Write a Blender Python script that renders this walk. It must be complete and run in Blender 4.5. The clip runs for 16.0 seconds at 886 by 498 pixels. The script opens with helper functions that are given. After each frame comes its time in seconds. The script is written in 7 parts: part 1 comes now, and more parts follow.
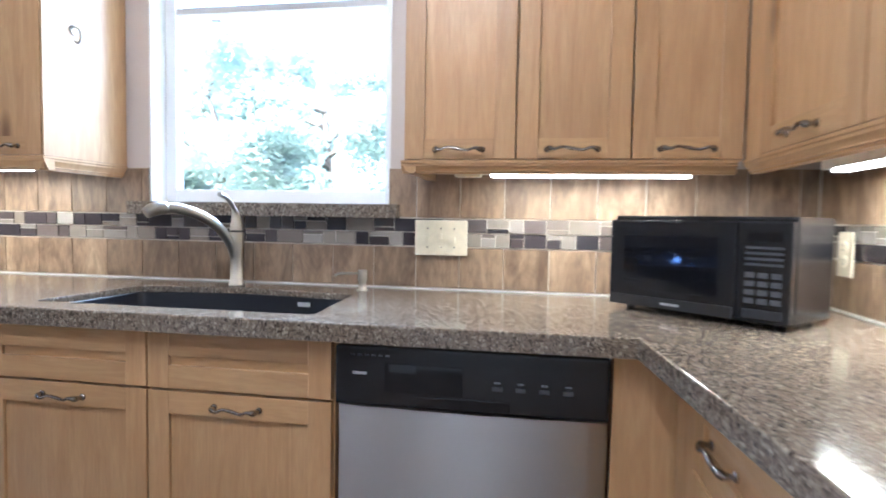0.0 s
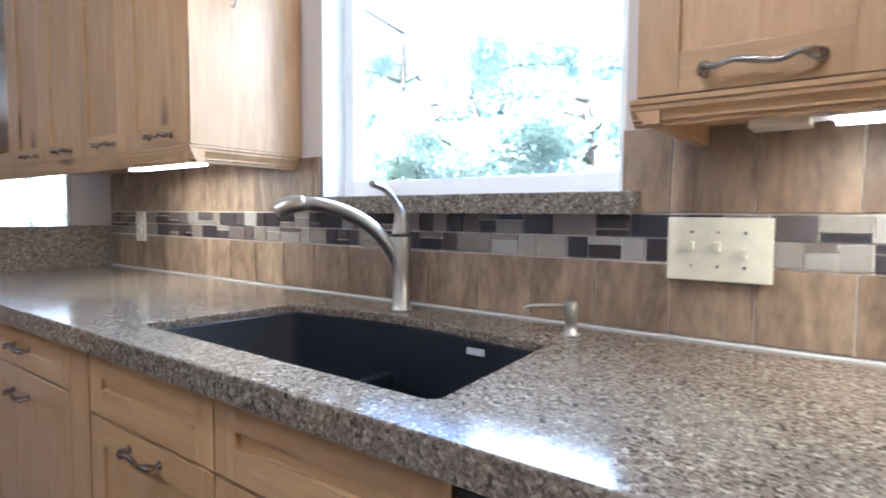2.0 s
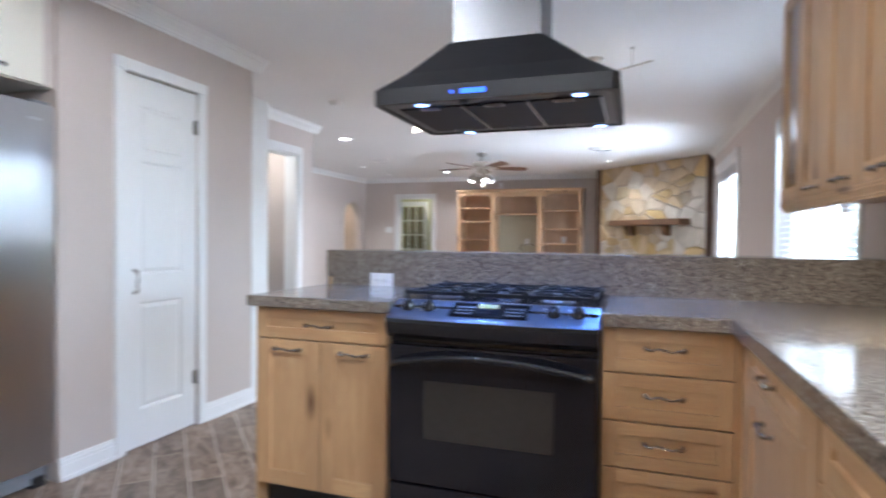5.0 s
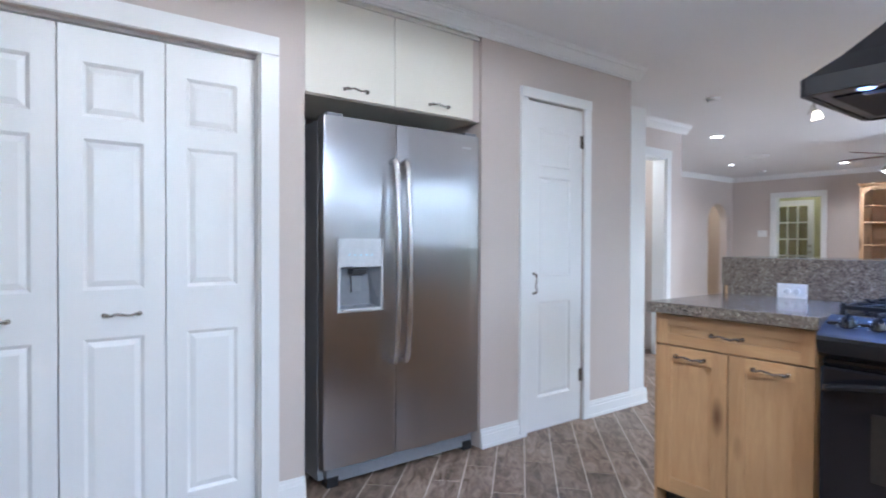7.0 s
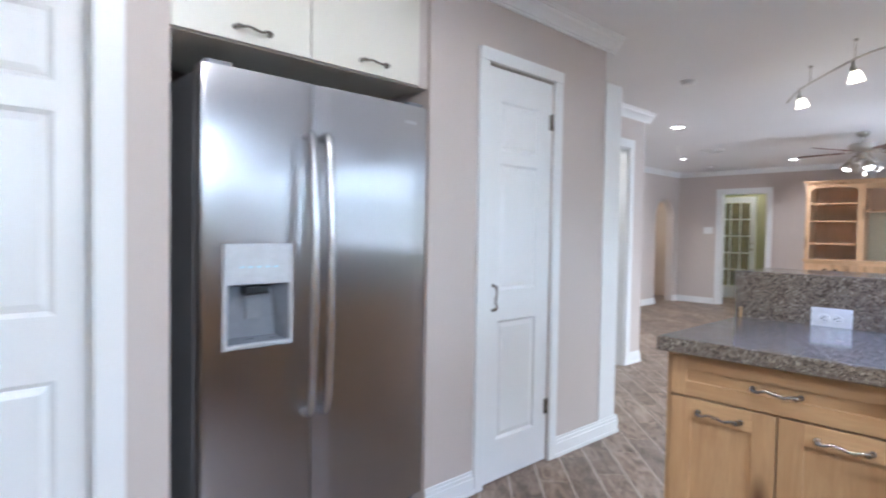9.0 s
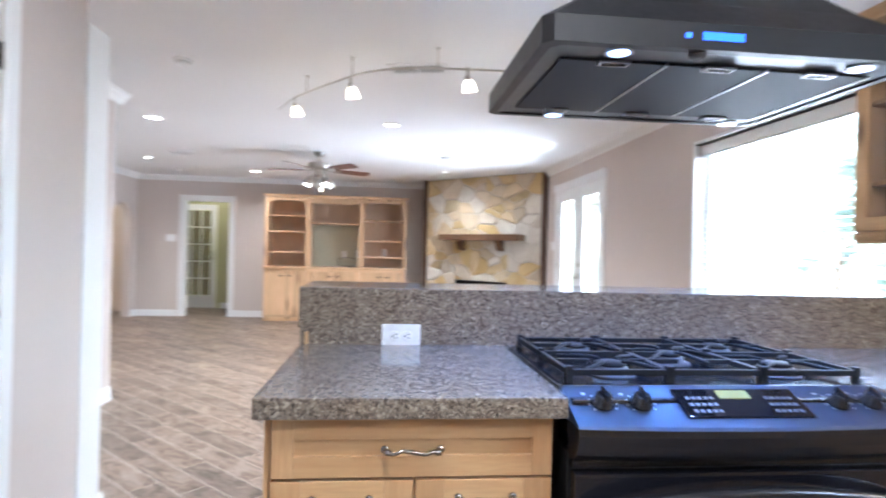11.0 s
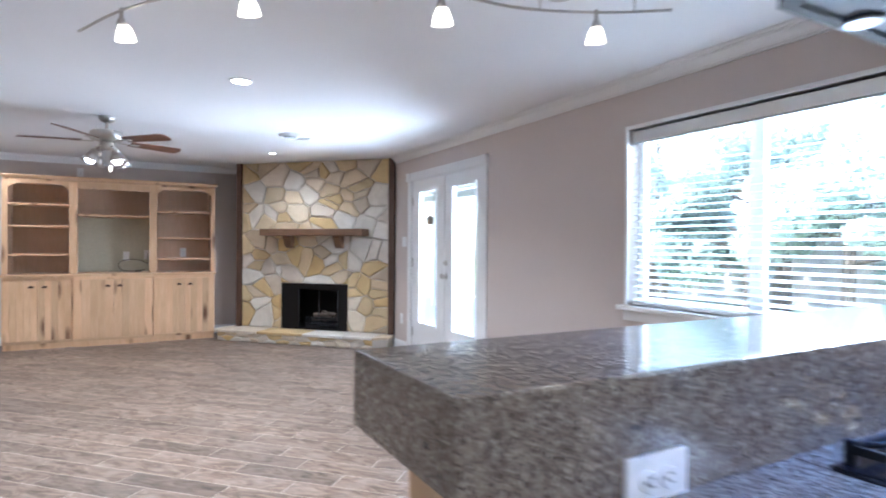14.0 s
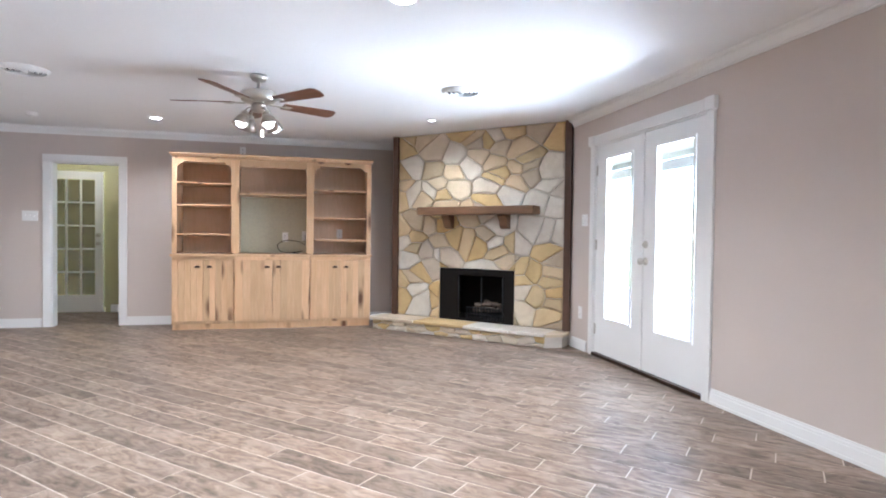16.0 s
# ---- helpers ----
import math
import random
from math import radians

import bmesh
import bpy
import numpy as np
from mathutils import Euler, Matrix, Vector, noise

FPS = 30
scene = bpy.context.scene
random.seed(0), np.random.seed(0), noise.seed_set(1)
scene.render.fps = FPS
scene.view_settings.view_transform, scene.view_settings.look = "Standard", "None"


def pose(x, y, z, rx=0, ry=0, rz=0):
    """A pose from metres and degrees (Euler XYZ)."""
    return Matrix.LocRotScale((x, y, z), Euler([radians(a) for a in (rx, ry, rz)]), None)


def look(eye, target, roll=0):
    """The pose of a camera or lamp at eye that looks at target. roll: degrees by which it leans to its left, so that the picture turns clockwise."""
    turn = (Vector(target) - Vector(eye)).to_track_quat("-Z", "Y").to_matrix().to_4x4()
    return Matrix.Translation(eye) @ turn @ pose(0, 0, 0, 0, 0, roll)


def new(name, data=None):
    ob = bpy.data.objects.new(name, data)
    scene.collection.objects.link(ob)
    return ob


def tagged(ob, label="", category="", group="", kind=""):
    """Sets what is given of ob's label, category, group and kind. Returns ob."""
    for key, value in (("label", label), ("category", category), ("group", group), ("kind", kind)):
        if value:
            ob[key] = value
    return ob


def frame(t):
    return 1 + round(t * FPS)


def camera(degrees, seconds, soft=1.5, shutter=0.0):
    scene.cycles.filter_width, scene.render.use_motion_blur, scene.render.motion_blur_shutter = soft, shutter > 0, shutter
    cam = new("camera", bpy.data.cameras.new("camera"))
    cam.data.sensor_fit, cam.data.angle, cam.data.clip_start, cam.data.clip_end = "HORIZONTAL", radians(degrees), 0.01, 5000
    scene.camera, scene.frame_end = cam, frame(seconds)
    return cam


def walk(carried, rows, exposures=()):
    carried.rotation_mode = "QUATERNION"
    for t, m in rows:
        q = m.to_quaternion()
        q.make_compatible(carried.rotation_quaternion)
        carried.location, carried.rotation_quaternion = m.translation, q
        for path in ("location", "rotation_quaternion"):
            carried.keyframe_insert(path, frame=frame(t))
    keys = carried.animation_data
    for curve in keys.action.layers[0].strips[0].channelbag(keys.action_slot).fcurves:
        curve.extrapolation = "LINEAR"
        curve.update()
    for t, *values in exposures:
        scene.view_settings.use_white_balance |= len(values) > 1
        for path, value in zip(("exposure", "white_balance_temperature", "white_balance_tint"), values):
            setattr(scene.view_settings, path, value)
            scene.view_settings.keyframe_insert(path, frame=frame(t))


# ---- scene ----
cam = camera(76.2, 16.0, soft=1.9, shutter=0.5)
PATH = [
    (0, (0.497, 0.474, 1.156), (0.157, 2.442, 1.053), 1.0),
    (0.5, (0.522, 0.715, 1.15), (-0.034, 2.633, 1.045), 0.8),
    (1, (0.457, 0.9, 1.154), (-0.263, 2.762, 1.042), 0.8),
    (1.5, (0.409, 1.107, 1.163), (-0.55, 2.858, 1.044), 0.6),
    (2, (0.382, 1.227, 1.155), (-0.816, 2.824, 1.035), 0.4),
    (2.5, (0.352, 1.269, 1.145), (-0.985, 2.752, 1.025), 0.3),
    (3, (0.268, 1.326, 1.136), (-1.212, 2.666, 1.018), 0.1),
    (3.5, (0.149, 1.406, 1.13), (-1.561, 2.439, 1.03), 0.4),
    (4, (0.095, 1.458, 1.149), (-1.834, 1.983, 1.078), -0.1),
    (4.5, (0.16, 1.458, 1.159), (-1.835, 1.325, 1.111), 0.3),
    (5, (0.254, 1.407, 1.164), (-1.637, 0.759, 1.126), 0.6),
    (7.5, (0.439, 1.154, 1.175), (-0.679, -0.504, 1.133), 0.3),
    (8, (0.325, 0.988, 1.195), (-0.762, -0.69, 1.136), 0.5),
    (8.5, (0.194, 0.808, 1.218), (-0.977, -0.812, 1.153), 0.8),
    (9, (-0.035, 0.668, 1.23), (-1.406, -0.787, 1.169), 0.9),
    (9.5, (-0.27, 0.56, 1.238), (-1.848, -0.669, 1.213), 1.0),
    (10, (-0.446, 0.42, 1.22), (-2.261, -0.419, 1.21), 1.5),
    (12.5, (-0.881, -0.277, 1.251), (-2.518, 0.872, 1.228), -0.0),
    (13, (-1.194, -0.349, 1.281), (-2.821, 0.815, 1.252), -0.1),
    (13.5, (-1.486, -0.42, 1.287), (-3.176, 0.649, 1.267), -0.1),
    (14, (-1.839, -0.492, 1.274), (-3.595, 0.464, 1.264), 0.4),
    (14.5, (-2.139, -0.531, 1.249), (-3.96, 0.297, 1.242), 0.6),
    (15, (-2.468, -0.505, 1.207), (-4.36, 0.145, 1.188), 0.7),
    (15.5, (-2.721, -0.47, 1.162), (-4.655, 0.04, 1.123), 0.7),
    (16, (-2.924, -0.361, 1.139), (-4.865, 0.117, 1.096), 0.7),
]
walk(cam, [(t, look(eye, target, roll)) for t, eye, target, roll in PATH],
     exposures=[(0.0, 3.58, 5250, 10), (1.0, 3.57, 5280, 10), (2.0, 3.45, 5200, 10), (3.5, 3.33, 5050, 10), (5.0, 3.62, 5450, 10), (8.0, 3.33, 5200, 10), (10.0, 3.87, 5600, 10), (12.5, 4.1, 5250, 10), (13.5, 3.78, 5250, 10), (14.5, 3.52, 5050, 10), (15.0, 3.7, 5400, 10), (15.5, 3.82, 5400, 10), (16.0, 3.86, 5450, 10)])

# ---- light and air ----
world = bpy.data.worlds.new("world")
scene.world = world
world.use_nodes = True
wn = world.node_tree
sky = wn.nodes.new("ShaderNodeTexSky")
sky.sky_type = "NISHITA"
sky.sun_disc = False
sky.sun_elevation, sky.sun_rotation = radians(57), radians(169)
wn.nodes["Background"].inputs["Strength"].default_value = 0.15
wn.links.new(sky.outputs[0], wn.nodes["Background"].inputs["Color"])
SUN = bpy.data.lights.new("sun", "SUN")
SUN.energy, SUN.angle, SUN.color = 5.0, radians(0.6), (1.0, 0.95, 0.88)
sun_ob = new("sun", SUN)
sun_ob.matrix_world = look((-6, -30, 48), (0, 0, 0))


def daylight(name, eye, target, w, h, watts, color):
    """Skylight that falls in through an opening."""
    L = bpy.data.lights.new(name, "AREA")
    L.shape, L.size, L.size_y, L.energy, L.color = "RECTANGLE", w, h, watts, color
    new(name, L).matrix_world = look(eye, target)


daylight("sky_kitchen", (-0.5, 3.5, 2.3), (-0.45, 1.2, 1.0), 1.5, 0.9, 18.0, (0.82, 0.92, 1.0))
daylight("sky_living", (-3.73, 3.6, 2.3), (-3.73, 1.5, 1.1), 1.8, 0.9, 18.0, (0.82, 0.92, 1.0))
daylight("patio_bounce", (-7.2, 4.3, 0.1), (-7.4, 0.9, 2.3), 3.0, 2.2, 98.0, (0.9, 0.95, 1.0))


daylight("sky_garden", (-7.15, 3.5, 1.7), (-8.6, 0.2, 0.9), 1.6, 1.2, 14.0, (0.86, 0.94, 1.0))


# ---- small tools ----
def box(bm, x0, x1, y0, y1, z0, z1, bev=0.0):
    if x0 > x1: x0, x1 = x1, x0
    if y0 > y1: y0, y1 = y1, y0
    if z0 > z1: z0, z1 = z1, z0
    m = Matrix.Translation(((x0 + x1) / 2, (y0 + y1) / 2, (z0 + z1) / 2)) @ Matrix.Diagonal((x1 - x0, y1 - y0, z1 - z0, 1))
    r = bmesh.ops.create_cube(bm, size=1, matrix=m)
    if bev:
        ed = list({e for v in r["verts"] for e in v.link_edges})
        bmesh.ops.bevel(bm, geom=ed, offset=bev, segments=2, profile=0.7, affect="EDGES", clamp_overlap=True)
    return bm


def boxes(*lst, bev=0.0):
    bm = bmesh.new()
    for b in lst:
        box(bm, *b, bev=bev)
    return bm


def lathe(bm, prof, segs=20, m=Matrix(), cap=True):
    rings = []
    for r, z in prof:
        rings.append([bm.verts.new(m @ Vector((r * math.cos(2 * math.pi * i / segs), r * math.sin(2 * math.pi * i / segs), z))) for i in range(segs)])
    for a, b in zip(rings, rings[1:]):
        for i in range(segs):
            f = bm.faces.new((a[i], a[(i + 1) % segs], b[(i + 1) % segs], b[i]))
            f.smooth = True
    if cap:
        bm.faces.new(list(reversed(rings[0])))
        bm.faces.new(rings[-1])
    else:
        for i in range(segs):
            bm.faces.new((rings[-1][i], rings[-1][(i + 1) % segs], rings[0][(i + 1) % segs], rings[0][i]))
    return bm


def tube(bm, pts, radii, segs=8, flat=1.0):
    pts = [Vector(p) for p in pts]
    if not isinstance(radii, (list, tuple)):
        radii = [radii] * len(pts)
    rings, ref = [], None
    for i, p in enumerate(pts):
        d = (pts[min(i + 1, len(pts) - 1)] - pts[max(i - 1, 0)]).normalized()
        if ref is None:
            ref = Vector((0, 0, 1)) if abs(d.z) < 0.9 else Vector((0, 1, 0))
        side = d.cross(ref).normalized()
        ref = side.cross(d).normalized()
        rings.append([bm.verts.new(p + radii[i] * (math.cos(2 * math.pi * k / segs) * side * flat + math.sin(2 * math.pi * k / segs) * ref)) for k in range(segs)])
    for a, b in zip(rings, rings[1:]):
        for k in range(segs):
            bm.faces.new((a[k], b[k], b[(k + 1) % segs], a[(k + 1) % segs])).smooth = True
    bm.faces.new(rings[0])
    bm.faces.new(list(reversed(rings[-1])))
    bmesh.ops.recalc_face_normals(bm, faces=bm.faces)
    return bm


def curve_pts(ctrl, n=24):
    ctrl = [Vector(c) for c in ctrl]
    ext = [2 * ctrl[0] - ctrl[1]] + ctrl + [2 * ctrl[-1] - ctrl[-2]]
    out = []
    for s in range(len(ctrl) - 1):
        a, b, c, d = ext[s:s + 4]
        for i in range(n):
            t = i / n
            out.append(0.5 * (2 * b + (c - a) * t + (2 * a - 5 * b + 4 * c - d) * t * t + (3 * b - 3 * c + d - a) * t ** 3))
    return out + [ctrl[-1]]


def prism(bm, poly, z0, z1, m=Matrix()):
    lo = [bm.verts.new(m @ Vector((x, y, z0))) for x, y in poly]
    hi = [bm.verts.new(m @ Vector((x, y, z1))) for x, y in poly]
    n = len(poly)
    bm.faces.new(list(reversed(lo)))
    bm.faces.new(hi)
    for i in range(n):
        bm.faces.new((lo[i], lo[(i + 1) % n], hi[(i + 1) % n], hi[i]))
    return bm


def mesh_of(name, bm, mat):
    me = bpy.data.meshes.new(name)
    bm.to_mesh(me)
    bm.free()
    me.materials.append(mat)
    return me


def part(name, bm, mat, parent, label="", m=None):
    ob = new(name, mesh_of(name, bm, mat))
    ob.parent = parent
    if m is not None:
        ob.matrix_basis = m
    return tagged(ob, label)


def thing(name, label, category, m=None, group="", kind=""):
    ob = new(name)
    ob.empty_display_size = 0.1
    if m is not None:
        ob.matrix_basis = m
    return tagged(ob, label, category, group, kind)


def solid(name, bm, mat, label, category, group="", kind="", m=None):
    ob = new(name, mesh_of(name, bm, mat))
    if m is not None:
        ob.matrix_basis = m
    return tagged(ob, label, category, group, kind)


def structure(name, bm, mat, label, category):
    return solid(name, bm, mat, label, category, kind="structure")


# ---- materials ----
def mat_base(name, color, rough=0.5, metal=0.0, spec=0.5):
    m = bpy.data.materials.new(name)
    m.use_nodes = True
    nt = m.node_tree
    b = nt.nodes["Principled BSDF"]
    b.inputs["Base Color"].default_value = (*color, 1)
    b.inputs["Roughness"].default_value = rough
    b.inputs["Metallic"].default_value = metal
    b.inputs["Specular IOR Level"].default_value = spec
    return m, nt, b


def node(nt, kind, **kw):
    n = nt.nodes.new(kind)
    for k, v in kw.items():
        n.inputs[k.replace("_", " ")].default_value = v
    return n


def ramp(nt, src, stops):
    r = nt.nodes.new("ShaderNodeValToRGB")
    el = r.color_ramp.elements
    while len(el) < len(stops):
        el.new(0.5)
    for e, (p, c) in zip(el, stops):
        e.position, e.color = p, (*c, 1)
    nt.links.new(src, r.inputs[0])
    return r.outputs[0]


def coords(nt, scale=(1, 1, 1), random_shift=True, space="Object"):
    tc = nt.nodes.new("ShaderNodeTexCoord")
    mp = nt.nodes.new("ShaderNodeMapping")
    mp.inputs["Scale"].default_value = scale
    nt.links.new(tc.outputs[space], mp.inputs["Vector"])
    if random_shift:
        oi = nt.nodes.new("ShaderNodeObjectInfo")
        mul = nt.nodes.new("ShaderNodeMath")
        mul.operation = "MULTIPLY"
        mul.inputs[1].default_value = 37.0
        nt.links.new(oi.outputs["Random"], mul.inputs[0])
        nt.links.new(mul.outputs[0], mp.inputs["Location"])
    return mp.outputs[0]


def noise_tex(nt, vec, scale, detail=4.0, rough=0.55, dist=0.0):
    n = node(nt, "ShaderNodeTexNoise", Scale=scale, Detail=detail, Roughness=rough, Distortion=dist)
    nt.links.new(vec, n.inputs["Vector"])
    return n.outputs["Fac"]


def mix(nt, fac, a, b, mode="MIX"):
    n = nt.nodes.new("ShaderNodeMix")
    n.data_type, n.blend_type = "RGBA", mode
    if isinstance(fac, (int, float)):
        n.inputs[0].default_value = fac
    else:
        nt.links.new(fac, n.inputs[0])
    for sock, v in ((n.inputs[6], a), (n.inputs[7], b)):
        if isinstance(v, tuple):
            sock.default_value = (*v, 1)
        else:
            nt.links.new(v, sock)
    return n.outputs[2]


def bump(nt, bsdf, height, strength=0.2, dist=0.01):
    b = node(nt, "ShaderNodeBump", Strength=strength, Distance=dist)
    nt.links.new(height, b.inputs["Height"])
    nt.links.new(b.outputs[0], bsdf.inputs["Normal"])


def vary(nt, col, amount):
    oi = nt.nodes.new("ShaderNodeObjectInfo")
    mr = nt.nodes.new("ShaderNodeMapRange")
    mr.inputs["To Min"].default_value, mr.inputs["To Max"].default_value = 1 - amount, 1 + amount
    nt.links.new(oi.outputs["Random"], mr.inputs["Value"])
    h = nt.nodes.new("ShaderNodeHueSaturation")
    nt.links.new(mr.outputs[0], h.inputs["Value"])
    nt.links.new(col, h.inputs["Color"])
    return h.outputs[0]


def wood(name, light, dark, knot, grain=(9, 9, 0.9), rough=0.38, knots=0.16, amount=0.09):
    m, nt, b = mat_base(name, light, rough)
    v = coords(nt, grain)
    g = noise_tex(nt, v, 3.0, 6, 0.6, 1.2)
    fine = noise_tex(nt, coords(nt, tuple(q * 9 for q in grain)), 2.0, 3)
    col = ramp(nt, g, [(0.3, dark), (0.62, light)])
    col = mix(nt, ramp(nt, fine, [(0.35, (0.26,) * 3), (0.6, (0, 0, 0))]), col, tuple(c * 0.8 for c in dark))
    blotch = noise_tex(nt, coords(nt), 2.3, 2)
    col = mix(nt, ramp(nt, blotch, [(0.4, (0, 0, 0)), (0.7, (0.6,) * 3)]), col, tuple(c * 0.9 for c in dark))
    vo = node(nt, "ShaderNodeTexVoronoi", Scale=3.1)
    gv = tuple(max(0.55, min(1.6, q / 3)) for q in grain)
    nt.links.new(coords(nt, gv), vo.inputs["Vector"])
    k = ramp(nt, vo.outputs["Distance"], [(knots * 0.35, (1, 1, 1)), (knots, (0, 0, 0))])
    wn2 = node(nt, "ShaderNodeTexWhiteNoise")
    nt.links.new(vo.outputs["Position"], wn2.inputs["Vector"])
    keep = ramp(nt, wn2.outputs["Value"], [(0.1, (0, 0, 0)), (0.15, (1, 1, 1))])
    col = mix(nt, mix(nt, 1.0, k, keep, "MULTIPLY"), col, knot)
    nt.links.new(vary(nt, col, amount), b.inputs["Base Color"])
    nt.links.new(ramp(nt, g, [(0.2, (rough + 0.1,) * 3), (0.8, (rough - 0.06,) * 3)]), b.inputs["Roughness"])
    bump(nt, b, fine, 0.06, 0.002)
    return m


def paint(name, color, rough=0.55, orange=0.08, scale=160):
    m, nt, b = mat_base(name, color, rough)
    v = coords(nt, random_shift=False)
    big = noise_tex(nt, v, 1.1, 3)
    col = mix(nt, ramp(nt, big, [(0.3, (0, 0, 0)), (0.7, (0.5,) * 3)]), color, tuple(c * 0.94 for c in color))
    nt.links.new(col, b.inputs["Base Color"])
    bump(nt, b, noise_tex(nt, v, scale, 3), orange, 0.004)
    return m


def metal(name, color, rough=0.28, stretch=(1, 1, 1), amount=0.03, relief=0.004):
    m, nt, b = mat_base(name, color, rough, 1.0)
    n = noise_tex(nt, coords(nt, stretch), 60, 3)
    nt.links.new(ramp(nt, n, [(0.3, (rough - amount,) * 3), (0.7, (rough + amount,) * 3)]), b.inputs["Roughness"])
    bump(nt, b, n, relief, 0.001)
    return m


def plain(name, color, rough=0.4, metal_=0.0, var=0.06, scale=40):
    m, nt, b = mat_base(name, color, rough, metal_)
    n = noise_tex(nt, coords(nt), scale, 3)
    nt.links.new(mix(nt, ramp(nt, n, [(0.3, (0, 0, 0)), (0.7, (1, 1, 1))]), tuple(c * (1 - var) for c in color), tuple(min(1, c * (1 + var)) for c in color)), b.inputs["Base Color"])
    nt.links.new(ramp(nt, n, [(0.2, (max(0, rough - 0.05),) * 3), (0.8, (min(1, rough + 0.05),) * 3)]), b.inputs["Roughness"])
    return m


def glow(name, color, strength):
    m, nt, b = mat_base(name, color, 0.4)
    b.inputs["Emission Color"].default_value = (*color, 1)
    b.inputs["Emission Strength"].default_value = strength
    return m


def glass(name, tint=(1, 1, 1), rough=0.0):
    m = bpy.data.materials.new(name)
    m.use_nodes = True
    nt = m.node_tree
    nt.nodes.remove(nt.nodes["Principled BSDF"])
    tr = node(nt, "ShaderNodeBsdfTransparent")
    tr.inputs["Color"].default_value = (*tint, 1)
    gl = node(nt, "ShaderNodeBsdfGlossy", Roughness=rough)
    lw = node(nt, "ShaderNodeLayerWeight", Blend=0.5)
    pw = nt.nodes.new("ShaderNodeMath")
    pw.operation = "POWER"
    pw.inputs[1].default_value = 4.0
    nt.links.new(lw.outputs["Facing"], pw.inputs[0])
    ma = nt.nodes.new("ShaderNodeMath")
    ma.operation = "MULTIPLY_ADD"
    ma.inputs[1].default_value, ma.inputs[2].default_value = 0.6, 0.05
    nt.links.new(pw.outputs[0], ma.inputs[0])
    mx = nt.nodes.new("ShaderNodeMixShader")
    nt.links.new(ma.outputs[0], mx.inputs[0])
    nt.links.new(tr.outputs[0], mx.inputs[1])
    nt.links.new(gl.outputs[0], mx.inputs[2])
    nt.links.new(mx.outputs[0], nt.nodes["Material Output"].inputs["Surface"])
    return m


def granite():
    m, nt, b = mat_base("granite", (0.25, 0.2, 0.15), 0.12)
    v = coords(nt, random_shift=False)
    flecks = []
    for scale in (165.0, 360.0):
        vo = node(nt, "ShaderNodeTexVoronoi", Scale=scale, Randomness=1.0)
        nt.links.new(v, vo.inputs["Vector"])
        wn2 = node(nt, "ShaderNodeTexWhiteNoise")
        nt.links.new(vo.outputs["Position"], wn2.inputs["Vector"])
        flecks.append(wn2.outputs["Value"])
    col = ramp(nt, flecks[0], [(0.0, (0.022, 0.018, 0.016)), (0.2, (0.075, 0.058, 0.046)), (0.4, (0.16, 0.127, 0.098)), (0.75, (0.235, 0.19, 0.145)), (0.97, (0.42, 0.37, 0.3))])
    small = ramp(nt, flecks[1], [(0.0, (0.04, 0.032, 0.027)), (0.35, (0.15, 0.12, 0.09)), (0.8, (0.27, 0.22, 0.17)), (1.0, (0.4, 0.35, 0.29))])
    n = noise_tex(nt, v, 120, 2)
    col = mix(nt, ramp(nt, n, [(0.42, (0, 0, 0)), (0.58, (0.85,) * 3)]), col, small)
    n2 = noise_tex(nt, v, 7, 3)
    col = mix(nt, ramp(nt, n2, [(0.35, (0, 0, 0)), (0.75, (0.3,) * 3)]), col, (0.14, 0.11, 0.085))
    nt.links.new(col, b.inputs["Base Color"])
    nt.links.new(ramp(nt, n2, [(0.3, (0.09,) * 3), (0.7, (0.17,) * 3)]), b.inputs["Roughness"])
    return m


def slate_tile(name, light, dark, rust, stretch=(5, 5, 1.6), rough=0.5, amount=0.16):
    m, nt, b = mat_base(name, light, rough)
    g = noise_tex(nt, coords(nt, stretch), 3.2, 6, 0.62, 0.8)
    f = noise_tex(nt, coords(nt, tuple(s * 4 for s in stretch)), 3.0, 4)
    col = ramp(nt, g, [(0.3, dark), (0.52, light), (0.75, rust)])
    col = mix(nt, ramp(nt, f, [(0.42, (0, 0, 0)), (0.7, (0.5,) * 3)]), col, tuple(c * 0.62 for c in dark))
    nt.links.new(vary(nt, col, amount), b.inputs["Base Color"])
    bump(nt, b, g, 0.12, 0.004)
    return m


def island_tile(name, stops, rough, bump_s=0.1, scale=3.0, per_island=True, stretch=(1, 1, 1)):
    """Colour by piece, with stains."""
    m, nt, b = mat_base(name, stops[0][1], rough)
    if per_island:
        src = nt.nodes.new("ShaderNodeNewGeometry").outputs["Random Per Island"]
    else:
        src = nt.nodes.new("ShaderNodeObjectInfo").outputs["Random"]
    col = ramp(nt, src, stops)
    n = noise_tex(nt, coords(nt, stretch, not per_island), scale, 5, 0.6, 0.5)
    col = mix(nt, ramp(nt, n, [(0.35, (0, 0, 0)), (0.7, (0.6,) * 3)]), col, mix(nt, 1.0, col, (0.62, 0.58, 0.55), "MULTIPLY"))
    nt.links.new(col, b.inputs["Base Color"])
    bump(nt, b, noise_tex(nt, coords(nt, stretch, not per_island), scale * 6, 4), bump_s, 0.01)
    return m


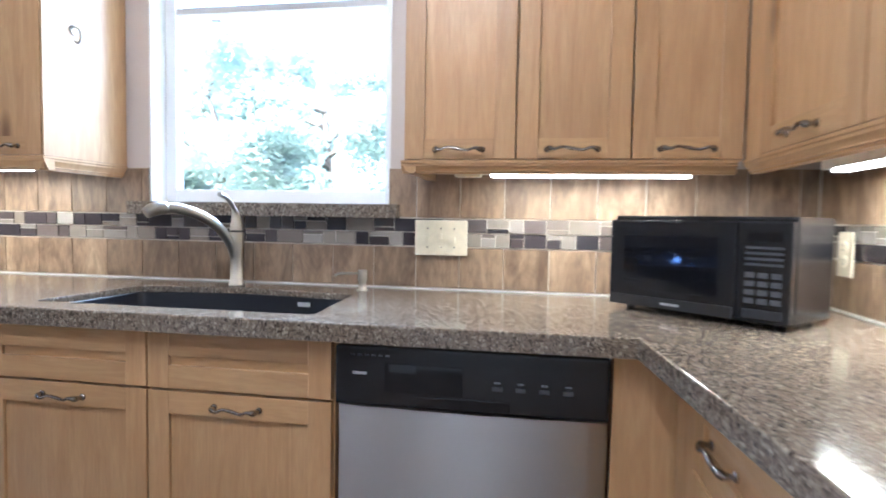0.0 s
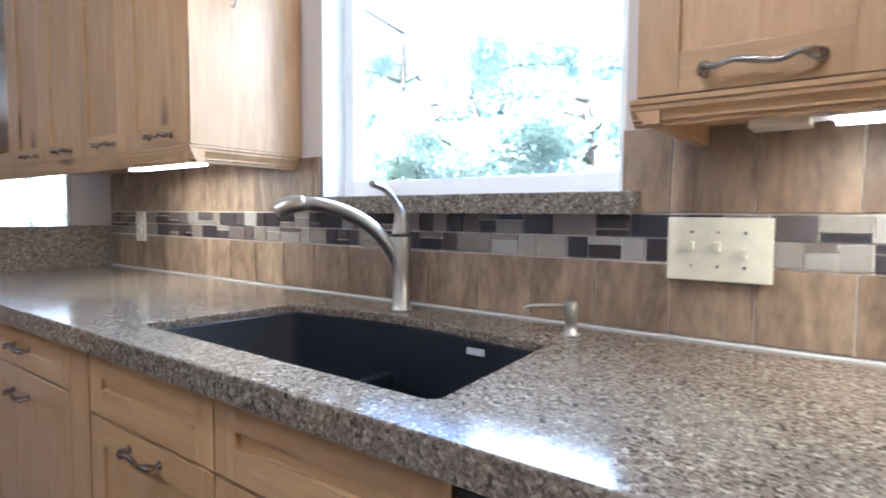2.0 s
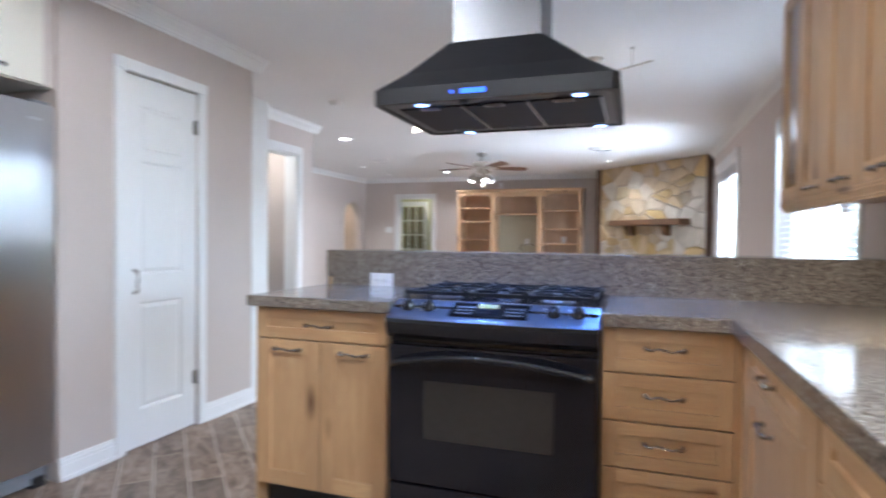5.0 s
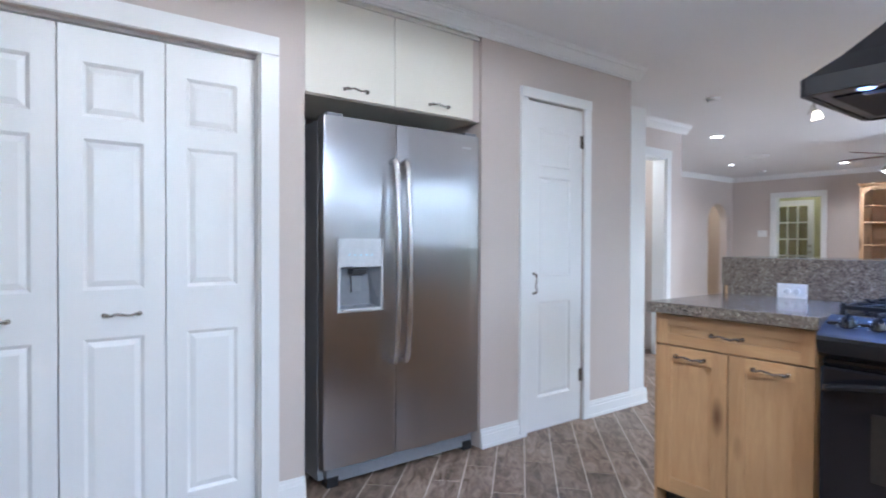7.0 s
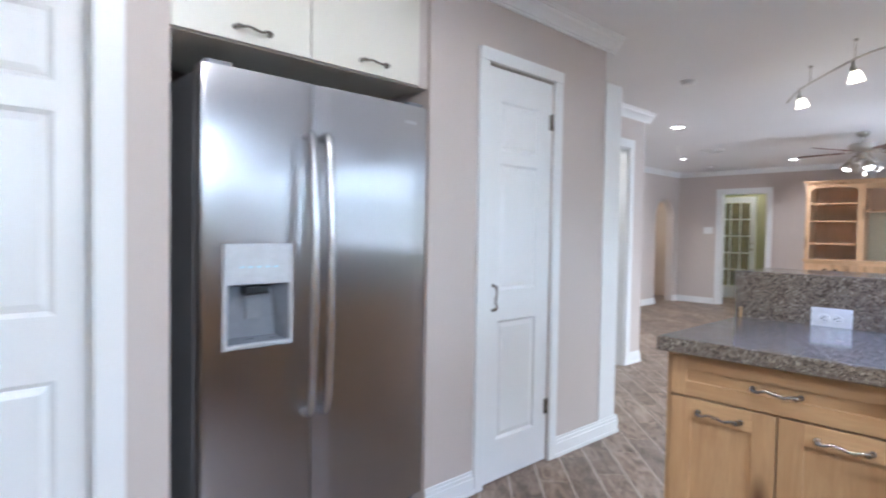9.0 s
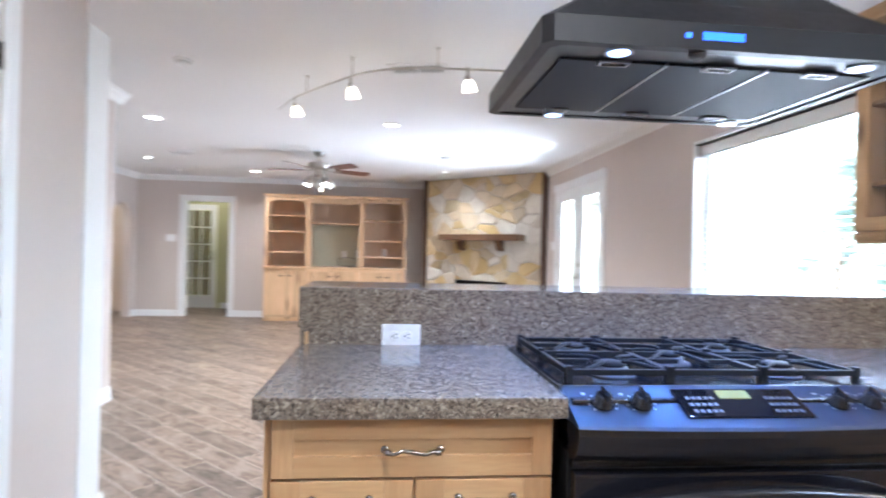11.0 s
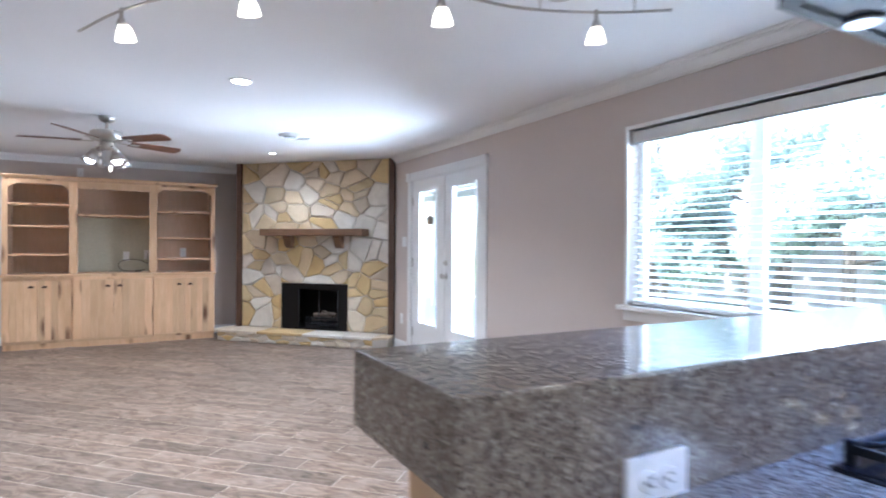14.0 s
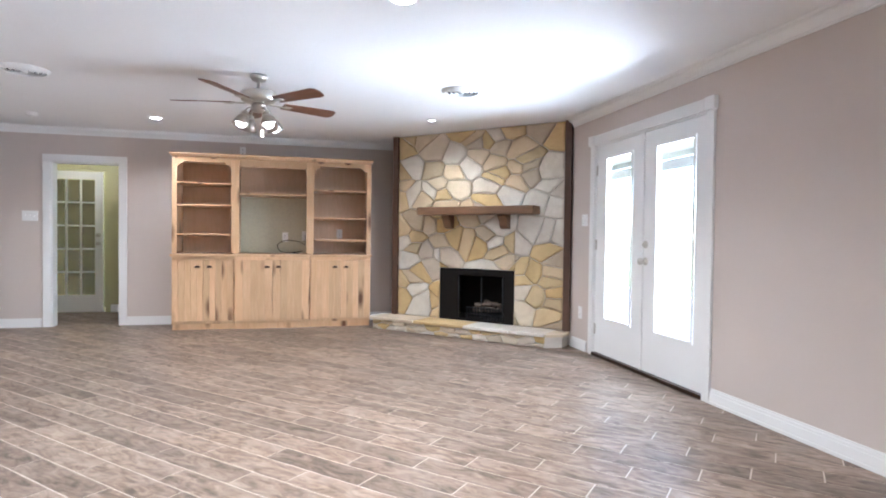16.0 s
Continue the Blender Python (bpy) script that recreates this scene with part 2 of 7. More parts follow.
ALDER = wood("alder_upright", (0.58, 0.37, 0.185), (0.47, 0.275, 0.125), (0.13, 0.055, 0.022))
ALDER_H = wood("alder_level", (0.58, 0.375, 0.185), (0.48, 0.28, 0.128), (0.13, 0.055, 0.022), grain=(0.9, 9, 9))
PINE = wood("pine_boards", (0.72, 0.485, 0.285), (0.62, 0.385, 0.205), (0.14, 0.055, 0.022), grain=(9, 9, 0.7), rough=0.42, knots=0.26, amount=0.15)
PINE_IN = wood("pine_inside", (0.68, 0.48, 0.33), (0.6, 0.41, 0.27), (0.3, 0.17, 0.08), grain=(5, 5, 0.8), rough=0.5, knots=0.02, amount=0.03)
MANTEL = wood("mantel_wood", (0.2, 0.105, 0.05), (0.12, 0.06, 0.028), (0.03, 0.015, 0.008), grain=(0.9, 8, 8), rough=0.45, knots=0.05)
BLADE = wood("blade_wood", (0.16, 0.06, 0.03), (0.1, 0.035, 0.018), (0.03, 0.01, 0.006), grain=(0.9, 8, 8), rough=0.35, knots=0.02)
TRIMBROWN = wood("brown_strip", (0.1, 0.05, 0.03), (0.07, 0.035, 0.02), (0.03, 0.015, 0.01), rough=0.5, knots=0.02)
WALL = paint("greige_wall", (0.57, 0.5, 0.455), 0.6)
CEIL = paint("ceiling_paint", (0.82, 0.815, 0.81), 0.75, 0.35, 45)
WHITE = paint("white_trim", (0.8, 0.8, 0.79), 0.35, 0.02)
CREAM = paint("cream_cabinet", (0.72, 0.69, 0.6), 0.4, 0.02)
HALLGREEN = paint("olive_wall", (0.46, 0.44, 0.24), 0.6)
NICHE = paint("niche_wall", (0.52, 0.42, 0.33), 0.6)
GRANITE = granite()


def brushed(name, color, rough, turn):
    """Steel with a brushed grain: highlights spread along one direction."""
    m, nt, b = mat_base(name, color, rough, 1.0)
    n = noise_tex(nt, coords(nt), 2.5, 2)
    nt.links.new(ramp(nt, n, [(0.3, (rough - 0.015,) * 3), (0.7, (rough + 0.015,) * 3)]), b.inputs["Roughness"])
    tg = nt.nodes.new("ShaderNodeTangent")
    tg.direction_type, tg.axis = "RADIAL", "Z"
    nt.links.new(tg.outputs[0], b.inputs["Tangent"])
    b.inputs["Anisotropic"].default_value = 0.9
    b.inputs["Anisotropic Rotation"].default_value = turn
    return m


STEEL = brushed("stainless_steel", (0.46, 0.45, 0.46), 0.29, 0.0)
STEEL_UP = brushed("stainless_upright", (0.5, 0.49, 0.49), 0.36, 0.25)
STEEL_H = metal("stainless_level", (0.6, 0.6, 0.61), 0.26, (1, 30, 30))
CHIMNEY = metal("chimney_steel", (0.15, 0.15, 0.155), 0.42)
NICKEL = metal("brushed_nickel", (0.5, 0.475, 0.43), 0.36)
PEWTER = metal("aged_pewter", (0.36, 0.33, 0.3), 0.22, amount=0.06)
BRONZE = metal("dark_bronze", (0.09, 0.06, 0.045), 0.4)
BLACK = plain("black_plastic", (0.012, 0.012, 0.014), 0.22)
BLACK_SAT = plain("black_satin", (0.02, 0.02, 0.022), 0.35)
ENAMEL = plain("black_enamel", (0.008, 0.008, 0.011), 0.16)
RANGE_PANEL = plain("range_panel_metal", (0.085, 0.1, 0.135), 0.34, 0.75)
FILTER = plain("filter_mesh", (0.03, 0.03, 0.034), 0.6, 0.0, 0.3, 400)
FILTER.node_tree.nodes["Principled BSDF"].inputs["Specular IOR Level"].default_value = 0.18
RECESS = plain("recess_grey", (0.2, 0.21, 0.235), 0.3)
BEZEL = plain("hood_bezel_metal", (0.075, 0.08, 0.09), 0.36, 0.6)
HOODBLACK = plain("hood_satin_black", (0.014, 0.014, 0.016), 0.42)
HOODBLACK.node_tree.nodes["Principled BSDF"].inputs["Specular IOR Level"].default_value = 0.28
# brown tint stands in for the cabinets mirrored in the oven window
OVENGLASS = plain("oven_glass", (0.03, 0.026, 0.022), 0.12)
KEYGREY = plain("key_print", (0.07, 0.072, 0.078), 0.4)
IRON = plain("cast_iron", (0.01, 0.01, 0.012), 0.48)
IRON.node_tree.nodes["Principled BSDF"].inputs["Specular IOR Level"].default_value = 0.22
SINK = plain("composite_sink", (0.007, 0.008, 0.014), 0.4, scale=300)
SINK.node_tree.nodes["Principled BSDF"].inputs["Specular IOR Level"].default_value = 0.3
BLACKGLASS = plain("black_glass", (0.008, 0.008, 0.01), 0.05)
# pane tint stands in for the dark room behind the hall door
DIMGLASS = glass("hall_glass", (0.58, 0.54, 0.54))
CLEAR = glass("window_glass")
GREY = plain("grey_plastic", (0.22, 0.23, 0.25), 0.35)
LIGHTGREY = plain("light_grey_plastic", (0.55, 0.56, 0.58), 0.35)
IVORY = plain("ivory_plastic", (0.72, 0.66, 0.52), 0.32)
WPLASTIC = plain("white_plastic", (0.8, 0.8, 0.79), 0.3)
SLOT = plain("dark_slot", (0.03, 0.03, 0.03), 0.6)
GROUT = plain("pale_grout", (0.62, 0.56, 0.48), 0.8)
FGROUT = plain("floor_grout", (0.6, 0.53, 0.46), 0.85)
MORTAR = plain("stone_mortar", (0.58, 0.53, 0.45), 0.9, scale=60)
SOOT = plain("sooty_black", (0.011, 0.009, 0.008), 0.75)
SOOT.node_tree.nodes["Principled BSDF"].inputs["Specular IOR Level"].default_value = 0.12
BLIND = paint("blind_slat", (0.8, 0.8, 0.78), 0.4, 0.0)
BACKTILE = slate_tile("brown_wall_tile", (0.29, 0.2, 0.128), (0.13, 0.08, 0.05), (0.44, 0.325, 0.215), (4.2, 4.2, 1.4))
MOSAIC = island_tile("mosaic_piece", [(0.0, (0.03, 0.028, 0.035)), (0.25, (0.06, 0.048, 0.05)), (0.42, (0.13, 0.105, 0.1)), (0.6, (0.25, 0.21, 0.175)), (0.8, (0.29, 0.255, 0.22)), (1.0, (0.37, 0.345, 0.315))], 0.15, 0.0, 9, False)
STONE = island_tile("rubble_stone", [(0.0, (0.52, 0.43, 0.28)), (0.18, (0.62, 0.45, 0.2)), (0.32, (0.66, 0.6, 0.5)), (0.48, (0.7, 0.66, 0.58)), (0.62, (0.6, 0.42, 0.18)), (0.8, (0.68, 0.62, 0.53)), (1.0, (0.46, 0.36, 0.23))], 0.75, 0.5, 3.5, False)
GRASS = plain("lawn", (0.07, 0.1, 0.035), 0.9, scale=8, var=0.4)
CONCRETE = plain("patio_concrete", (0.5, 0.48, 0.44), 0.85)
FENCE = wood("weathered_fence", (0.42, 0.38, 0.33), (0.32, 0.28, 0.24), (0.15, 0.12, 0.1), rough=0.8, knots=0.05)
BARK = plain("bark", (0.14, 0.11, 0.085), 0.9, scale=20, var=0.4)
LEAF = island_tile("leaf", [(0.0, (0.11, 0.14, 0.11)), (0.5, (0.15, 0.185, 0.15)), (1.0, (0.19, 0.23, 0.185))], 0.6, 0.0, 2)
EAVE = paint("eave_paint", (0.55, 0.53, 0.5), 0.6)
BEAM = paint("beam_paint", (0.24, 0.235, 0.24), 0.6)


def let_through(m, share, tint):
    """Thin leaf: part of the light shines through."""
    nt = m.node_tree
    b = nt.nodes["Principled BSDF"]
    tl = nt.nodes.new("ShaderNodeBsdfTranslucent")
    tl.inputs["Color"].default_value = (*tint, 1)
    mx = nt.nodes.new("ShaderNodeMixShader")
    mx.inputs[0].default_value = share
    nt.links.new(b.outputs[0], mx.inputs[1])
    nt.links.new(tl.outputs[0], mx.inputs[2])
    nt.links.new(mx.outputs[0], nt.nodes["Material Output"].inputs["Surface"])


let_through(LEAF, 0.6, (0.68, 0.78, 0.72))
LAMPWHITE = glow("lamp_diffuser", (1.0, 0.95, 0.88), 1.6)
TUBELIGHT = glow("strip_lamp", (1.0, 0.95, 0.82), 1.5)
HOODLAMP = glow("hood_lamp", (0.2, 0.4, 1.0), 1.0)
BLUELED = glow("blue_display", (0.03, 0.12, 1.0), 0.22)
SHADEGLOW = glow("lit_shade", (1.0, 0.86, 0.62), 0.7)
GREENLED = glow("amber_display", (0.2, 0.18, 0.03), 0.006)
DOTLED = glow("cyan_dot", (0.3, 0.8, 1.0), 0.15)

# ---- structure ----
YN, XE, YK, XF, YS2, CZ = 2.405, 1.352, -1.143, -10.617, -4.08, 2.392
TH = 0.14


def wall_boxes(bm, axis, face, back, a0, a1, z0, z1, openings):
    """A wall along x or y between two faces, with rectangular openings (a0, a1, z0, z1) cut through it."""
    cuts = sorted({a0, a1, *[q for o in openings for q in o[:2] if a0 < q < a1]})
    for p, q in zip(cuts, cuts[1:]):
        spans = sorted((o[2], o[3]) for o in openings if o[0] <= p + 1e-6 and o[1] >= q - 1e-6)
        z = z0
        for s0, s1 in spans + [(z1, z1)]:
            if s0 > z + 1e-4:
                if axis == "x":
                    box(bm, p, q, face, back, z, s0)
                else:
                    box(bm, face, back, p, q, z, s0)
            z = max(z, s1)
    bmesh.ops.remove_doubles(bm, verts=bm.verts, dist=1e-5)
    return bm


KW = (-0.967, -0.028, 1.207, 2.12)        # kitchen window
LW = (-4.56, -2.905, 0.89, 2.055)         # living window
FD = (-7.945, -6.36, 0.0, 2.05)           # garden doors
D2 = (-3.30, -2.56, 0.0, 1.985)           # hall doorway
structure("wall_north", wall_boxes(bmesh.new(), "x", YN, YN + TH, XF - TH, XE + TH, 0, CZ, [KW, LW, FD]), WALL, "greige painted wall with two windows and garden doors", "wall")
structure("wall_east", boxes((XE, XE + TH, -1.9, YN, 0, CZ)), WALL, "greige painted kitchen wall", "wall")
structure("wall_west", wall_boxes(bmesh.new(), "y", XF, XF - TH, YS2 - TH, YN, 0, CZ, [D2]), WALL, "greige painted living room wall with a doorway", "wall")
ALC = (-1.652, -0.605, 0.0, CZ)           # fridge recess
CLO = (-0.40, 1.03, 0.0, 1.965)           # closet
PD = (-2.535, -2.01, 0.0, 2.03)           # pantry door
structure("wall_south", wall_boxes(bmesh.new(), "x", YK, YK - TH, -3.05, XE + TH, 0, CZ, [ALC, CLO, PD]), WALL, "greige painted kitchen wall with fridge recess and doors", "wall")
structure("wall_recess", boxes((-1.792, -1.652, -1.95, YK - TH, 0, CZ), (-0.605, -0.545, -1.95, YK - TH, 0, CZ), (-1.792, -0.545, -2.05, -1.95, 0, CZ)), WALL, "painted sides and back of the fridge recess", "wall")
structure("wall_closet", boxes((-0.53, XE + TH, -1.86, -1.80, 0, CZ), (-2.7, -1.86, -1.86, -1.80, 0, CZ)), WALL, "plain closet back wall", "wall")
D3 = (-4.90, -4.15, 0.0, 2.03)
structure("wall_stub", wall_boxes(bmesh.new(), "x", -2.0, -2.14, -5.2, -2.9, 0, CZ, [D3]), WALL, "greige painted wall stub with a doorway", "wall")
structure("wall_side", boxes((-3.05, -2.91, -2.0, YK - TH, 0, CZ), (-5.2, -5.06, YS2, -2.14, 0, CZ)), WALL, "greige painted return walls", "wall")
structure("wall_room", boxes((-5.06, -3.0, -3.2, -3.1, 0, CZ)), WALL, "pale wall of the room behind a doorway", "wall")
# arched opening in the far side wall
AR0, AR1, ARZ = -10.42, -9.72, 1.55
bm = bmesh.new()
box(bm, XF - TH, AR0, YS2, YS2 - TH, 0, CZ)
box(bm, AR1, -5.06, YS2, YS2 - TH, 0, CZ)
arch = [(AR0, CZ), (AR1, CZ)] + [((AR0 + AR1) / 2 + (AR1 - AR0) / 2 * math.cos(math.pi * i / 16), ARZ + 0.33 * math.sin(math.pi * i / 16)) for i in range(17)]
prism(bm, [(x, z) for x, z in arch], 0, TH, Matrix(((1, 0, 0, 0), (0, 0, -1, YS2), (0, 1, 0, 0), (0, 0, 0, 1))))
bmesh.ops.recalc_face_normals(bm, faces=bm.faces)
structure("wall_arch", bm, WALL, "greige painted wall with an arched opening", "wall")
structure("wall_niche", boxes((-11.3, -8.6, -5.32, -5.2, 0, CZ), (-8.72, -8.6, -5.2, YS2 - TH, 0, CZ), (-11.3, -11.2, -5.2, YS2 - TH, 0, CZ)), NICHE, "tan wall behind the arch", "wall")
structure("wall_hall", boxes((-12.06, -11.94, -5.0, -3.92, 0, CZ), (-12.06, -11.94, -3.12, -1.9, 0, CZ), (-12.06, -11.94, -3.92, -3.12, 2.03, CZ), (-11.94, XF - TH, -2.42, -2.3, 0, CZ), (-11.94, XF - TH, -4.3, -4.2, 0, CZ), (-12.7, -12.6, -5.0, -1.9, 0, CZ)), HALLGREEN, "olive painted hall walls behind the doorway", "wall")
structure("ceiling", boxes((-12.8, XE + TH, -5.4, YN + TH, CZ, CZ + 0.1)), CEIL, "white textured ceiling", "ceiling")
structure("floor", boxes((-12.8, XE + TH, -5.4, YN + TH, -0.12, -0.0014)), FGROUT, "pale grout bed under the floor tiles", "floor")


# ---- trims ----
def base_prof(bm, p0, p1, n):
    """Stepped skirting from p0 to p1 in plan; n points into the room."""
    d = Vector((p1[0] - p0[0], p1[1] - p0[1], 0))
    L = d.length
    ang = math.atan2(d.y, d.x)
    flip = -1 if d.x * n[1] - d.y * n[0] > 0 else 1
    m = pose(p0[0], p0[1], 0, 0, 0, math.degrees(ang))
    for (w, z0, z1) in ((0.016, 0.0, 0.075), (0.011, 0.075, 0.093), (0.006, 0.093, 0.108), (0.022, 0.0, 0.02)):
        b2 = bmesh.new()
        box(b2, 0, L, 0, -flip * w, z0, z1, bev=0.0015)
        b2.transform(m)
        me = bpy.data.meshes.new("tmp")
        b2.to_mesh(me)
        b2.free()
        bm.from_mesh(me)
        bpy.data.meshes.remove(me)
    return bm


bm = bmesh.new()
for p0, p1, n in (((-6.28, YN), (-2.62, YN), (0, -1)), ((-8.4, YN), (-8.07, YN), (0, -1)), ((-1.955, YK), (-1.652, YK), (0, 1)), ((-3.24, YK + 0.012), (-2.595, YK), (0, 1)),
                  ((-0.605, YK), (-0.476, YK), (0, 1)), ((XF, -2.49), (XF, -1.87), (1, 0)), ((XF, YS2), (XF, -3.40), (1, 0)), ((XF, 0.47), (XF, 0.86), (1, 0)),
                  ((-10.617, YS2), (AR0, YS2), (0, 1)), ((AR1, YS2), (-5.2, YS2), (0, 1)), ((-5.2, YS2), (-5.2, -2.0), (-1, 0)), ((-5.2, -2.0), (-4.98, -2.0), (0, 1)), ((-4.07, -2.0), (-3.05, -2.0), (0, 1)),
                  ((-11.2, -5.2), (-8.72, -5.2), (0, 1)), ((-11.94, -4.2), (-11.94, -3.97), (1, 0)), ((-11.94, -3.05), (-11.94, -2.42), (1, 0)), ((-11.94, -2.42), (-10.757, -2.42), (0, -1))):
    base_prof(bm, p0, p1, n)
structure("baseboard", bm, WHITE, "white stepped wooden baseboard", "baseboard")


def crown(bm, p0, p1, n):
    d = Vector((p1[0] - p0[0], p1[1] - p0[1], 0))
    L, ang = d.length, math.atan2(d.y, d.x)
    s = 1 if d.x * n[1] - d.y * n[0] > 0 else -1
    prof = [(0, -0.082), (0.012, -0.082), (0.013, -0.071), (0.021, -0.069), (0.026, -0.058), (0.044, -0.037), (0.058, -0.026), (0.06, -0.014), (0.072, -0.012), (0.074, -0.006), (0.084, -0.004), (0.084, 0), (0, 0)]
    m = pose(p0[0], p0[1], CZ, 0, 0, math.degrees(ang))
    a = [bm.verts.new(m @ Vector((0, s * q, z))) for q, z in prof]
    b = [bm.verts.new(m @ Vector((L, s * q, z))) for q, z in prof]
    k = len(prof)
    for i in range(k):
        bm.faces.new((a[i], a[(i + 1) % k], b[(i + 1) % k], b[i]))
    bm.faces.new(a)
    bm.faces.new(list(reversed(b)))
    return bm


bm = bmesh.new()
for p0, p1, n in (((-8.42, YN), (-2.72, YN), (0, -1)), ((-3.13, YK), (XE, YK), (0, 1)), ((-3.05, -2.0), (-3.05, YK), (-1, 0)), ((-5.28, -2.0), (-3.05, -2.0), (0, 1)), ((-5.2, YS2), (-5.2, -2.0), (-1, 0)),
                  ((XF, YS2), (XF, 0.86), (1, 0)), ((-10.617, YS2), (-5.2, YS2), (0, 1))):
    crown(bm, p0, p1, n)
bmesh.ops.recalc_face_normals(bm, faces=bm.faces)
structure("crown_moulding", bm, WHITE, "white stepped crown moulding", "moulding")


def casing(name, a0, a1, ztop, w, face, axis, out, label, zbot=0.0, head=0.0, sill=False):
    """White casing round an opening on one wall face; out: +1 or -1 along the other axis."""
    t = thing(name, label, "casing", kind="structure")

    def bx(u0, u1, z0, z1, d):
        bm = bmesh.new()
        if axis == "x":
            box(bm, u0, u1, face, face + out * d, z0, z1, bev=0.004)
        else:
            box(bm, face, face + out * d, u0, u1, z0, z1, bev=0.004)
        return bm
    part("side_casing", bx(a0 - w, a0, zbot, ztop, 0.02), WHITE, t)
    part("side_casing", bx(a1, a1 + w, zbot, ztop, 0.02), WHITE, t)
    part("head_casing", bx(a0 - w - head, a1 + w + head, ztop, ztop + w + head, 0.024 + head * 0.4), WHITE, t)
    return t


casing("door_casing", PD[0], PD[1], 2.03, 0.06, YK, "x", 1, "white wooden casing round the pantry door")
casing("door_casing", CLO[0], CLO[1], 1.965, 0.08, YK, "x", 1, "white wooden casing round the closet doors")
casing("door_casing", D2[0], D2[1], 1.985, 0.085, XF, "y", 1, "white wooden casing round the hall doorway")
casing("door_casing", D3[0], D3[1], 2.03, 0.08, -2.0, "x", 1, "white wooden casing round a side doorway")
t = casing("door_casing", FD[0], FD[1], 2.05, 0.075, YN, "x", -1, "white wooden casing with fluted header round the garden doors", head=0.012)
bm = bmesh.new()
for i in range(5):
    box(bm, FD[0] + 0.02, FD[1] - 0.02, YN - 0.035, YN - 0.028, 2.062 + i * 0.0135, 2.069 + i * 0.0135)
part("fluting", bm, WHITE, t)
part("corner_block", boxes((FD[1] - 0.005, FD[1] + 0.09, YN - 0.04, YN, 2.045, 2.14), bev=0.004), WHITE, t)
part("corner_block", boxes((FD[0] - 0.09, FD[0] + 0.005, YN - 0.04, YN, 2.045, 2.14), bev=0.004), WHITE, t)
structure("end_panel", boxes((-3.23, -3.052, YK - 0.13, YK + 0.006, 0, 2.135), bev=0.004), WHITE, "white painted panel at the end of the kitchen wall", "panel")

# ---- windows ----
t = thing("window_1", "white framed kitchen window with a deep plastered reveal", "window", kind="structure")
x0, x1, z0, z1 = KW
part("window_frame", boxes((x0 + 0.002, x0 + 0.05, YN + 0.085, YN + 0.13, z0, z1), (x1 - 0.045, x1 - 0.002, YN + 0.085, YN + 0.13, z0, z1), (x0 + 0.05, x1 - 0.045, YN + 0.085, YN + 0.13, z0 + 0.002, z0 + 0.05), (x0 + 0.05, x1 - 0.045, YN + 0.085, YN + 0.13, z1 - 0.05, z1 - 0.002), bev=0.004), WHITE, t)
part("meeting_rail", boxes((x0 + 0.05, x1 - 0.045, YN + 0.09, YN + 0.128, 1.93, 1.955), bev=0.003), EAVE, t)
for nm, a, b in (("pane", z0 + 0.05, 1.93), ("pane", 1.955, z1 - 0.05)):
    p = part(nm, boxes((x0 + 0.05, x1 - 0.045, YN + 0.105, YN + 0.109, a, b)), CLEAR, t)
    p.visible_shadow = False
part("reveal_lining", boxes((x0, x0 + 0.008, YN - 0.002, YN + 0.085, z0 + 0.002, z1 - 0.002), (x1 - 0.008, x1, YN - 0.002, YN + 0.085, z0 + 0.002, z1 - 0.002), (x0 + 0.008, x1 - 0.008, YN - 0.002, YN + 0.085, z1 - 0.01, z1 - 0.002)), WHITE, t)
solid("window_sill", boxes((-1.02, 0.012, 2.342, 2.392, 1.158, 1.206), (KW[0] + 0.002, KW[1] - 0.002, 2.392, YN + 0.085, 1.165, 1.206), bev=0.004), GRANITE, "speckled brown granite window sill ledge", "sill", kind="structure")

t = thing("window_2", "wide white window with lowered slatted blind", "window", kind="structure")
x0, x1, z0, z1 = LW
xm = (x0 + x1) / 2
F0, F1 = YN + 0.085, YN + 0.13
part("window_frame", boxes((x0, x0 + 0.05, F0, F1, z0, z1), (x1 - 0.05, x1, F0, F1, z0, z1), (x0 + 0.05, x1 - 0.05, F0, F1, z0, z0 + 0.05), (x0 + 0.05, x1 - 0.05, F0, F1, z1 - 0.05, z1), (xm - 0.04, xm + 0.04, F0, F1, z0 + 0.05, z1 - 0.05), bev=0.004), WHITE, t)
for a, b in ((x0 + 0.05, xm - 0.04), (xm + 0.04, x1 - 0.05)):
    p = part("pane", boxes((a, b, F0 + 0.02, F0 + 0.024, z0 + 0.05, z1 - 0.05)), CLEAR, t)
    p.visible_shadow = False
part("casing_side", boxes((x0 - 0.025, x0, YN - 0.018, YN + 0.08, z0, z1 + 0.025), bev=0.003), WHITE, t)
part("casing_side", boxes((x1, x1 + 0.025, YN - 0.018, YN + 0.08, z0, z1 + 0.025), bev=0.003), WHITE, t)
part("casing_head", boxes((x0, x1, YN - 0.018, YN + 0.08, z1, z1 + 0.025), bev=0.003), WHITE, t)
part("stool", boxes((x0 - 0.06, x1 + 0.06, YN - 0.06, YN + 0.08, z0 - 0.03, z0), bev=0.005), WHITE, t)
part("apron", boxes((x0 - 0.03, x1 + 0.03, YN - 0.02, YN, z0 - 0.10, z0 - 0.032), bev=0.004), WHITE, t)

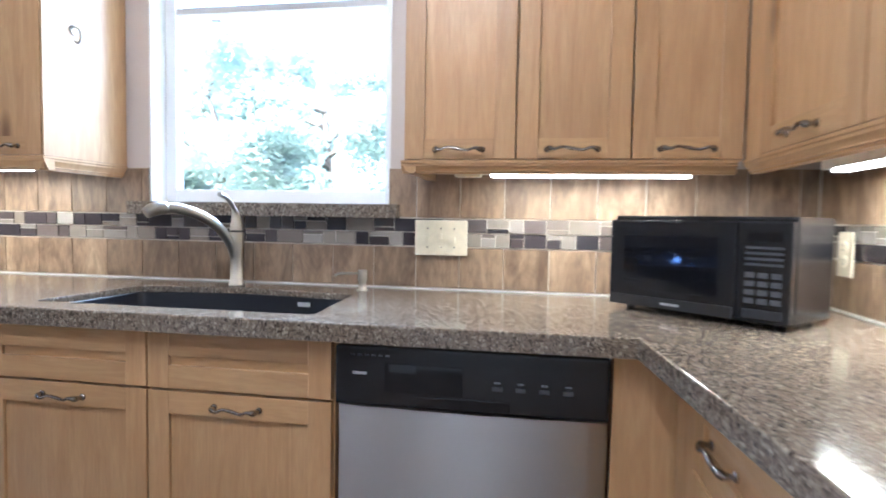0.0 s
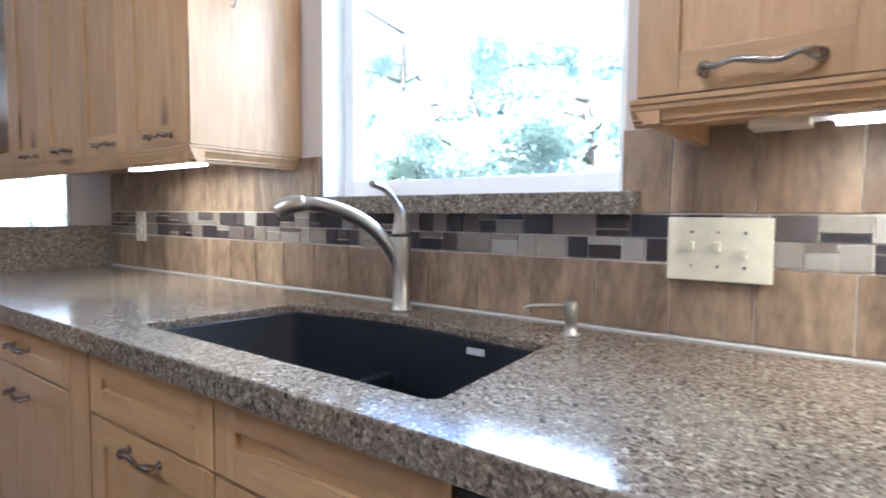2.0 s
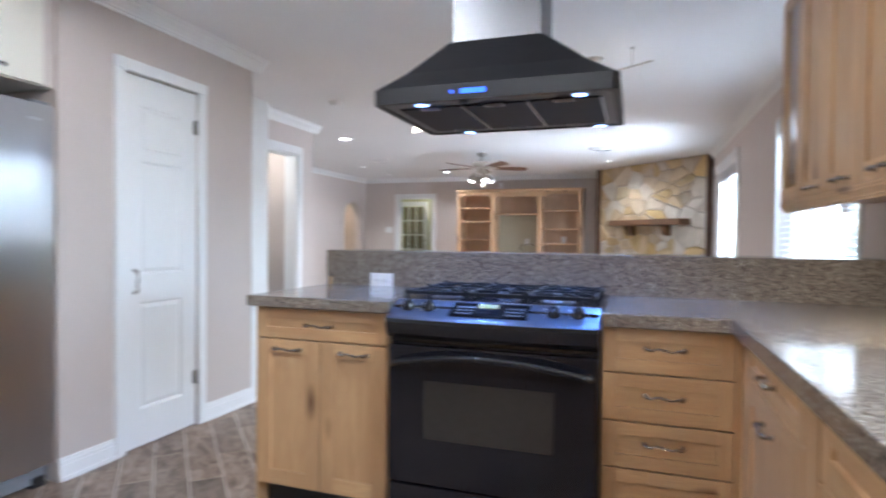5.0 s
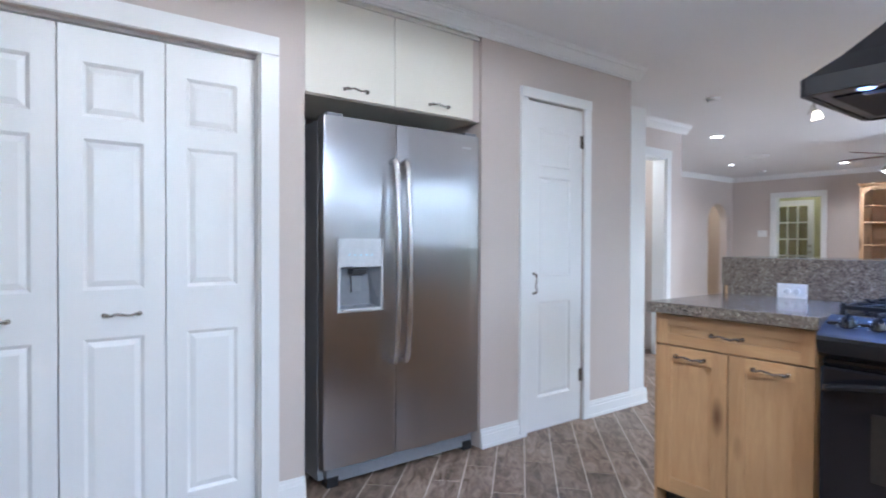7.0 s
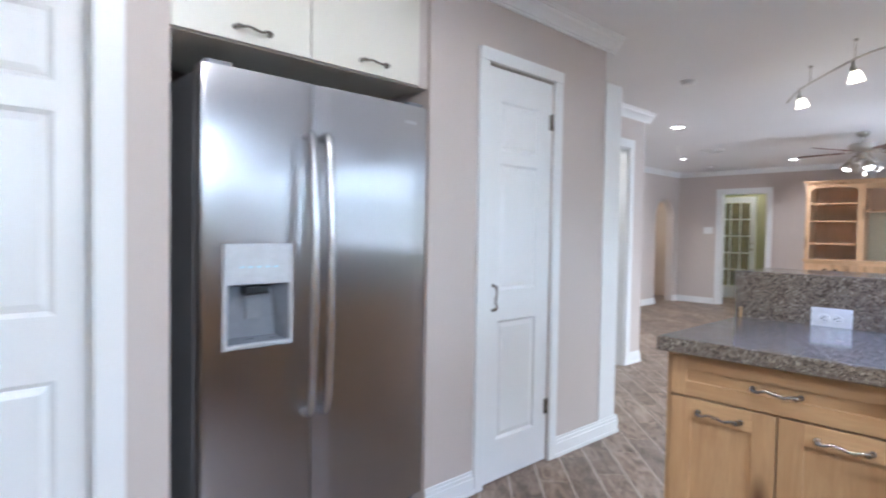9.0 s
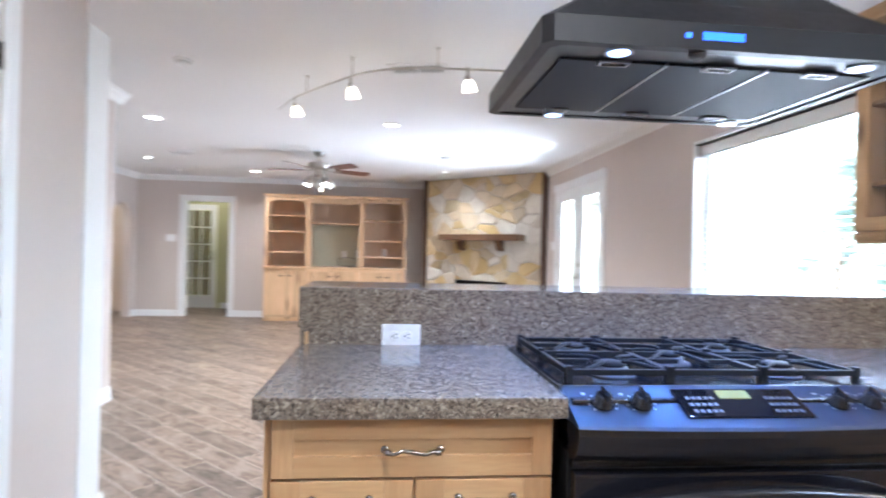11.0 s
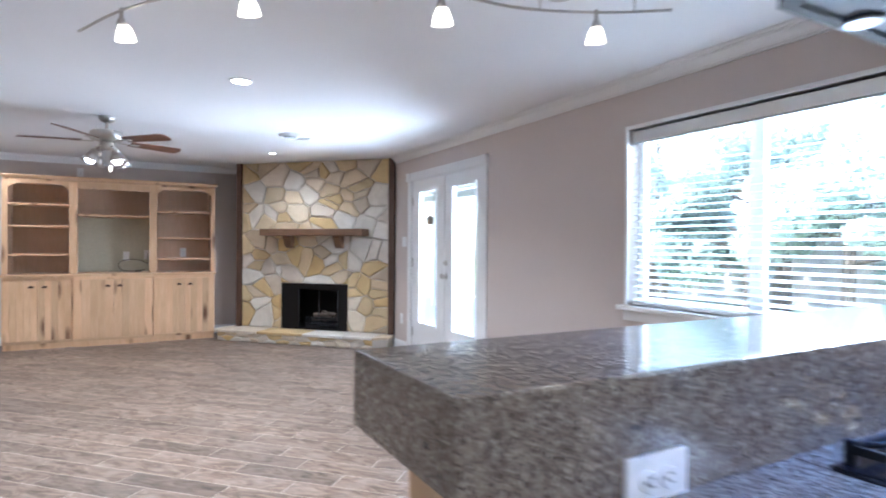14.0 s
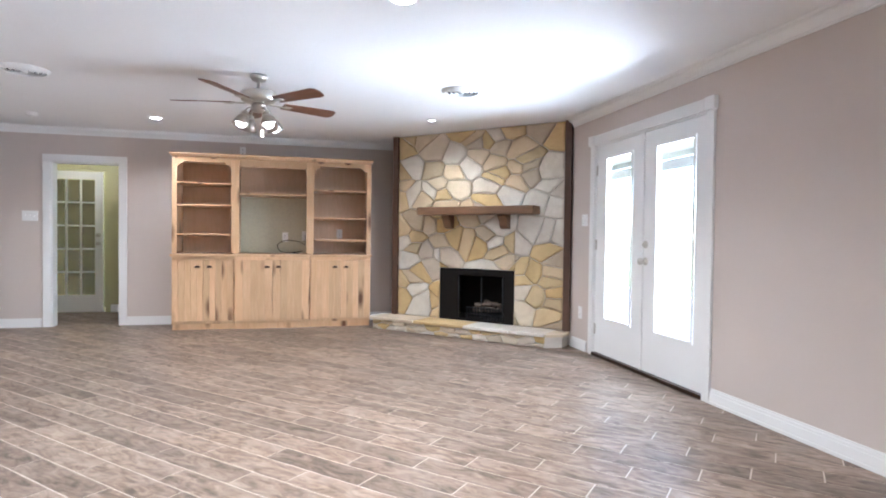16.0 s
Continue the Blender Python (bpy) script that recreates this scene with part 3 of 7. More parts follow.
t = thing("window_blind", "white horizontal slat blind lowered over the window", "blind")
part("headrail", boxes((x0 + 0.012, x1 - 0.012, YN + 0.012, YN + 0.07, z1 - 0.085, z1 - 0.012), bev=0.004), BLIND, t)
SLAT = boxes((x0 + 0.015, x1 - 0.015, -0.024, 0.024, -0.0015, 0.0015))
slat_me = mesh_of("slat", SLAT, BLIND)
nsl = 25
for i in range(nsl):
    o = new("slat", slat_me)
    o.parent = t
    o.matrix_basis = pose(0, YN + 0.042, z0 + 0.04 + i * (z1 - z0 - 0.13) / (nsl - 1), 12 + 2 * math.sin(i * 1.7), 0, 0)
part("bottom_rail", boxes((x0 + 0.014, x1 - 0.014, YN + 0.02, YN + 0.064, z0 + 0.006, z0 + 0.026), bev=0.003), BLIND, t)
for xx in (x0 + 0.2, xm, x1 - 0.2):
    for dy in (0.018, 0.066):
        part("ladder_cord", tube(bmesh.new(), [(xx, YN + dy, z0 + 0.02), (xx, YN + dy, z1 - 0.08)], 0.0012, 5), BLIND, t)


# ---- garden doors ----
def garden_leaf(xa, xb, ga, gb, hinge_x, label):
    t = thing("french_door", label, "door", group="garden doors")
    y0, y1 = YN + 0.012, YN + 0.056
    g0, g1 = 0.365, 1.915
    part("door_frame", boxes((xa, ga, y0, y1, 0.035, 2.035), (gb, xb, y0, y1, 0.035, 2.035), (ga, gb, y0, y1, 0.035, g0), (ga, gb, y0, y1, g1, 2.035)), WHITE, t)
    w = 0.022
    part("glass_stop", boxes((ga, ga + w, y0 - 0.01, y0 - 0.001, g0, g1), (gb - w, gb, y0 - 0.01, y0 - 0.001, g0, g1), (ga + w, gb - w, y0 - 0.01, y0 - 0.001, g0, g0 + w), (ga + w, gb - w, y0 - 0.01, y0 - 0.001, g1 - w, g1), bev=0.003), WHITE, t)
    p = part("pane", boxes((ga + 0.003, gb - 0.003, y0 + 0.018, y0 + 0.022, g0 + 0.003, g1 - 0.003)), CLEAR, t)
    p.visible_shadow = False
    for z in (0.26, 1.08, 1.8):
        part("hinge", tube(boxes((hinge_x - 0.012, hinge_x + 0.012, y0 - 0.004, y0 - 0.001, z - 0.045, z + 0.045)), [(hinge_x, y0 - 0.007, z - 0.05), (hinge_x, y0 - 0.007, z + 0.05)], 0.006), NICKEL, t)
    return t


d_l = garden_leaf(-7.938, -7.158, -7.766, -7.315, -7.93, "white garden door with full glass, closed, beside its twin")
d_r = garden_leaf(-7.152, -6.367, -6.985, -6.50, -6.375, "white garden door with full glass, nickel knob and deadbolt, closed")
kn = Matrix.Translation((-7.105, YN + 0.01, 0.955)) @ pose(0, 0, 0, 90, 0, 0)
part("door_knob", lathe(bmesh.new(), [(0.033, 0.0), (0.033, 0.006), (0.013, 0.01), (0.013, 0.03), (0.026, 0.038), (0.031, 0.052), (0.024, 0.066), (0.005, 0.07)], 20, kn), NICKEL, d_r, "brushed nickel knob")
kn = Matrix.Translation((-7.105, YN + 0.01, 1.095)) @ pose(0, 0, 0, 90, 0, 0)
part("deadbolt", lathe(bmesh.new(), [(0.03, 0.0), (0.03, 0.008), (0.024, 0.016), (0.008, 0.018), (0.008, 0.034), (0.003, 0.036)], 20, kn), NICKEL, d_r, "brushed nickel deadbolt")
part("astragal", boxes((-7.172, -7.138, YN + 0.0, YN + 0.011, 0.035, 2.035), bev=0.002), WHITE, d_r)
structure("door_threshold", boxes((FD[0], FD[1], YN - 0.02, YN + TH, 0.0, 0.03), bev=0.004), BRONZE, "dark bronze metal door threshold", "threshold")
structure("door_jamb", boxes((FD[0], FD[0] + 0.006, YN, YN + TH, 0.03, 2.045), (FD[1] - 0.006, FD[1], YN, YN + TH, 0.03, 2.045), (FD[0] + 0.006, FD[1] - 0.006, YN, YN + TH, 2.038, 2.05)), WHITE, "white door jambs", "jamb")
structure("doorway_lining", boxes((XF - TH, XF, D2[0], D2[0] + 0.012, 0, 1.985), (XF - TH, XF, D2[1] - 0.012, D2[1], 0, 1.985), (XF - TH, XF, D2[0] + 0.012, D2[1] - 0.012, 1.973, 1.985)), WHITE, "white lining of the hall doorway", "jamb")
structure("side_lining", boxes((D3[0], D3[0] + 0.012, -2.14, -2.0, 0, 2.03), (D3[1] - 0.012, D3[1], -2.14, -2.0, 0, 2.03), (D3[0] + 0.012, D3[1] - 0.012, -2.14, -2.0, 2.018, 2.03)), WHITE, "white lining of a side doorway", "jamb")


def panel_leaf(t, w, h, panels, mat, thick=0.035):
    """A moulded panel door leaf in local x, z, front at y = 0 looking to -y. panels: (x0, x1, z0, z1)."""
    xs = sorted({0, w, *[q for p in panels for q in p[:2]]})
    zs = sorted({0, h, *[q for p in panels for q in p[2:]]})
    bm = bmesh.new()
    for a, b in zip(xs, xs[1:]):
        for c, d in zip(zs, zs[1:]):
            if not any(p[0] - 1e-6 <= a and b <= p[1] + 1e-6 and p[2] - 1e-6 <= c and d <= p[3] + 1e-6 for p in panels):
                box(bm, a, b, 0, thick, c, d)
    bmesh.ops.remove_doubles(bm, verts=bm.verts, dist=1e-5)
    leaf = part("leaf", bm, mat, t)
    for a, b, c, d in panels:
        bm = bmesh.new()
        e = 0.013
        box(bm, a, b, 0.012, thick - 0.004, c, d)
        q = 0.035
        bx = [(a, c), (b, c), (b, d), (a, d)]
        o = [bm.verts.new((x, 0.0, z)) for x, z in bx]
        i1 = [bm.verts.new((x + (e if x == a else -e), 0.010, z + (e if z == c else -e))) for x, z in bx]
        i2 = [bm.verts.new((x + (q if x == a else -q), 0.003, z + (q if z == c else -q))) for x, z in bx]
        for r0, r1 in ((o, i1), (i1, i2)):
            for k in range(4):
                bm.faces.new((r0[k], r0[(k + 1) % 4], r1[(k + 1) % 4], r1[k]))
        bm.faces.new(i2)
        bmesh.ops.recalc_face_normals(bm, faces=bm.faces)
        part("panel", bm, mat, leaf)
    return leaf


def pull(name, parent, length=0.11, m=Matrix(), mat=None):
    """Curved pewter pull along local x with rounded ends, standing off towards -y."""
    h = length / 2
    ctl = [(-h, 0.0, 0), (-h + 0.004, -0.018, 0.001), (-h + 0.02, -0.027, -0.002), (-h * 0.4, -0.024, 0.004), (0, -0.022, 0.0), (h * 0.4, -0.024, -0.004), (h - 0.02, -0.027, 0.002), (h - 0.004, -0.018, -0.001), (h, 0.0, 0)]
    pts = curve_pts(ctl, 3)
    n = len(pts) - 1
    rad = []
    for i in range(len(pts)):
        u = abs(2 * i / n - 1)
        rad.append(0.0042 + 0.0042 * math.exp(-((u - 0.72) / 0.12) ** 2) + (0.0025 if u > 0.93 else 0) + 0.0012 * math.exp(-(u / 0.1) ** 2))
    bm = bmesh.new()
    tube(bm, pts, rad, 8)
    for s in (-1, 1):
        lathe(bm, [(0.009, 0), (0.009, 0.003), (0.005, 0.005)], 10, Matrix.Translation((s * h, 0, 0)) @ pose(0, 0, 0, 90, 0, 0))
    return part(name, bm, mat or PEWTER, parent, m=m)


SOUTH = lambda x, y, z: pose(x, y, z, 0, 0, 180)     # local front looks to +y
FACE_W = lambda x, y, z: pose(x, y, z, 0, 0, -90)    # local front looks to -x
FACE_E = lambda x, y, z: pose(x, y, z, 0, 0, 90)     # local front looks to +x

# pantry door
t = thing("pantry_door", "narrow white panelled pantry door, closed", "door", SOUTH(-2.012, YK - 0.006, 0.008))
panel_leaf(t, 0.519, 2.012, [(0.11, 0.41, 1.62, 1.86), (0.11, 0.41, 0.94, 1.56), (0.11, 0.41, 0.2, 0.79)], WHITE)
pull("door_handle", t, 0.12, pose(0.07, 0, 0.905, 0, 90, 0))
for z in (0.29, 1.81):
    part("hinge", tube(boxes((0.494, 0.519, -0.004, 0, z - 0.04, z + 0.04)), [(0.519, -0.007, z - 0.045), (0.519, -0.007, z + 0.045)], 0.006), PEWTER, t)
# closet doors: four folding leaves
for i in range(4):
    a = CLO[0] + 0.004 + i * 0.3555
    t = thing("bifold_door", "white six-panel folding closet door leaf" + (" with a pewter pull" if i in (1, 2) else ""), "door", SOUTH(a + 0.351, YK - 0.045, 0.012) @ pose(0, 0, 0, 0, 0, 0), group="folding closet doors")
    panel_leaf(t, 0.351, 1.935, [(0.075, 0.276, 1.61, 1.81), (0.075, 0.276, 0.97, 1.53), (0.075, 0.276, 0.13, 0.79)], WHITE)
    if i in (1, 2):
        pull("door_pull", t, 0.12, pose(0.2 if i == 1 else 0.15, 0, 0.875))
structure("bifold_track", boxes((CLO[0], CLO[1], YK - 0.09, YK - 0.03, 1.951, 1.965)), EAVE, "metal track above the closet doors", "track")
structure("closet_jamb", boxes((CLO[0] - 0.004, CLO[0] + 0.003, YK - TH, YK, 0, 1.965), (CLO[1] - 0.003, CLO[1] + 0.004, YK - TH, YK, 0, 1.965)), WHITE, "white closet jambs", "jamb")

# hall glass door
t = thing("hall_door", "white glazed door with fifteen panes at the end of the hall", "door", FACE_E(-11.94, -3.905, 0.005))
bm = bmesh.new()
W_, H_ = 0.75, 2.0
xs = [0, 0.1, 0.283, 0.467, 0.65, 0.75]
zs = [0, 0.24, 0.57, 0.9, 1.23, 1.56, 1.89, 2.0]
box(bm, 0, 0.1, 0, 0.04, 0, H_); box(bm, 0.65, 0.75, 0, 0.04, 0, H_); box(bm, 0.1, 0.65, 0, 0.04, 0, 0.24); box(bm, 0.1, 0.65, 0, 0.04, 1.89, H_)
for x in (0.283, 0.467):
    box(bm, x - 0.012, x + 0.012, 0.004, 0.036, 0.24, 1.89)
for z in (0.57, 0.9, 1.23, 1.56):
    box(bm, 0.1, 0.65, 0.006, 0.034, z - 0.012, z + 0.012)
part("door_frame", bm, WHITE, t)
for i in range(3):
    for k in range(5):
        part("pane", boxes((xs[i + 1] + 0.012, xs[i + 2] - 0.012, 0.018, 0.022, zs[k + 1] + 0.012, zs[k + 2] - 0.012)), DIMGLASS, t)
for z in (0.98, 1.1):
    part("knob", lathe(bmesh.new(), [(0.028, 0), (0.028, 0.006), (0.012, 0.012), (0.012, 0.03), (0.027, 0.045), (0.02, 0.06), (0.004, 0.062)], 16, pose(0.7, 0, z, 90)), NICKEL, t)
# side doorway door, standing open
t = thing("side_door", "plain white door standing ajar in a side doorway", "door", pose(-4.16, -2.12, 0.006, 0, 0, 180 + 62))
part("leaf", boxes((0, 0.72, 0, 0.035, 0, 2.01), bev=0.003), WHITE, t)

# ---- kitchen cabinets ----
def shaker(t, name, x0, x1, z0, z1, mat, y=0.0, rail=0.058, handle=None, glass_pane=False):
    """Framed cabinet front in local x, z; front face at y - 0.02."""
    d = 0.02
    mh = ALDER_H if mat is ALDER else mat
    wide = (x1 - x0) > (z1 - z0)
    if glass_pane:
        f = part(name, boxes((x0 + rail - 0.004, x1 - rail + 0.004, y - 0.012, y - 0.008, z0 + rail - 0.004, z1 - rail + 0.004)), CLEAR, t, "clear glass door with an alder frame")
    else:
        f = part(name, boxes((x0 + rail - 0.004, x1 - rail + 0.004, y - d + 0.009, y - 0.002, z0 + rail - 0.004, z1 - rail + 0.004)), mh if wide else mat, t)
    for a, b in ((x0, x0 + rail), (x1 - rail, x1)):
        part("stile", boxes((a, b, y - d, y, z0, z1), bev=0.0018), mat, f)
    for a, b in ((z0, z0 + rail), (z1 - rail, z1)):
        part("rail", boxes((x0 + rail, x1 - rail, y - d, y, a, b), bev=0.0018), mh, f)
    if handle:
        pull("handle", f, handle[2] if len(handle) > 2 else 0.12, Matrix.Translation((handle[0], y - d, handle[1])))
    return f


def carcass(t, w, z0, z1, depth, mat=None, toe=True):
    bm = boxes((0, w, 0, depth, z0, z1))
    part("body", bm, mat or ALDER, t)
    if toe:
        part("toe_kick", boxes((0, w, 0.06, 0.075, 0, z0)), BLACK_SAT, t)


CB = 0.866          # underside of the counter
YC, XP, XR = 1.757, -1.797, 0.81   # cabinet box fronts

# sink base
t = thing("sink_cabinet", "knotty alder sink base cabinet with two false drawers and doors", "cabinet", pose(-0.968, YC, 0))
part("body", boxes((0, 0.018, 0, 0.6, 0.1, CB), (0.968, 0.986, 0, 0.6, 0.1, CB), (0.018, 0.968, 0, 0.6, 0.1, 0.118), (0.018, 0.968, 0.585, 0.6, 0.118, CB), (0.018, 0.968, 0, 0.02, 0.70, 0.73), (0.018, 0.968, 0, 0.02, 0.84, CB), (0.47, 0.516, 0, 0.02, 0.118, 0.70)), ALDER, t)
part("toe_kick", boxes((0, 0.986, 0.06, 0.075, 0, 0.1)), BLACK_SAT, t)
shaker(t, "drawer_front", 0.004, 0.489, 0.722, 0.862, ALDER)
shaker(t, "drawer_front", 0.495, 0.982, 0.722, 0.862, ALDER)
shaker(t, "door", 0.004, 0.489, 0.11, 0.715, ALDER, handle=(0.246, 0.682))
shaker(t, "door", 0.495, 0.982, 0.11, 0.715, ALDER, handle=(0.738, 0.682))
# narrow base left of the sink
t = thing("base_cabinet", "knotty alder base cabinet with a drawer over a door", "cabinet", pose(-1.695, YC, 0))
carcass(t, 0.723, 0.1, CB, 0.6)
shaker(t, "drawer_front", 0.004, 0.616, 0.745, 0.862, ALDER, rail=0.045, handle=(0.31, 0.8, 0.11))
shaker(t, "door", 0.004, 0.616, 0.11, 0.738, ALDER, handle=(0.295, 0.672, 0.11))
part("filler_strip", boxes((0.621, 0.722, -0.02, 0, 0.1, CB)), ALDER, t)
t = thing("corner_filler", "knotty alder filler panel in the inner corner", "filler panel", pose(XP, YC, 0))
part("panel", boxes((0.002, 0.098, -0.018, 0.02, 0.1, CB), bev=0.002), ALDER, t)
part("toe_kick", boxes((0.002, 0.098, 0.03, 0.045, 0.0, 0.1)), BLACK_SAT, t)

# dishwasher
t = thing("dishwasher", "stainless steel dishwasher with black control panel under the counter", "dishwasher", pose(0.026, YC, 0) @ Matrix.Diagonal((1.035, 1, 1, 1)))
part("tub", boxes((0.004, 0.606, 0.02, 0.58, 0.1, 0.855)), BLACK_SAT, t)
part("door", prism(bmesh.new(), [(0.006 + 0.598 * i / 16, -0.014 - 0.015 * math.sin(math.pi * i / 16) ** 0.6) for i in range(17)] + [(0.604, 0.018), (0.006, 0.018)], 0.12, 0.715), STEEL_UP, t, "brushed stainless door")
cp = part("control_panel", boxes((0.004, 0.606, -0.034, 0.018, 0.722, 0.86), bev=0.006), BLACK, t)
part("handle_recess", boxes((0.19, 0.40, -0.037, -0.033, 0.728, 0.752), bev=0.002), BLACKGLASS, cp)
part("display", boxes((0.12, 0.295, -0.0365, -0.0338, 0.757, 0.822)), BLACKGLASS, cp)
part("logo_plate", boxes((0.045, 0.078, -0.0355, -0.0338, 0.794, 0.8)), LIGHTGREY, cp)
for i in range(6):
    part("vent_slot", boxes((0.04 + i * 0.016, 0.05 + i * 0.016, -0.0355, -0.0338, 0.838, 0.842)), KEYGREY, cp)
for i in range(4):
    part("button", boxes((0.36 + i * 0.05, 0.382 + i * 0.05, -0.0355, -0.0338, 0.775, 0.784)), KEYGREY, cp)
    part("button_mark", boxes((0.364 + i * 0.05, 0.378 + i * 0.05, -0.0355, -0.0338, 0.792, 0.795)), GREY, cp)
part("toe_panel", boxes((0.006, 0.604, 0.03, 0.04, 0.0, 0.1)), BLACK_SAT, t)
t = thing("corner_filler", "knotty alder filler panel beside the dishwasher", "filler panel", pose(0.656, YC, 0))
part("panel", boxes((0.004, XR - 0.656 + 0.016, -0.02, 0.02, 0.0, CB), bev=0.002), ALDER, t)

# base units along the east wall (fronts look west)
for k, (ya, w, hy) in enumerate(((1.72, 0.62, 0.31), (1.095, 0.7, 0.35), (0.39, 0.75, 0.37))):
    t = thing("base_cabinet", "knotty alder base cabinet with drawers", "cabinet", FACE_W(XR, ya, 0), group="east base cabinets")
    carcass(t, w, 0.1, CB, 0.56)
    a = 0.14 if k == 0 else 0.004
    shaker(t, "drawer_front", a, w - 0.004, 0.7, 0.862, ALDER, handle=(hy, 0.785))
    shaker(t, "drawer_front", a, w - 0.004, 0.41, 0.694, ALDER, handle=(hy, 0.6))
    shaker(t, "drawer_front", a, w - 0.004, 0.11, 0.404, ALDER, handle=(hy, 0.3))
    if k == 0:
        part("filler_strip", boxes((0.0, 0.135, -0.018, 0, 0.1, CB)), ALDER, t)

# peninsula units (fronts look east)
t = thing("base_cabinet", "knotty alder base cabinet with one drawer over two doors", "cabinet", FACE_E(XP, -0.125, 0))
carcass(t, 0.61, 0.1, CB, 0.58)
part("end_panel", boxes((-0.012, 0, -0.012, 0.58, 0.0, CB), bev=0.003), ALDER, t)
shaker(t, "drawer_front", 0.004, 0.606, 0.737, 0.862, ALDER, rail=0.045, handle=(0.3, 0.797))
shaker(t, "door", 0.004, 0.302, 0.11, 0.73, ALDER, rail=0.062, handle=(0.15, 0.692))
shaker(t, "door", 0.308, 0.606, 0.11, 0.73, ALDER, rail=0.062, handle=(0.46, 0.692))
t = thing("drawer_cabinet", "knotty alder cabinet with four drawers beside the range", "cabinet", FACE_E(XP, 1.298, 0))
carcass(t, 0.455, 0.1, CB, 0.58)
for a, b in ((0.712, 0.862), (0.545, 0.706), (0.382, 0.539), (0.11, 0.376)):
    shaker(t, "drawer_front", 0.004, 0.418, a, b, ALDER, rail=0.045, handle=(0.205, (a + b) / 2 + 0.01))
part("filler_strip", boxes((0.422, 0.44, -0.018, 0, 0.1, CB)), ALDER, t)

# raised bar support wall
t = thing("bar_wall", "alder panelled half wall that carries the raised bar", "half wall")
part("core", boxes((-2.57, -2.432, -0.13, 2.39, 0.0, 0.9), (-2.57, -2.445, -0.13, 2.39, 0.9, 0.965)), ALDER, t)
part("end_panel", boxes((-2.58, -2.40, -0.142, -0.131, 0.0, 0.955), bev=0.002), ALDER, t)
part("corbel", prism(bmesh.new(), [(-2.57, 0.96), (-2.73, 0.96), (-2.715, 0.92), (-2.65, 0.86), (-2.62, 0.75), (-2.57, 0.72)], 0, 0.05, Matrix(((1, 0, 0, 0), (0, 0, 1, 0.6), (0, 1, 0, 0), (0, 0, 0, 1)))), ALDER, t)
part("corbel", prism(bmesh.new(), [(-2.57, 0.96), (-2.73, 0.96), (-2.715, 0.92), (-2.65, 0.86), (-2.62, 0.75), (-2.57, 0.72)], 0, 0.05, Matrix(((1, 0, 0, 0), (0, 0, 1, 1.6), (0, 1, 0, 0), (0, 0, 0, 1)))), ALDER, t)

# ---- stone tops ----
SINK_CORNERS = [(-0.058, 1.797, 0.022), (-0.088, 2.19, 0.03), (-0.22, 2.195, 0.06), (-0.37, 2.222, 0.1), (-0.5, 2.234, 0.12), (-0.64, 2.218, 0.12), (-0.838, 2.182, 0.03), (-0.874, 1.806, 0.022)]


def sink_outline(off=0.0):
    """Outline of the basin with small corner radii and a bulge at its back; off moves it outwards."""
    n, pts = len(SINK_CORNERS), []
    for k in range(n):
        p, c, q = (Vector(SINK_CORNERS[(k + d) % n][:2]) for d in (-1, 0, 1))
        r = SINK_CORNERS[k][2]
        a, b = c + (p - c).normalized() * min(r, (p - c).length * 0.45), c + (q - c).normalized() * min(r, (q - c).length * 0.45)
        pts += [a * (1 - f) ** 2 + c * 2 * f * (1 - f) + b * f * f for f in (0, 0.2, 0.4, 0.6, 0.8, 1)]
    out = []
    for k in range(len(pts)):
        d = (pts[(k + 1) % len(pts)] - pts[k - 1]).normalized()
        out.append((pts[k].x + d.y * off, pts[k].y - d.x * off))
    return out


ZC0, ZS, ZC1 = 0.87, 0.895, 0.915
EAST = [(0.705, 1.70), (0.772, 1.06), (0.80, -0.47)]      # front edge of the side run
ct = thing("countertop", "speckled brown polished stone countertop with sink cut-out", "countertop")
bm = bmesh.new()
outer = [EAST[2], EAST[1], EAST[0], (-1.74, 1.70), (-1.74, 1.302), (-2.404, 1.302), (-2.404, 2.390), (1.338, 2.390), (1.338, -0.47)]
inner = sink_outline()
ov = [bm.verts.new((x, y, ZC1)) for x, y in outer]
iv = [bm.verts.new((x, y, ZC1)) for x, y in inner]
ed = [bm.edges.new((l[i], l[(i + 1) % len(l)])) for l in (ov, iv) for i in range(len(l))]
bmesh.ops.triangle_fill(bm, edges=ed, use_beauty=True)
for f in bm.faces:
    if f.normal.z < 0:
        f.normal_flip()
r = bmesh.ops.extrude_face_region(bm, geom=list(bm.faces))
for v in [v for v in r["geom"] if isinstance(v, bmesh.types.BMVert)]:
    v.co.z = ZS
bmesh.ops.recalc_face_normals(bm, faces=bm.faces)
rim = [e for e in bm.edges if all(abs(v.co.z - ZC1) < 1e-5 for v in e.verts) and any(abs(f.normal.z) < 0.5 for f in e.link_faces)]
bmesh.ops.bevel(bm, geom=rim, offset=0.004, segments=2, profile=0.5, affect="EDGES")
part("slab", bm, GRANITE, ct)
for a, b in ((-1.70, -0.452), (-0.4515, 0.705)):          # built-up front edge, with a seam under the sink
    part("front_edge", boxes((a, b, 1.70, 1.74, ZC0, ZS - 0.0003)), GRANITE, ct)
part("front_edge", boxes((-1.78, -1.74, 1.302, 1.74, ZC0, ZS - 0.0003), (-1.74, -1.70, 1.70, 1.74, ZC0, ZS - 0.0003)), GRANITE, ct)
bm = prism(bmesh.new(), EAST + [(x + 0.04, y) for x, y in reversed(EAST)], ZC0, ZS - 0.0003)
bmesh.ops.recalc_face_normals(bm, faces=bm.faces)
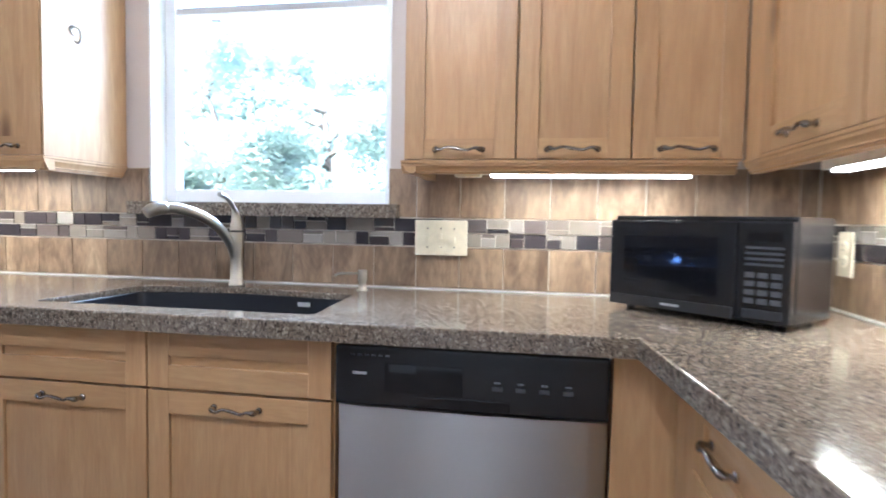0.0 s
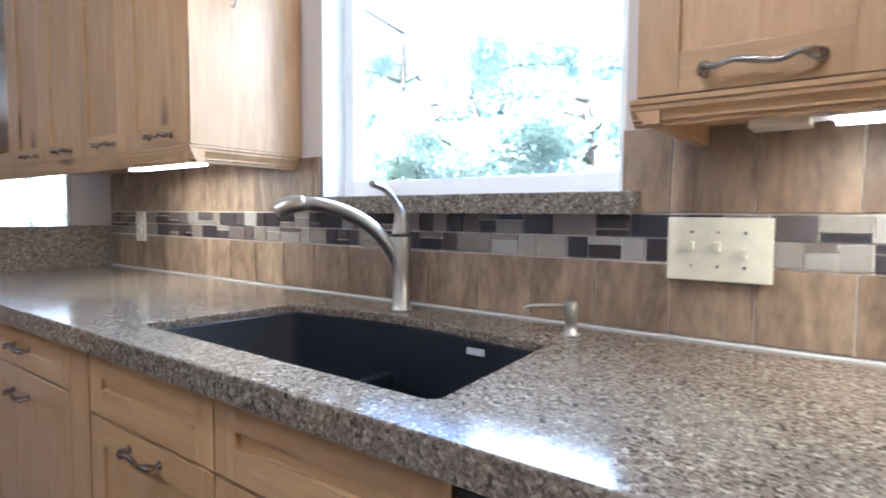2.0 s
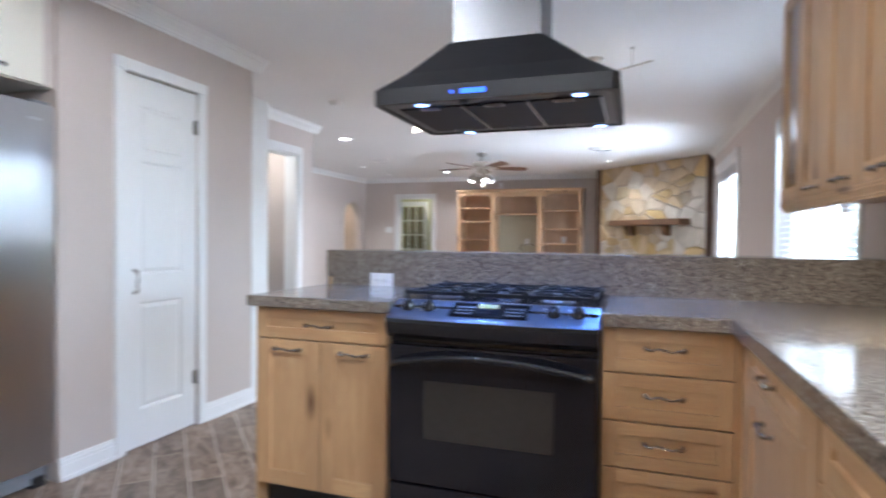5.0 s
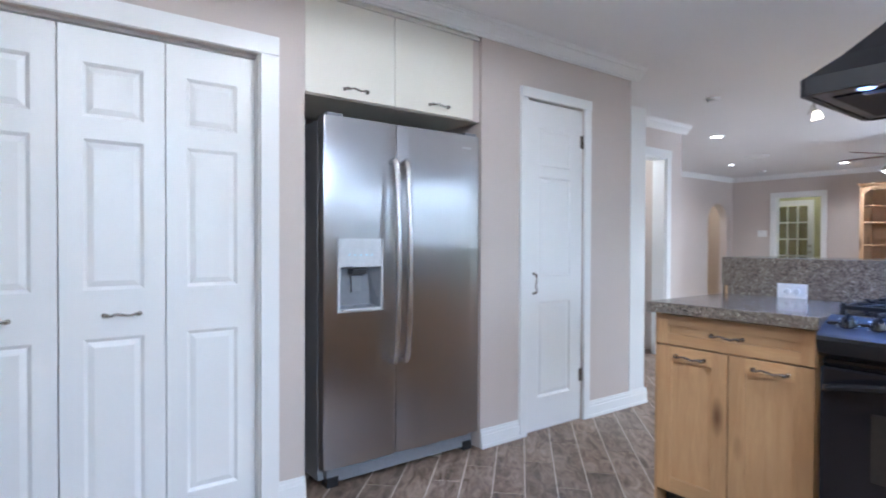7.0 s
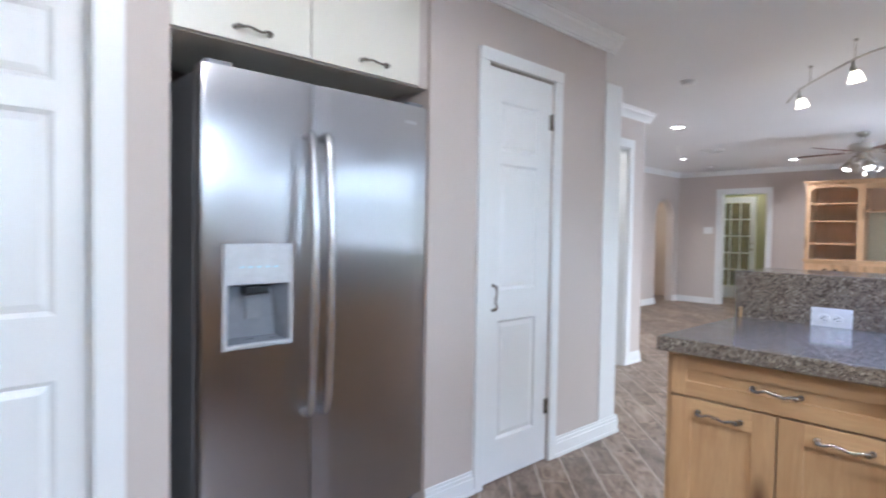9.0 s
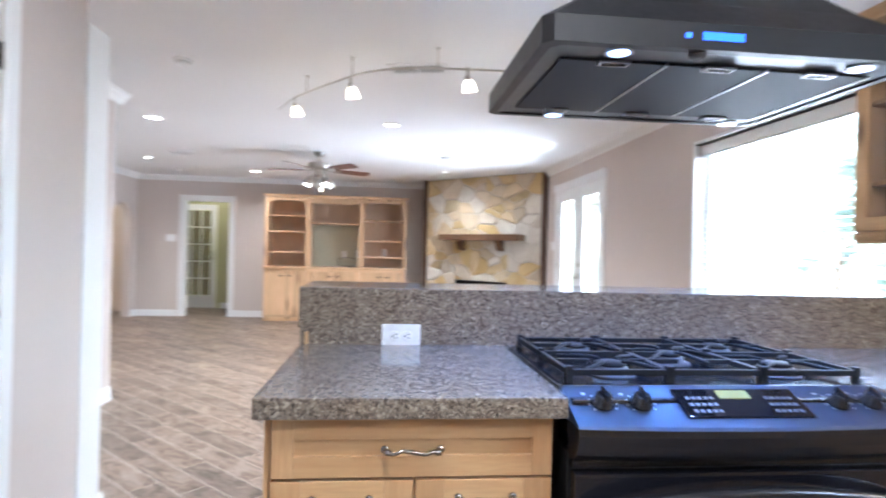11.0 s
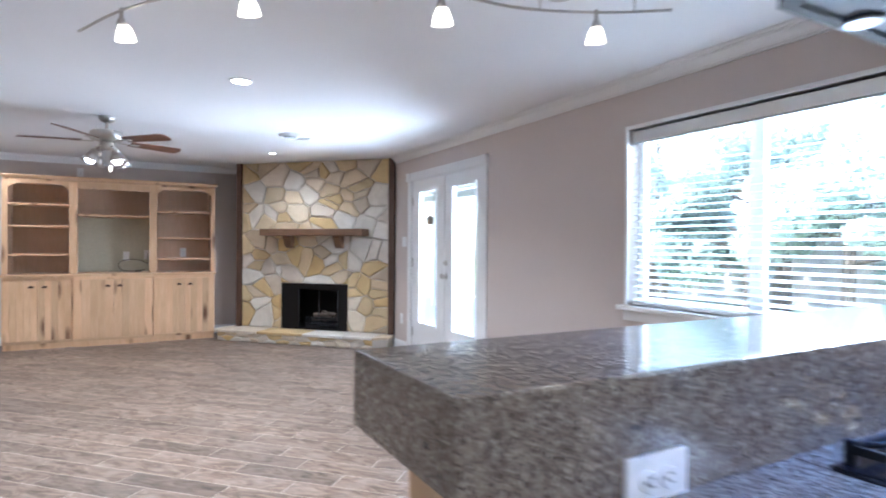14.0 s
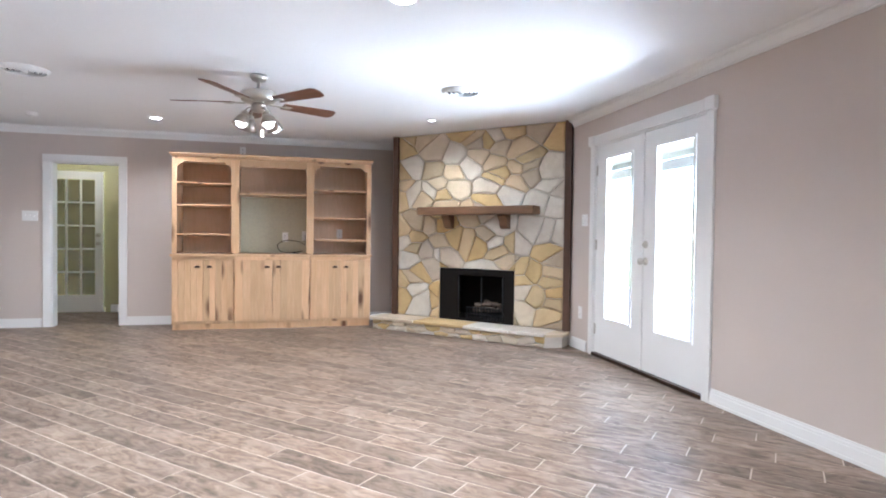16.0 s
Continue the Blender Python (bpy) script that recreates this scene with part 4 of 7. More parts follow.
part("front_edge", bm, GRANITE, ct)
solid("countertop", boxes((-2.404, -1.74, -0.155, 0.504, ZC0, ZC1), bev=0.005), GRANITE, "speckled brown polished stone countertop beside the range", "countertop")
solid("countertop", boxes((-2.404, -2.345, 0.506, 1.30, ZC0, ZC1)), GRANITE, "strip of speckled stone counter behind the range", "countertop")
t = thing("bar_top", "raised speckled brown stone bar with thick built-up edge", "bar top")
part("slab", boxes((-2.762, -2.406, -0.163, 2.390, 0.967, 1.096), bev=0.005), GRANITE, t)
part("splash_face", boxes((-2.428, -2.4045, -0.156, 2.390, 0.904, 0.966), (-2.4058, -2.4045, -0.158, 2.390, 0.966, 1.091)), GRANITE, t)

# sink
t = thing("sink", "black composite double bowl sink set under the counter", "sink")
bm = bmesh.new()
ring = []
cx, cy = -0.46, 1.99
for z, off, sh in ((0.8945, 0.012, 1.0), (0.8945, -0.002, 1.0), (0.890, -0.004, 1.0), (0.70, -0.012, 0.985), (0.675, -0.02, 0.955)):
    ring.append([bm.verts.new((cx + (x - cx) * sh, cy + (y - cy) * sh, z)) for x, y in sink_outline(off)])
for a, b in zip(ring, ring[1:]):
    for i in range(len(a)):
        bm.faces.new((a[i], b[i], b[(i + 1) % len(a)], a[(i + 1) % len(a)])).smooth = True
bm.faces.new(ring[-1])
bmesh.ops.recalc_face_normals(bm, faces=bm.faces)
for f in bm.faces:
    f.normal_flip()
part("bowl", bm, SINK, t)
bm = bmesh.new()
box(bm, -0.508, -0.478, 1.812, 2.195, 0.676, 0.79, bev=0.012)
part("divider", bm, SINK, t)
for x in (-0.69, -0.28):
    part("drain", lathe(bmesh.new(), [(0.045, 0.676), (0.045, 0.679), (0.034, 0.68), (0.03, 0.677)], 20, Matrix.Translation((x, 2.0, 0))), STEEL, t)
part("badge", boxes((-0.272, -0.232, 2.183, 2.189, 0.868, 0.881)), LIGHTGREY, t)

# faucet
t = thing("kitchen_faucet", "brushed nickel pull-out kitchen faucet with lever on top", "faucet", pose(-0.548, 2.292, 0.915))
part("base", lathe(bmesh.new(), [(0.027, 0), (0.027, 0.006), (0.022, 0.012), (0.0215, 0.1), (0.024, 0.15), (0.0255, 0.185), (0.02, 0.2)], 24), NICKEL, t)
sp = curve_pts([(0, 0, 0.02), (-0.006, -0.012, 0.12), (-0.03, -0.06, 0.2), (-0.07, -0.122, 0.245), (-0.11, -0.185, 0.264), (-0.143, -0.238, 0.258)], 8)
part("spout", tube(bmesh.new(), sp, [0.0145 + 0.0025 * math.sin(i / len(sp) * 3) for i in range(len(sp))], 14), NICKEL, t)
part("spray_head", tube(bmesh.new(), curve_pts([(-0.122, -0.204, 0.265), (-0.142, -0.236, 0.259), (-0.156, -0.258, 0.244)], 6), [0.0185, 0.0195, 0.02, 0.0205, 0.021, 0.021, 0.021, 0.0205, 0.02, 0.0195, 0.0185, 0.017, 0.015], 14), NICKEL, t)
part("ring", lathe(bmesh.new(), [(0.029, 0.186), (0.029, 0.19), (0.024, 0.192)], 20), BLACK_SAT, t)
lv = curve_pts([(0, 0, 0.19), (0.0, -0.002, 0.235), (0.0, -0.02, 0.27), (-0.002, -0.055, 0.3), (-0.004, -0.1, 0.313)], 6)
part("lever", tube(bmesh.new(), lv, [0.024 - 0.016 * min(1, i / 12) for i in range(len(lv))], 12), NICKEL, t)

# soap dispenser
t = thing("soap_dispenser", "small brushed nickel soap dispenser at the sink", "dispenser", pose(-0.088, 2.285, 0.915))
part("pump_body", lathe(bmesh.new(), [(0.019, 0), (0.019, 0.003), (0.0125, 0.007), (0.0125, 0.03), (0.015, 0.034), (0.015, 0.066), (0.013, 0.069)], 18), NICKEL, t)
part("nozzle", tube(bmesh.new(), curve_pts([(0, 0, 0.058), (-0.045, -0.03, 0.059), (-0.07, -0.046, 0.057), (-0.078, -0.052, 0.051)], 4), 0.004, 8), NICKEL, t)


# ---- wall cabinets ----
UZ0, UZ1 = 1.325, 2.25


def rail_profile(h):
    """Stepped moulding in plan depth (towards -y) and height below the cabinet."""
    return [(0.02, 0), (-0.024, 0), (-0.024, -0.007), (-0.02, -0.009), (-0.02, -0.015), (-0.014, -h * 0.55), (-0.01, -h * 0.72), (-0.01, -h * 0.82), (-0.004, -h * 0.86), (-0.004, -h), (0.02, -h)]


def light_rail(t, x0, x1, z, h):
    bm = prism(bmesh.new(), rail_profile(h), x0, x1, Matrix(((0, 0, 1, 0), (1, 0, 0, 0), (0, 1, 0, z), (0, 0, 0, 1))))
    bmesh.ops.recalc_face_normals(bm, faces=bm.faces)
    part("light_rail", bm, ALDER_H, t)


def side_rail(t, x, out, y1, z, h):
    """The same moulding returned along a cabinet's side; out: +1 or -1 along x."""
    bm = prism(bmesh.new(), rail_profile(h), -0.018, y1, Matrix(((-out, 0, 0, x), (0, 0, 1, 0), (0, 1, 0, z), (0, 0, 0, 1))))
    bmesh.ops.recalc_face_normals(bm, faces=bm.faces)
    part("light_rail", bm, ALDER, t)


t = thing("wall_cabinet", "knotty alder wall cabinet with three framed doors", "cabinet", pose(0.1, 2.09, 0))
part("body", boxes((0, 0.915, 0, 0.313, UZ0, UZ1)), ALDER, t)
for a, b in ((0.003, 0.319), (0.324, 0.628), (0.633, 0.912)):
    shaker(t, "door", a, b, UZ0 + 0.003, UZ1 - 0.003, ALDER, handle=((a + b) / 2, UZ0 + 0.03, 0.135))
light_rail(t, -0.006, 0.9, UZ0, 0.036)
side_rail(t, 0.016, -1, 0.3, UZ0, 0.036)
t = thing("wall_cabinet", "knotty alder wall cabinet on the side wall", "cabinet", FACE_W(1.035, 2.07, 0))
part("body", boxes((0.0, 1.9, 0, 0.313, UZ0, UZ1)), ALDER, t)
part("filler_strip", boxes((0.0, 0.1, -0.018, 0, UZ0, UZ1)), ALDER, t)
for i in range(4):
    a = 0.105 + i * 0.45
    shaker(t, "door", a, a + 0.445, UZ0 + 0.003, UZ1 - 0.003, ALDER, handle=(a + 0.22, UZ0 + 0.03, 0.135))
light_rail(t, 0.0, 1.9, UZ0, 0.036)

LZ0 = 1.338
t = thing("wall_cabinet", "knotty alder wall cabinet with four doors and a glass end door", "cabinet", pose(-2.72, 2.05, 0))
part("body", boxes((0.33, 1.655, 0, 0.353, LZ0, UZ1), (0.0, 0.018, 0, 0.353, LZ0, UZ1), (0.018, 0.33, 0, 0.353, LZ0, LZ0 + 0.018), (0.018, 0.33, 0, 0.353, UZ1 - 0.018, UZ1), (0.018, 0.33, 0.34, 0.353, LZ0 + 0.018, UZ1 - 0.018)), ALDER, t)
for z in (1.548, 1.878):
    part("shelf", boxes((0.018, 0.33, 0.03, 0.34, z - 0.018, z)), ALDER_H, t)
shaker(t, "glass_door", 0.003, 0.322, LZ0 + 0.003, UZ1 - 0.003, ALDER, glass_pane=True)
for a, b in ((0.327, 0.642), (0.647, 0.957), (0.962, 1.297), (1.302, 1.652)):
    shaker(t, "door", a, b, LZ0 + 0.003, UZ1 - 0.003, ALDER, handle=((a + b) / 2 + 0.03, LZ0 + 0.03, 0.12))
light_rail(t, 0.0, 1.663, LZ0, 0.044)
side_rail(t, 1.641, 1, 0.345, LZ0, 0.044)
part("side_panel", boxes((1.655, 1.661, -0.018, 0.346, LZ0 + 0.002, UZ1)), ALDER, t)
t2 = thing("wall_hook", "small oval nickel hook on the cabinet side", "hook", pose(-1.0595, 2.155, 1.765, 0, 0, 90))
part("plate", lathe(bmesh.new(), [(0.018, 0), (0.018, 0.003), (0.012, 0.006)], 16, pose(0, 0, 0, 90)), NICKEL, t2)
part("hook", tube(bmesh.new(), curve_pts([(0, -0.004, 0.012), (0, -0.022, 0.002), (0, -0.03, -0.02), (0, -0.02, -0.04), (0, -0.006, -0.034)], 5), 0.004, 8), NICKEL, t2)

t = thing("over_fridge_cabinet", "cream flat-door cabinet above the fridge", "cabinet", SOUTH(-0.606, -1.172, 0))
part("body", boxes((0, 1.044, 0, 0.5, 1.838, CZ - 0.005)), CREAM, t)
part("top_rail", boxes((0, 1.044, -0.02, -0.001, 2.29, CZ - 0.086)), CREAM, t)
for a, b in ((0.004, 0.478), (0.482, 0.99)):
    d = part("door", boxes((a, b, -0.02, -0.001, 1.842, 2.286), bev=0.002), CREAM, t)
    pull("handle", d, 0.12, Matrix.Translation(((a + b) / 2 + 0.02, -0.02, 1.885)))
part("filler_strip", boxes((0.994, 1.044, -0.012, -0.001, 1.838, 2.286)), WALL, t)

# ---- under-cabinet lamps ----
for nm, m, L, W in (("strip_light", pose(0.33, 2.2, 1.2985), 0.6, 0.75), ("strip_light", pose(1.19, 2.02, 1.2985, 0, 0, -90), 0.55, 1.3), ("strip_light", pose(-1.72, 2.16, 1.3115), 0.46, 0.95)):
    t = thing(nm, "slim white fluorescent strip light under the wall cabinets", "strip light", m, group="under-cabinet lights")
    part("housing", boxes((0, L, 0.0, 0.05, 0.0, 0.0265), bev=0.002), WPLASTIC, t)
    part("tube", boxes((0.01, L - 0.01, 0.006, 0.044, -0.009, -0.0002), bev=0.003), TUBELIGHT, t)
    part("end_cap", boxes((-0.035, 0, 0.0, 0.05, 0.0, 0.0265), bev=0.004), WPLASTIC, t)
    lamp = bpy.data.lights.new("strip_lamp", "AREA")
    lamp.shape, lamp.size, lamp.size_y, lamp.energy, lamp.color = "RECTANGLE", L - 0.03, 0.03, W * L, (1.0, 0.89, 0.68)
    new("strip_lamp", lamp).matrix_world = m @ Matrix.Translation((L / 2, 0.025, -0.0105))

# ---- range ----
RW = 0.786
t = thing("gas_range", "black slide-in gas range with five burners and lit blue panel", "range", FACE_E(-1.76, 0.509, 0))
part("body", boxes((0.002, RW - 0.002, 0.0, 0.57, 0.06, 0.895)), BLACK_SAT, t)
ct = part("cooktop", boxes((-0.004, RW + 0.004, 0.07, 0.585, 0.9, 0.922), (0.01, RW - 0.01, 0.0, 0.07, 0.885, 0.905), bev=0.005), ENAMEL, t, "glossy black enamel cooktop")


def bowed(prof, n=15):
    """A profile drawn across the range, bowed out towards its middle."""
    bm, rings = bmesh.new(), []
    for i in range(n):
        u = i / (n - 1)
        bow = -0.022 * (1 - (2 * u - 1) ** 2)
        rings.append([bm.verts.new((0.002 + u * (RW - 0.004), y + (bow if y < 0 else 0), z)) for y, z in prof])
    for a, b in zip(rings, rings[1:]):
        for k in range(len(prof)):
            bm.faces.new((a[k], a[(k + 1) % len(prof)], b[(k + 1) % len(prof)], b[k]))
    bm.faces.new(rings[0])
    bm.faces.new(list(reversed(rings[-1])))
    bmesh.ops.recalc_face_normals(bm, faces=bm.faces)
    return bm


cp = part("control_panel", bowed([(-0.066, 0.862), (-0.06, 0.868), (0.062, 0.921), (0.07, 0.921), (0.07, 0.862)]), RANGE_PANEL, t, "sloped blue-grey metal control panel")
part("front_lip", bowed([(-0.012, 0.784), (-0.034, 0.788), (-0.052, 0.804), (-0.062, 0.826), (-0.067, 0.848), (-0.066, 0.8615), (0.07, 0.8615), (0.07, 0.80)]), BLACK, t, "rounded black lip under the panel")
slope = math.degrees(math.atan2(0.053, 0.122))


def on_panel(x, s):
    """A pose on the sloped panel: x across, s from its lower edge to its upper edge, -y out of it."""
    bow = -0.022 * (1 - (2 * x / RW - 1) ** 2) * (1 - s)
    return Matrix.Translation((x, -0.06 + 0.122 * s + bow - 0.002, 0.868 + 0.053 * s + 0.003)) @ pose(0, 0, 0, -(90 - slope), 0, 0)


for x in (0.075, 0.16, RW - 0.16, RW - 0.075):
    k = part("knob", lathe(bmesh.new(), [(0.024, 0), (0.024, 0.004), (0.019, 0.008), (0.0175, 0.024), (0.014, 0.027)], 20, pose(0, 0, 0, 90)), BLACK, cp, m=on_panel(x, 0.5))
    part("grip", boxes((-0.004, 0.004, -0.034, -0.02, -0.018, 0.018), bev=0.0015), BLACK, k)
    bm = bmesh.new()
    for i in range(9):
        a = radians(-130 + i * 32)
        box(bm, 0.031 * math.sin(a) - 0.0015, 0.031 * math.sin(a) + 0.0015, -0.003, -0.001, 0.031 * math.cos(a) - 0.0015, 0.031 * math.cos(a) + 0.0015)
    box(bm, -0.038, -0.03, -0.003, -0.001, 0.03, 0.036)
    part("dial_marks", bm, LIGHTGREY, cp, m=on_panel(x, 0.5))
part("display_bezel", boxes((-0.145, 0.145, -0.004, 0.004, -0.048, 0.048), bev=0.002), BLACKGLASS, cp, m=on_panel(RW / 2, 0.52))
part("clock", boxes((-0.045, 0.03, -0.006, -0.0042, 0.012, 0.04)), GREENLED, cp, m=on_panel(RW / 2, 0.52))
for i in range(5):
    for k in range(3):
        for a in (-0.125, 0.062):
            part("button", boxes((a + i * 0.014, a + 0.009 + i * 0.014, -0.0052, -0.0042, -0.035 + k * 0.022, -0.025 + k * 0.022)), KEYGREY, cp, m=on_panel(RW / 2, 0.52))
part("vent_trim", boxes((0.006, RW - 0.006, -0.02, 0.0, 0.764, 0.781), bev=0.004), BLACK, t)
od = part("oven_door", boxes((0.006, RW - 0.006, -0.038, -0.002, 0.235, 0.758), bev=0.008), ENAMEL, t, "glossy black oven door")
part("oven_window", boxes((0.15, RW - 0.15, -0.0405, -0.037, 0.41, 0.63), bev=0.001), OVENGLASS, od)
hb = curve_pts([(0.035, -0.034, 0.69), (0.04, -0.062, 0.692), (0.09, -0.075, 0.706), (RW * 0.3, -0.086, 0.727), (RW / 2, -0.09, 0.735), (RW * 0.7, -0.086, 0.727), (RW - 0.09, -0.075, 0.706), (RW - 0.04, -0.062, 0.692), (RW - 0.035, -0.034, 0.69)], 6)
part("oven_handle", tube(bmesh.new(), hb, 0.014, 10, flat=1.3), BLACK, od)
part("storage_drawer", boxes((0.006, RW - 0.006, -0.034, -0.002, 0.07, 0.227), bev=0.006), ENAMEL, t)
for x in (0.06, RW - 0.06):
    part("foot", lathe(bmesh.new(), [(0.018, 0), (0.018, 0.06)], 10, Matrix.Translation((x, 0.1, 0))), BLACK_SAT, t)
burn = [(0.17, 0.185), (0.17, 0.46), (RW / 2, 0.325), (RW - 0.17, 0.185), (RW - 0.17, 0.46)]
for x, y in burn:
    b = part("burner", lathe(bmesh.new(), [(0.062, 0.922), (0.062, 0.926), (0.045, 0.93), (0.042, 0.942), (0.03, 0.944)], 24, Matrix.Translation((x, y, 0))), KEYGREY, t)
    part("burner_cap", lathe(bmesh.new(), [(0.036, 0.9442), (0.039, 0.949), (0.034, 0.954), (0.01, 0.956)], 24, Matrix.Translation((x, y, 0))), IRON, b)
for gx0, gx1, cs in ((0.03, 0.272, [burn[0], burn[1]]), (0.278, RW - 0.278, [burn[2]]), (RW - 0.272, RW - 0.03, [burn[3], burn[4]])):
    g0, g1, zt = 0.088, 0.57, 0.956
    bm = bmesh.new()
    w = 0.006
    for a, b in (((gx0, g0), (gx1, g0)), ((gx1, g0), (gx1, g1)), ((gx1, g1), (gx0, g1)), ((gx0, g1), (gx0, g0)), ((gx0, (g0 + g1) / 2), (gx1, (g0 + g1) / 2))):
        box(bm, min(a[0], b[0]) - w, max(a[0], b[0]) + w, min(a[1], b[1]) - w, max(a[1], b[1]) + w, zt - 0.016, zt - 0.002, bev=0.003)
    for q in (0.25, 0.75):
        yb = g0 + (g1 - g0) * q
        for xa, xb in ((gx0, gx0 + (gx1 - gx0) * 0.36), (gx1 - (gx1 - gx0) * 0.36, gx1)):
            box(bm, xa, xb, yb - w, yb + w, zt - 0.012, zt, bev=0.003)
    for cx, cy in cs:
        for i in range(4 if len(cs) == 2 else 6):
            a = math.pi / 4 + i * math.pi / (2 if len(cs) == 2 else 3)
            ex, ey = cx + 0.15 * math.cos(a), cy + 0.15 * math.sin(a)
            ex, ey = max(gx0, min(gx1, ex)), max(g0, min(g1, ey))
            tube(bm, curve_pts([(cx + 0.028 * math.cos(a), cy + 0.028 * math.sin(a), zt), (cx + 0.06 * math.cos(a), cy + 0.06 * math.sin(a), zt + 0.002), (ex, ey, zt - 0.008)], 4), [0.0045] * 4 + [0.0055] * 5, 6)
    for x in (gx0, gx1):
        for y in (g0, (g0 + g1) / 2, g1):
            box(bm, x - 0.008, x + 0.008, y - 0.008, y + 0.008, 0.9225, zt + 0.006, bev=0.003)
    part("grate", bm, IRON, t, "cast iron burner grate")

# ---- hood ----
HY0, HY1, HX0, HX1 = 0.43, 1.345, -2.405, -1.738
t = thing("range_hood", "black island range hood with steel chimney and lit lamps", "range hood")
bm = bmesh.new()
z0, z1 = 1.676, 1.735
e = 0.022
rimp = lambda x0, x1, y0, y1: [(x0 + e, y0), (x1 - e, y0), (x1, y0 + e), (x1, y1 - e), (x1 - e, y1), (x0 + e, y1), (x0, y1 - e), (x0, y0 + e)]
a = [bm.verts.new((x, y, z0)) for x, y in rimp(HX0, HX1, HY0, HY1)]
b = [bm.verts.new((x, y, z1)) for x, y in rimp(HX0, HX1, HY0, HY1)]
CX0, CX1, CY0, CY1 = -2.235, -1.925, 0.695, 1.045
c = [bm.verts.new((x, y, 1.948)) for x, y in [(CX0 - 0.01, CY0 - 0.015), (CX1 + 0.01, CY0 - 0.015), (CX1 + 0.015, CY0 - 0.01), (CX1 + 0.015, CY1 + 0.01), (CX1 + 0.01, CY1 + 0.015), (CX0 - 0.01, CY1 + 0.015), (CX0 - 0.015, CY1 + 0.01), (CX0 - 0.015, CY0 - 0.01)]]
mid = [bm.verts.new(p.co.lerp(q.co, 0.4) - Vector((0, 0, 0.012))) for p, q in zip(b, c)]
i0 = [bm.verts.new((x, y, z0)) for x, y in rimp(HX0 + 0.025, HX1 - 0.025, HY0 + 0.025, HY1 - 0.025)]
for r0, r1 in ((a, b), (b, mid), (mid, c), (i0, a)):
    for k in range(8):
        bm.faces.new((r0[k], r0[(k + 1) % 8], r1[(k + 1) % 8], r1[k]))
bm.faces.new(c)
bmesh.ops.recalc_face_normals(bm, faces=bm.faces)
can = part("canopy", bm, HOODBLACK, t, "satin black pyramid canopy")
part("under_plate", boxes((HX0 + 0.024, HX1 - 0.024, HY0 + 0.024, HY1 - 0.024, z0 + 0.004, z0 + 0.012)), BEZEL, t)
fy = [(0.5, 0.755), (0.765, 1.01), (1.02, 1.275)]
for q0, q1 in fy:
    f = part("filter", boxes((-2.3, -1.845, q0, q1, z0 - 0.002, z0 + 0.0035), bev=0.001), FILTER, t, "dark mesh grease filter")
    part("filter_rail", boxes((-2.3, -1.845, q1 + 0.0005, q1 + 0.0065, z0 - 0.004, z0 + 0.003)), STEEL, f)
    for xx in (-1.86, -2.31):
        ym = (q0 + q1) / 2
        part("latch", boxes((xx, xx + 0.03, ym - 0.036, ym - 0.03, z0 - 0.008, z0 - 0.002), (xx, xx + 0.03, ym + 0.03, ym + 0.036, z0 - 0.008, z0 - 0.002), (xx, xx + 0.005, ym - 0.03, ym + 0.03, z0 - 0.008, z0 - 0.002), (xx + 0.025, xx + 0.03, ym - 0.03, ym + 0.03, z0 - 0.008, z0 - 0.002)), STEEL, f)
        part("latch_pocket", boxes((xx + 0.006, xx + 0.024, ym - 0.029, ym + 0.029, z0 - 0.0035, z0 - 0.0022)), SLOT, f)
for x, y in ((-2.368, 0.64), (-1.784, 0.615), (-1.79, 1.21), (-2.372, 1.245)):
    l = part("lamp_ring", lathe(bmesh.new(), [(0.032, z0 - 0.003), (0.032, z0 + 0.004), (0.024, z0 + 0.004), (0.024, z0 - 0.003)], 20, Matrix.Translation((x, y, 0)), cap=False), STEEL, t)
    part("lamp", lathe(bmesh.new(), [(0.0235, z0 - 0.0025), (0.0235, z0 + 0.003)], 20, Matrix.Translation((x, y, 0))), HOODLAMP, l, "glowing blue-white lamp")
    L = bpy.data.lights.new("hood_spot", "SPOT")
    L.energy, L.color, L.spot_size, L.spot_blend, L.shadow_soft_size = 2.8, (0.22, 0.42, 1.0), radians(110), 0.6, 0.02
    lo = new("hood_spot", L)
    lo.matrix_world = look((x, y, z0 - 0.008), (x, y, 0))
part("sensor", lathe(bmesh.new(), [(0.01, z0 - 0.012), (0.019, z0 - 0.006), (0.019, z0 + 0.003)], 18, Matrix.Translation((-1.768, 0.79, 0))), SLOT, t, "small dark round sensor")
dp = part("display", boxes((HX1 + 0.0005, HX1 + 0.003, 0.785, 0.88, 1.697, 1.714), bev=0.0008), BLUELED, t, "glowing blue display")
part("indicator", boxes((HX1 + 0.0005, HX1 + 0.003, 0.745, 0.758, 1.70, 1.71)), BLUELED, t)
part("chimney", boxes((CX0, CX1, CY0, CY1, 1.948, 2.2), (CX0 + 0.004, CX1 - 0.004, CY0 + 0.004, CY1 - 0.004, 2.2, CZ), bev=0.002), CHIMNEY, t, "brushed steel chimney")

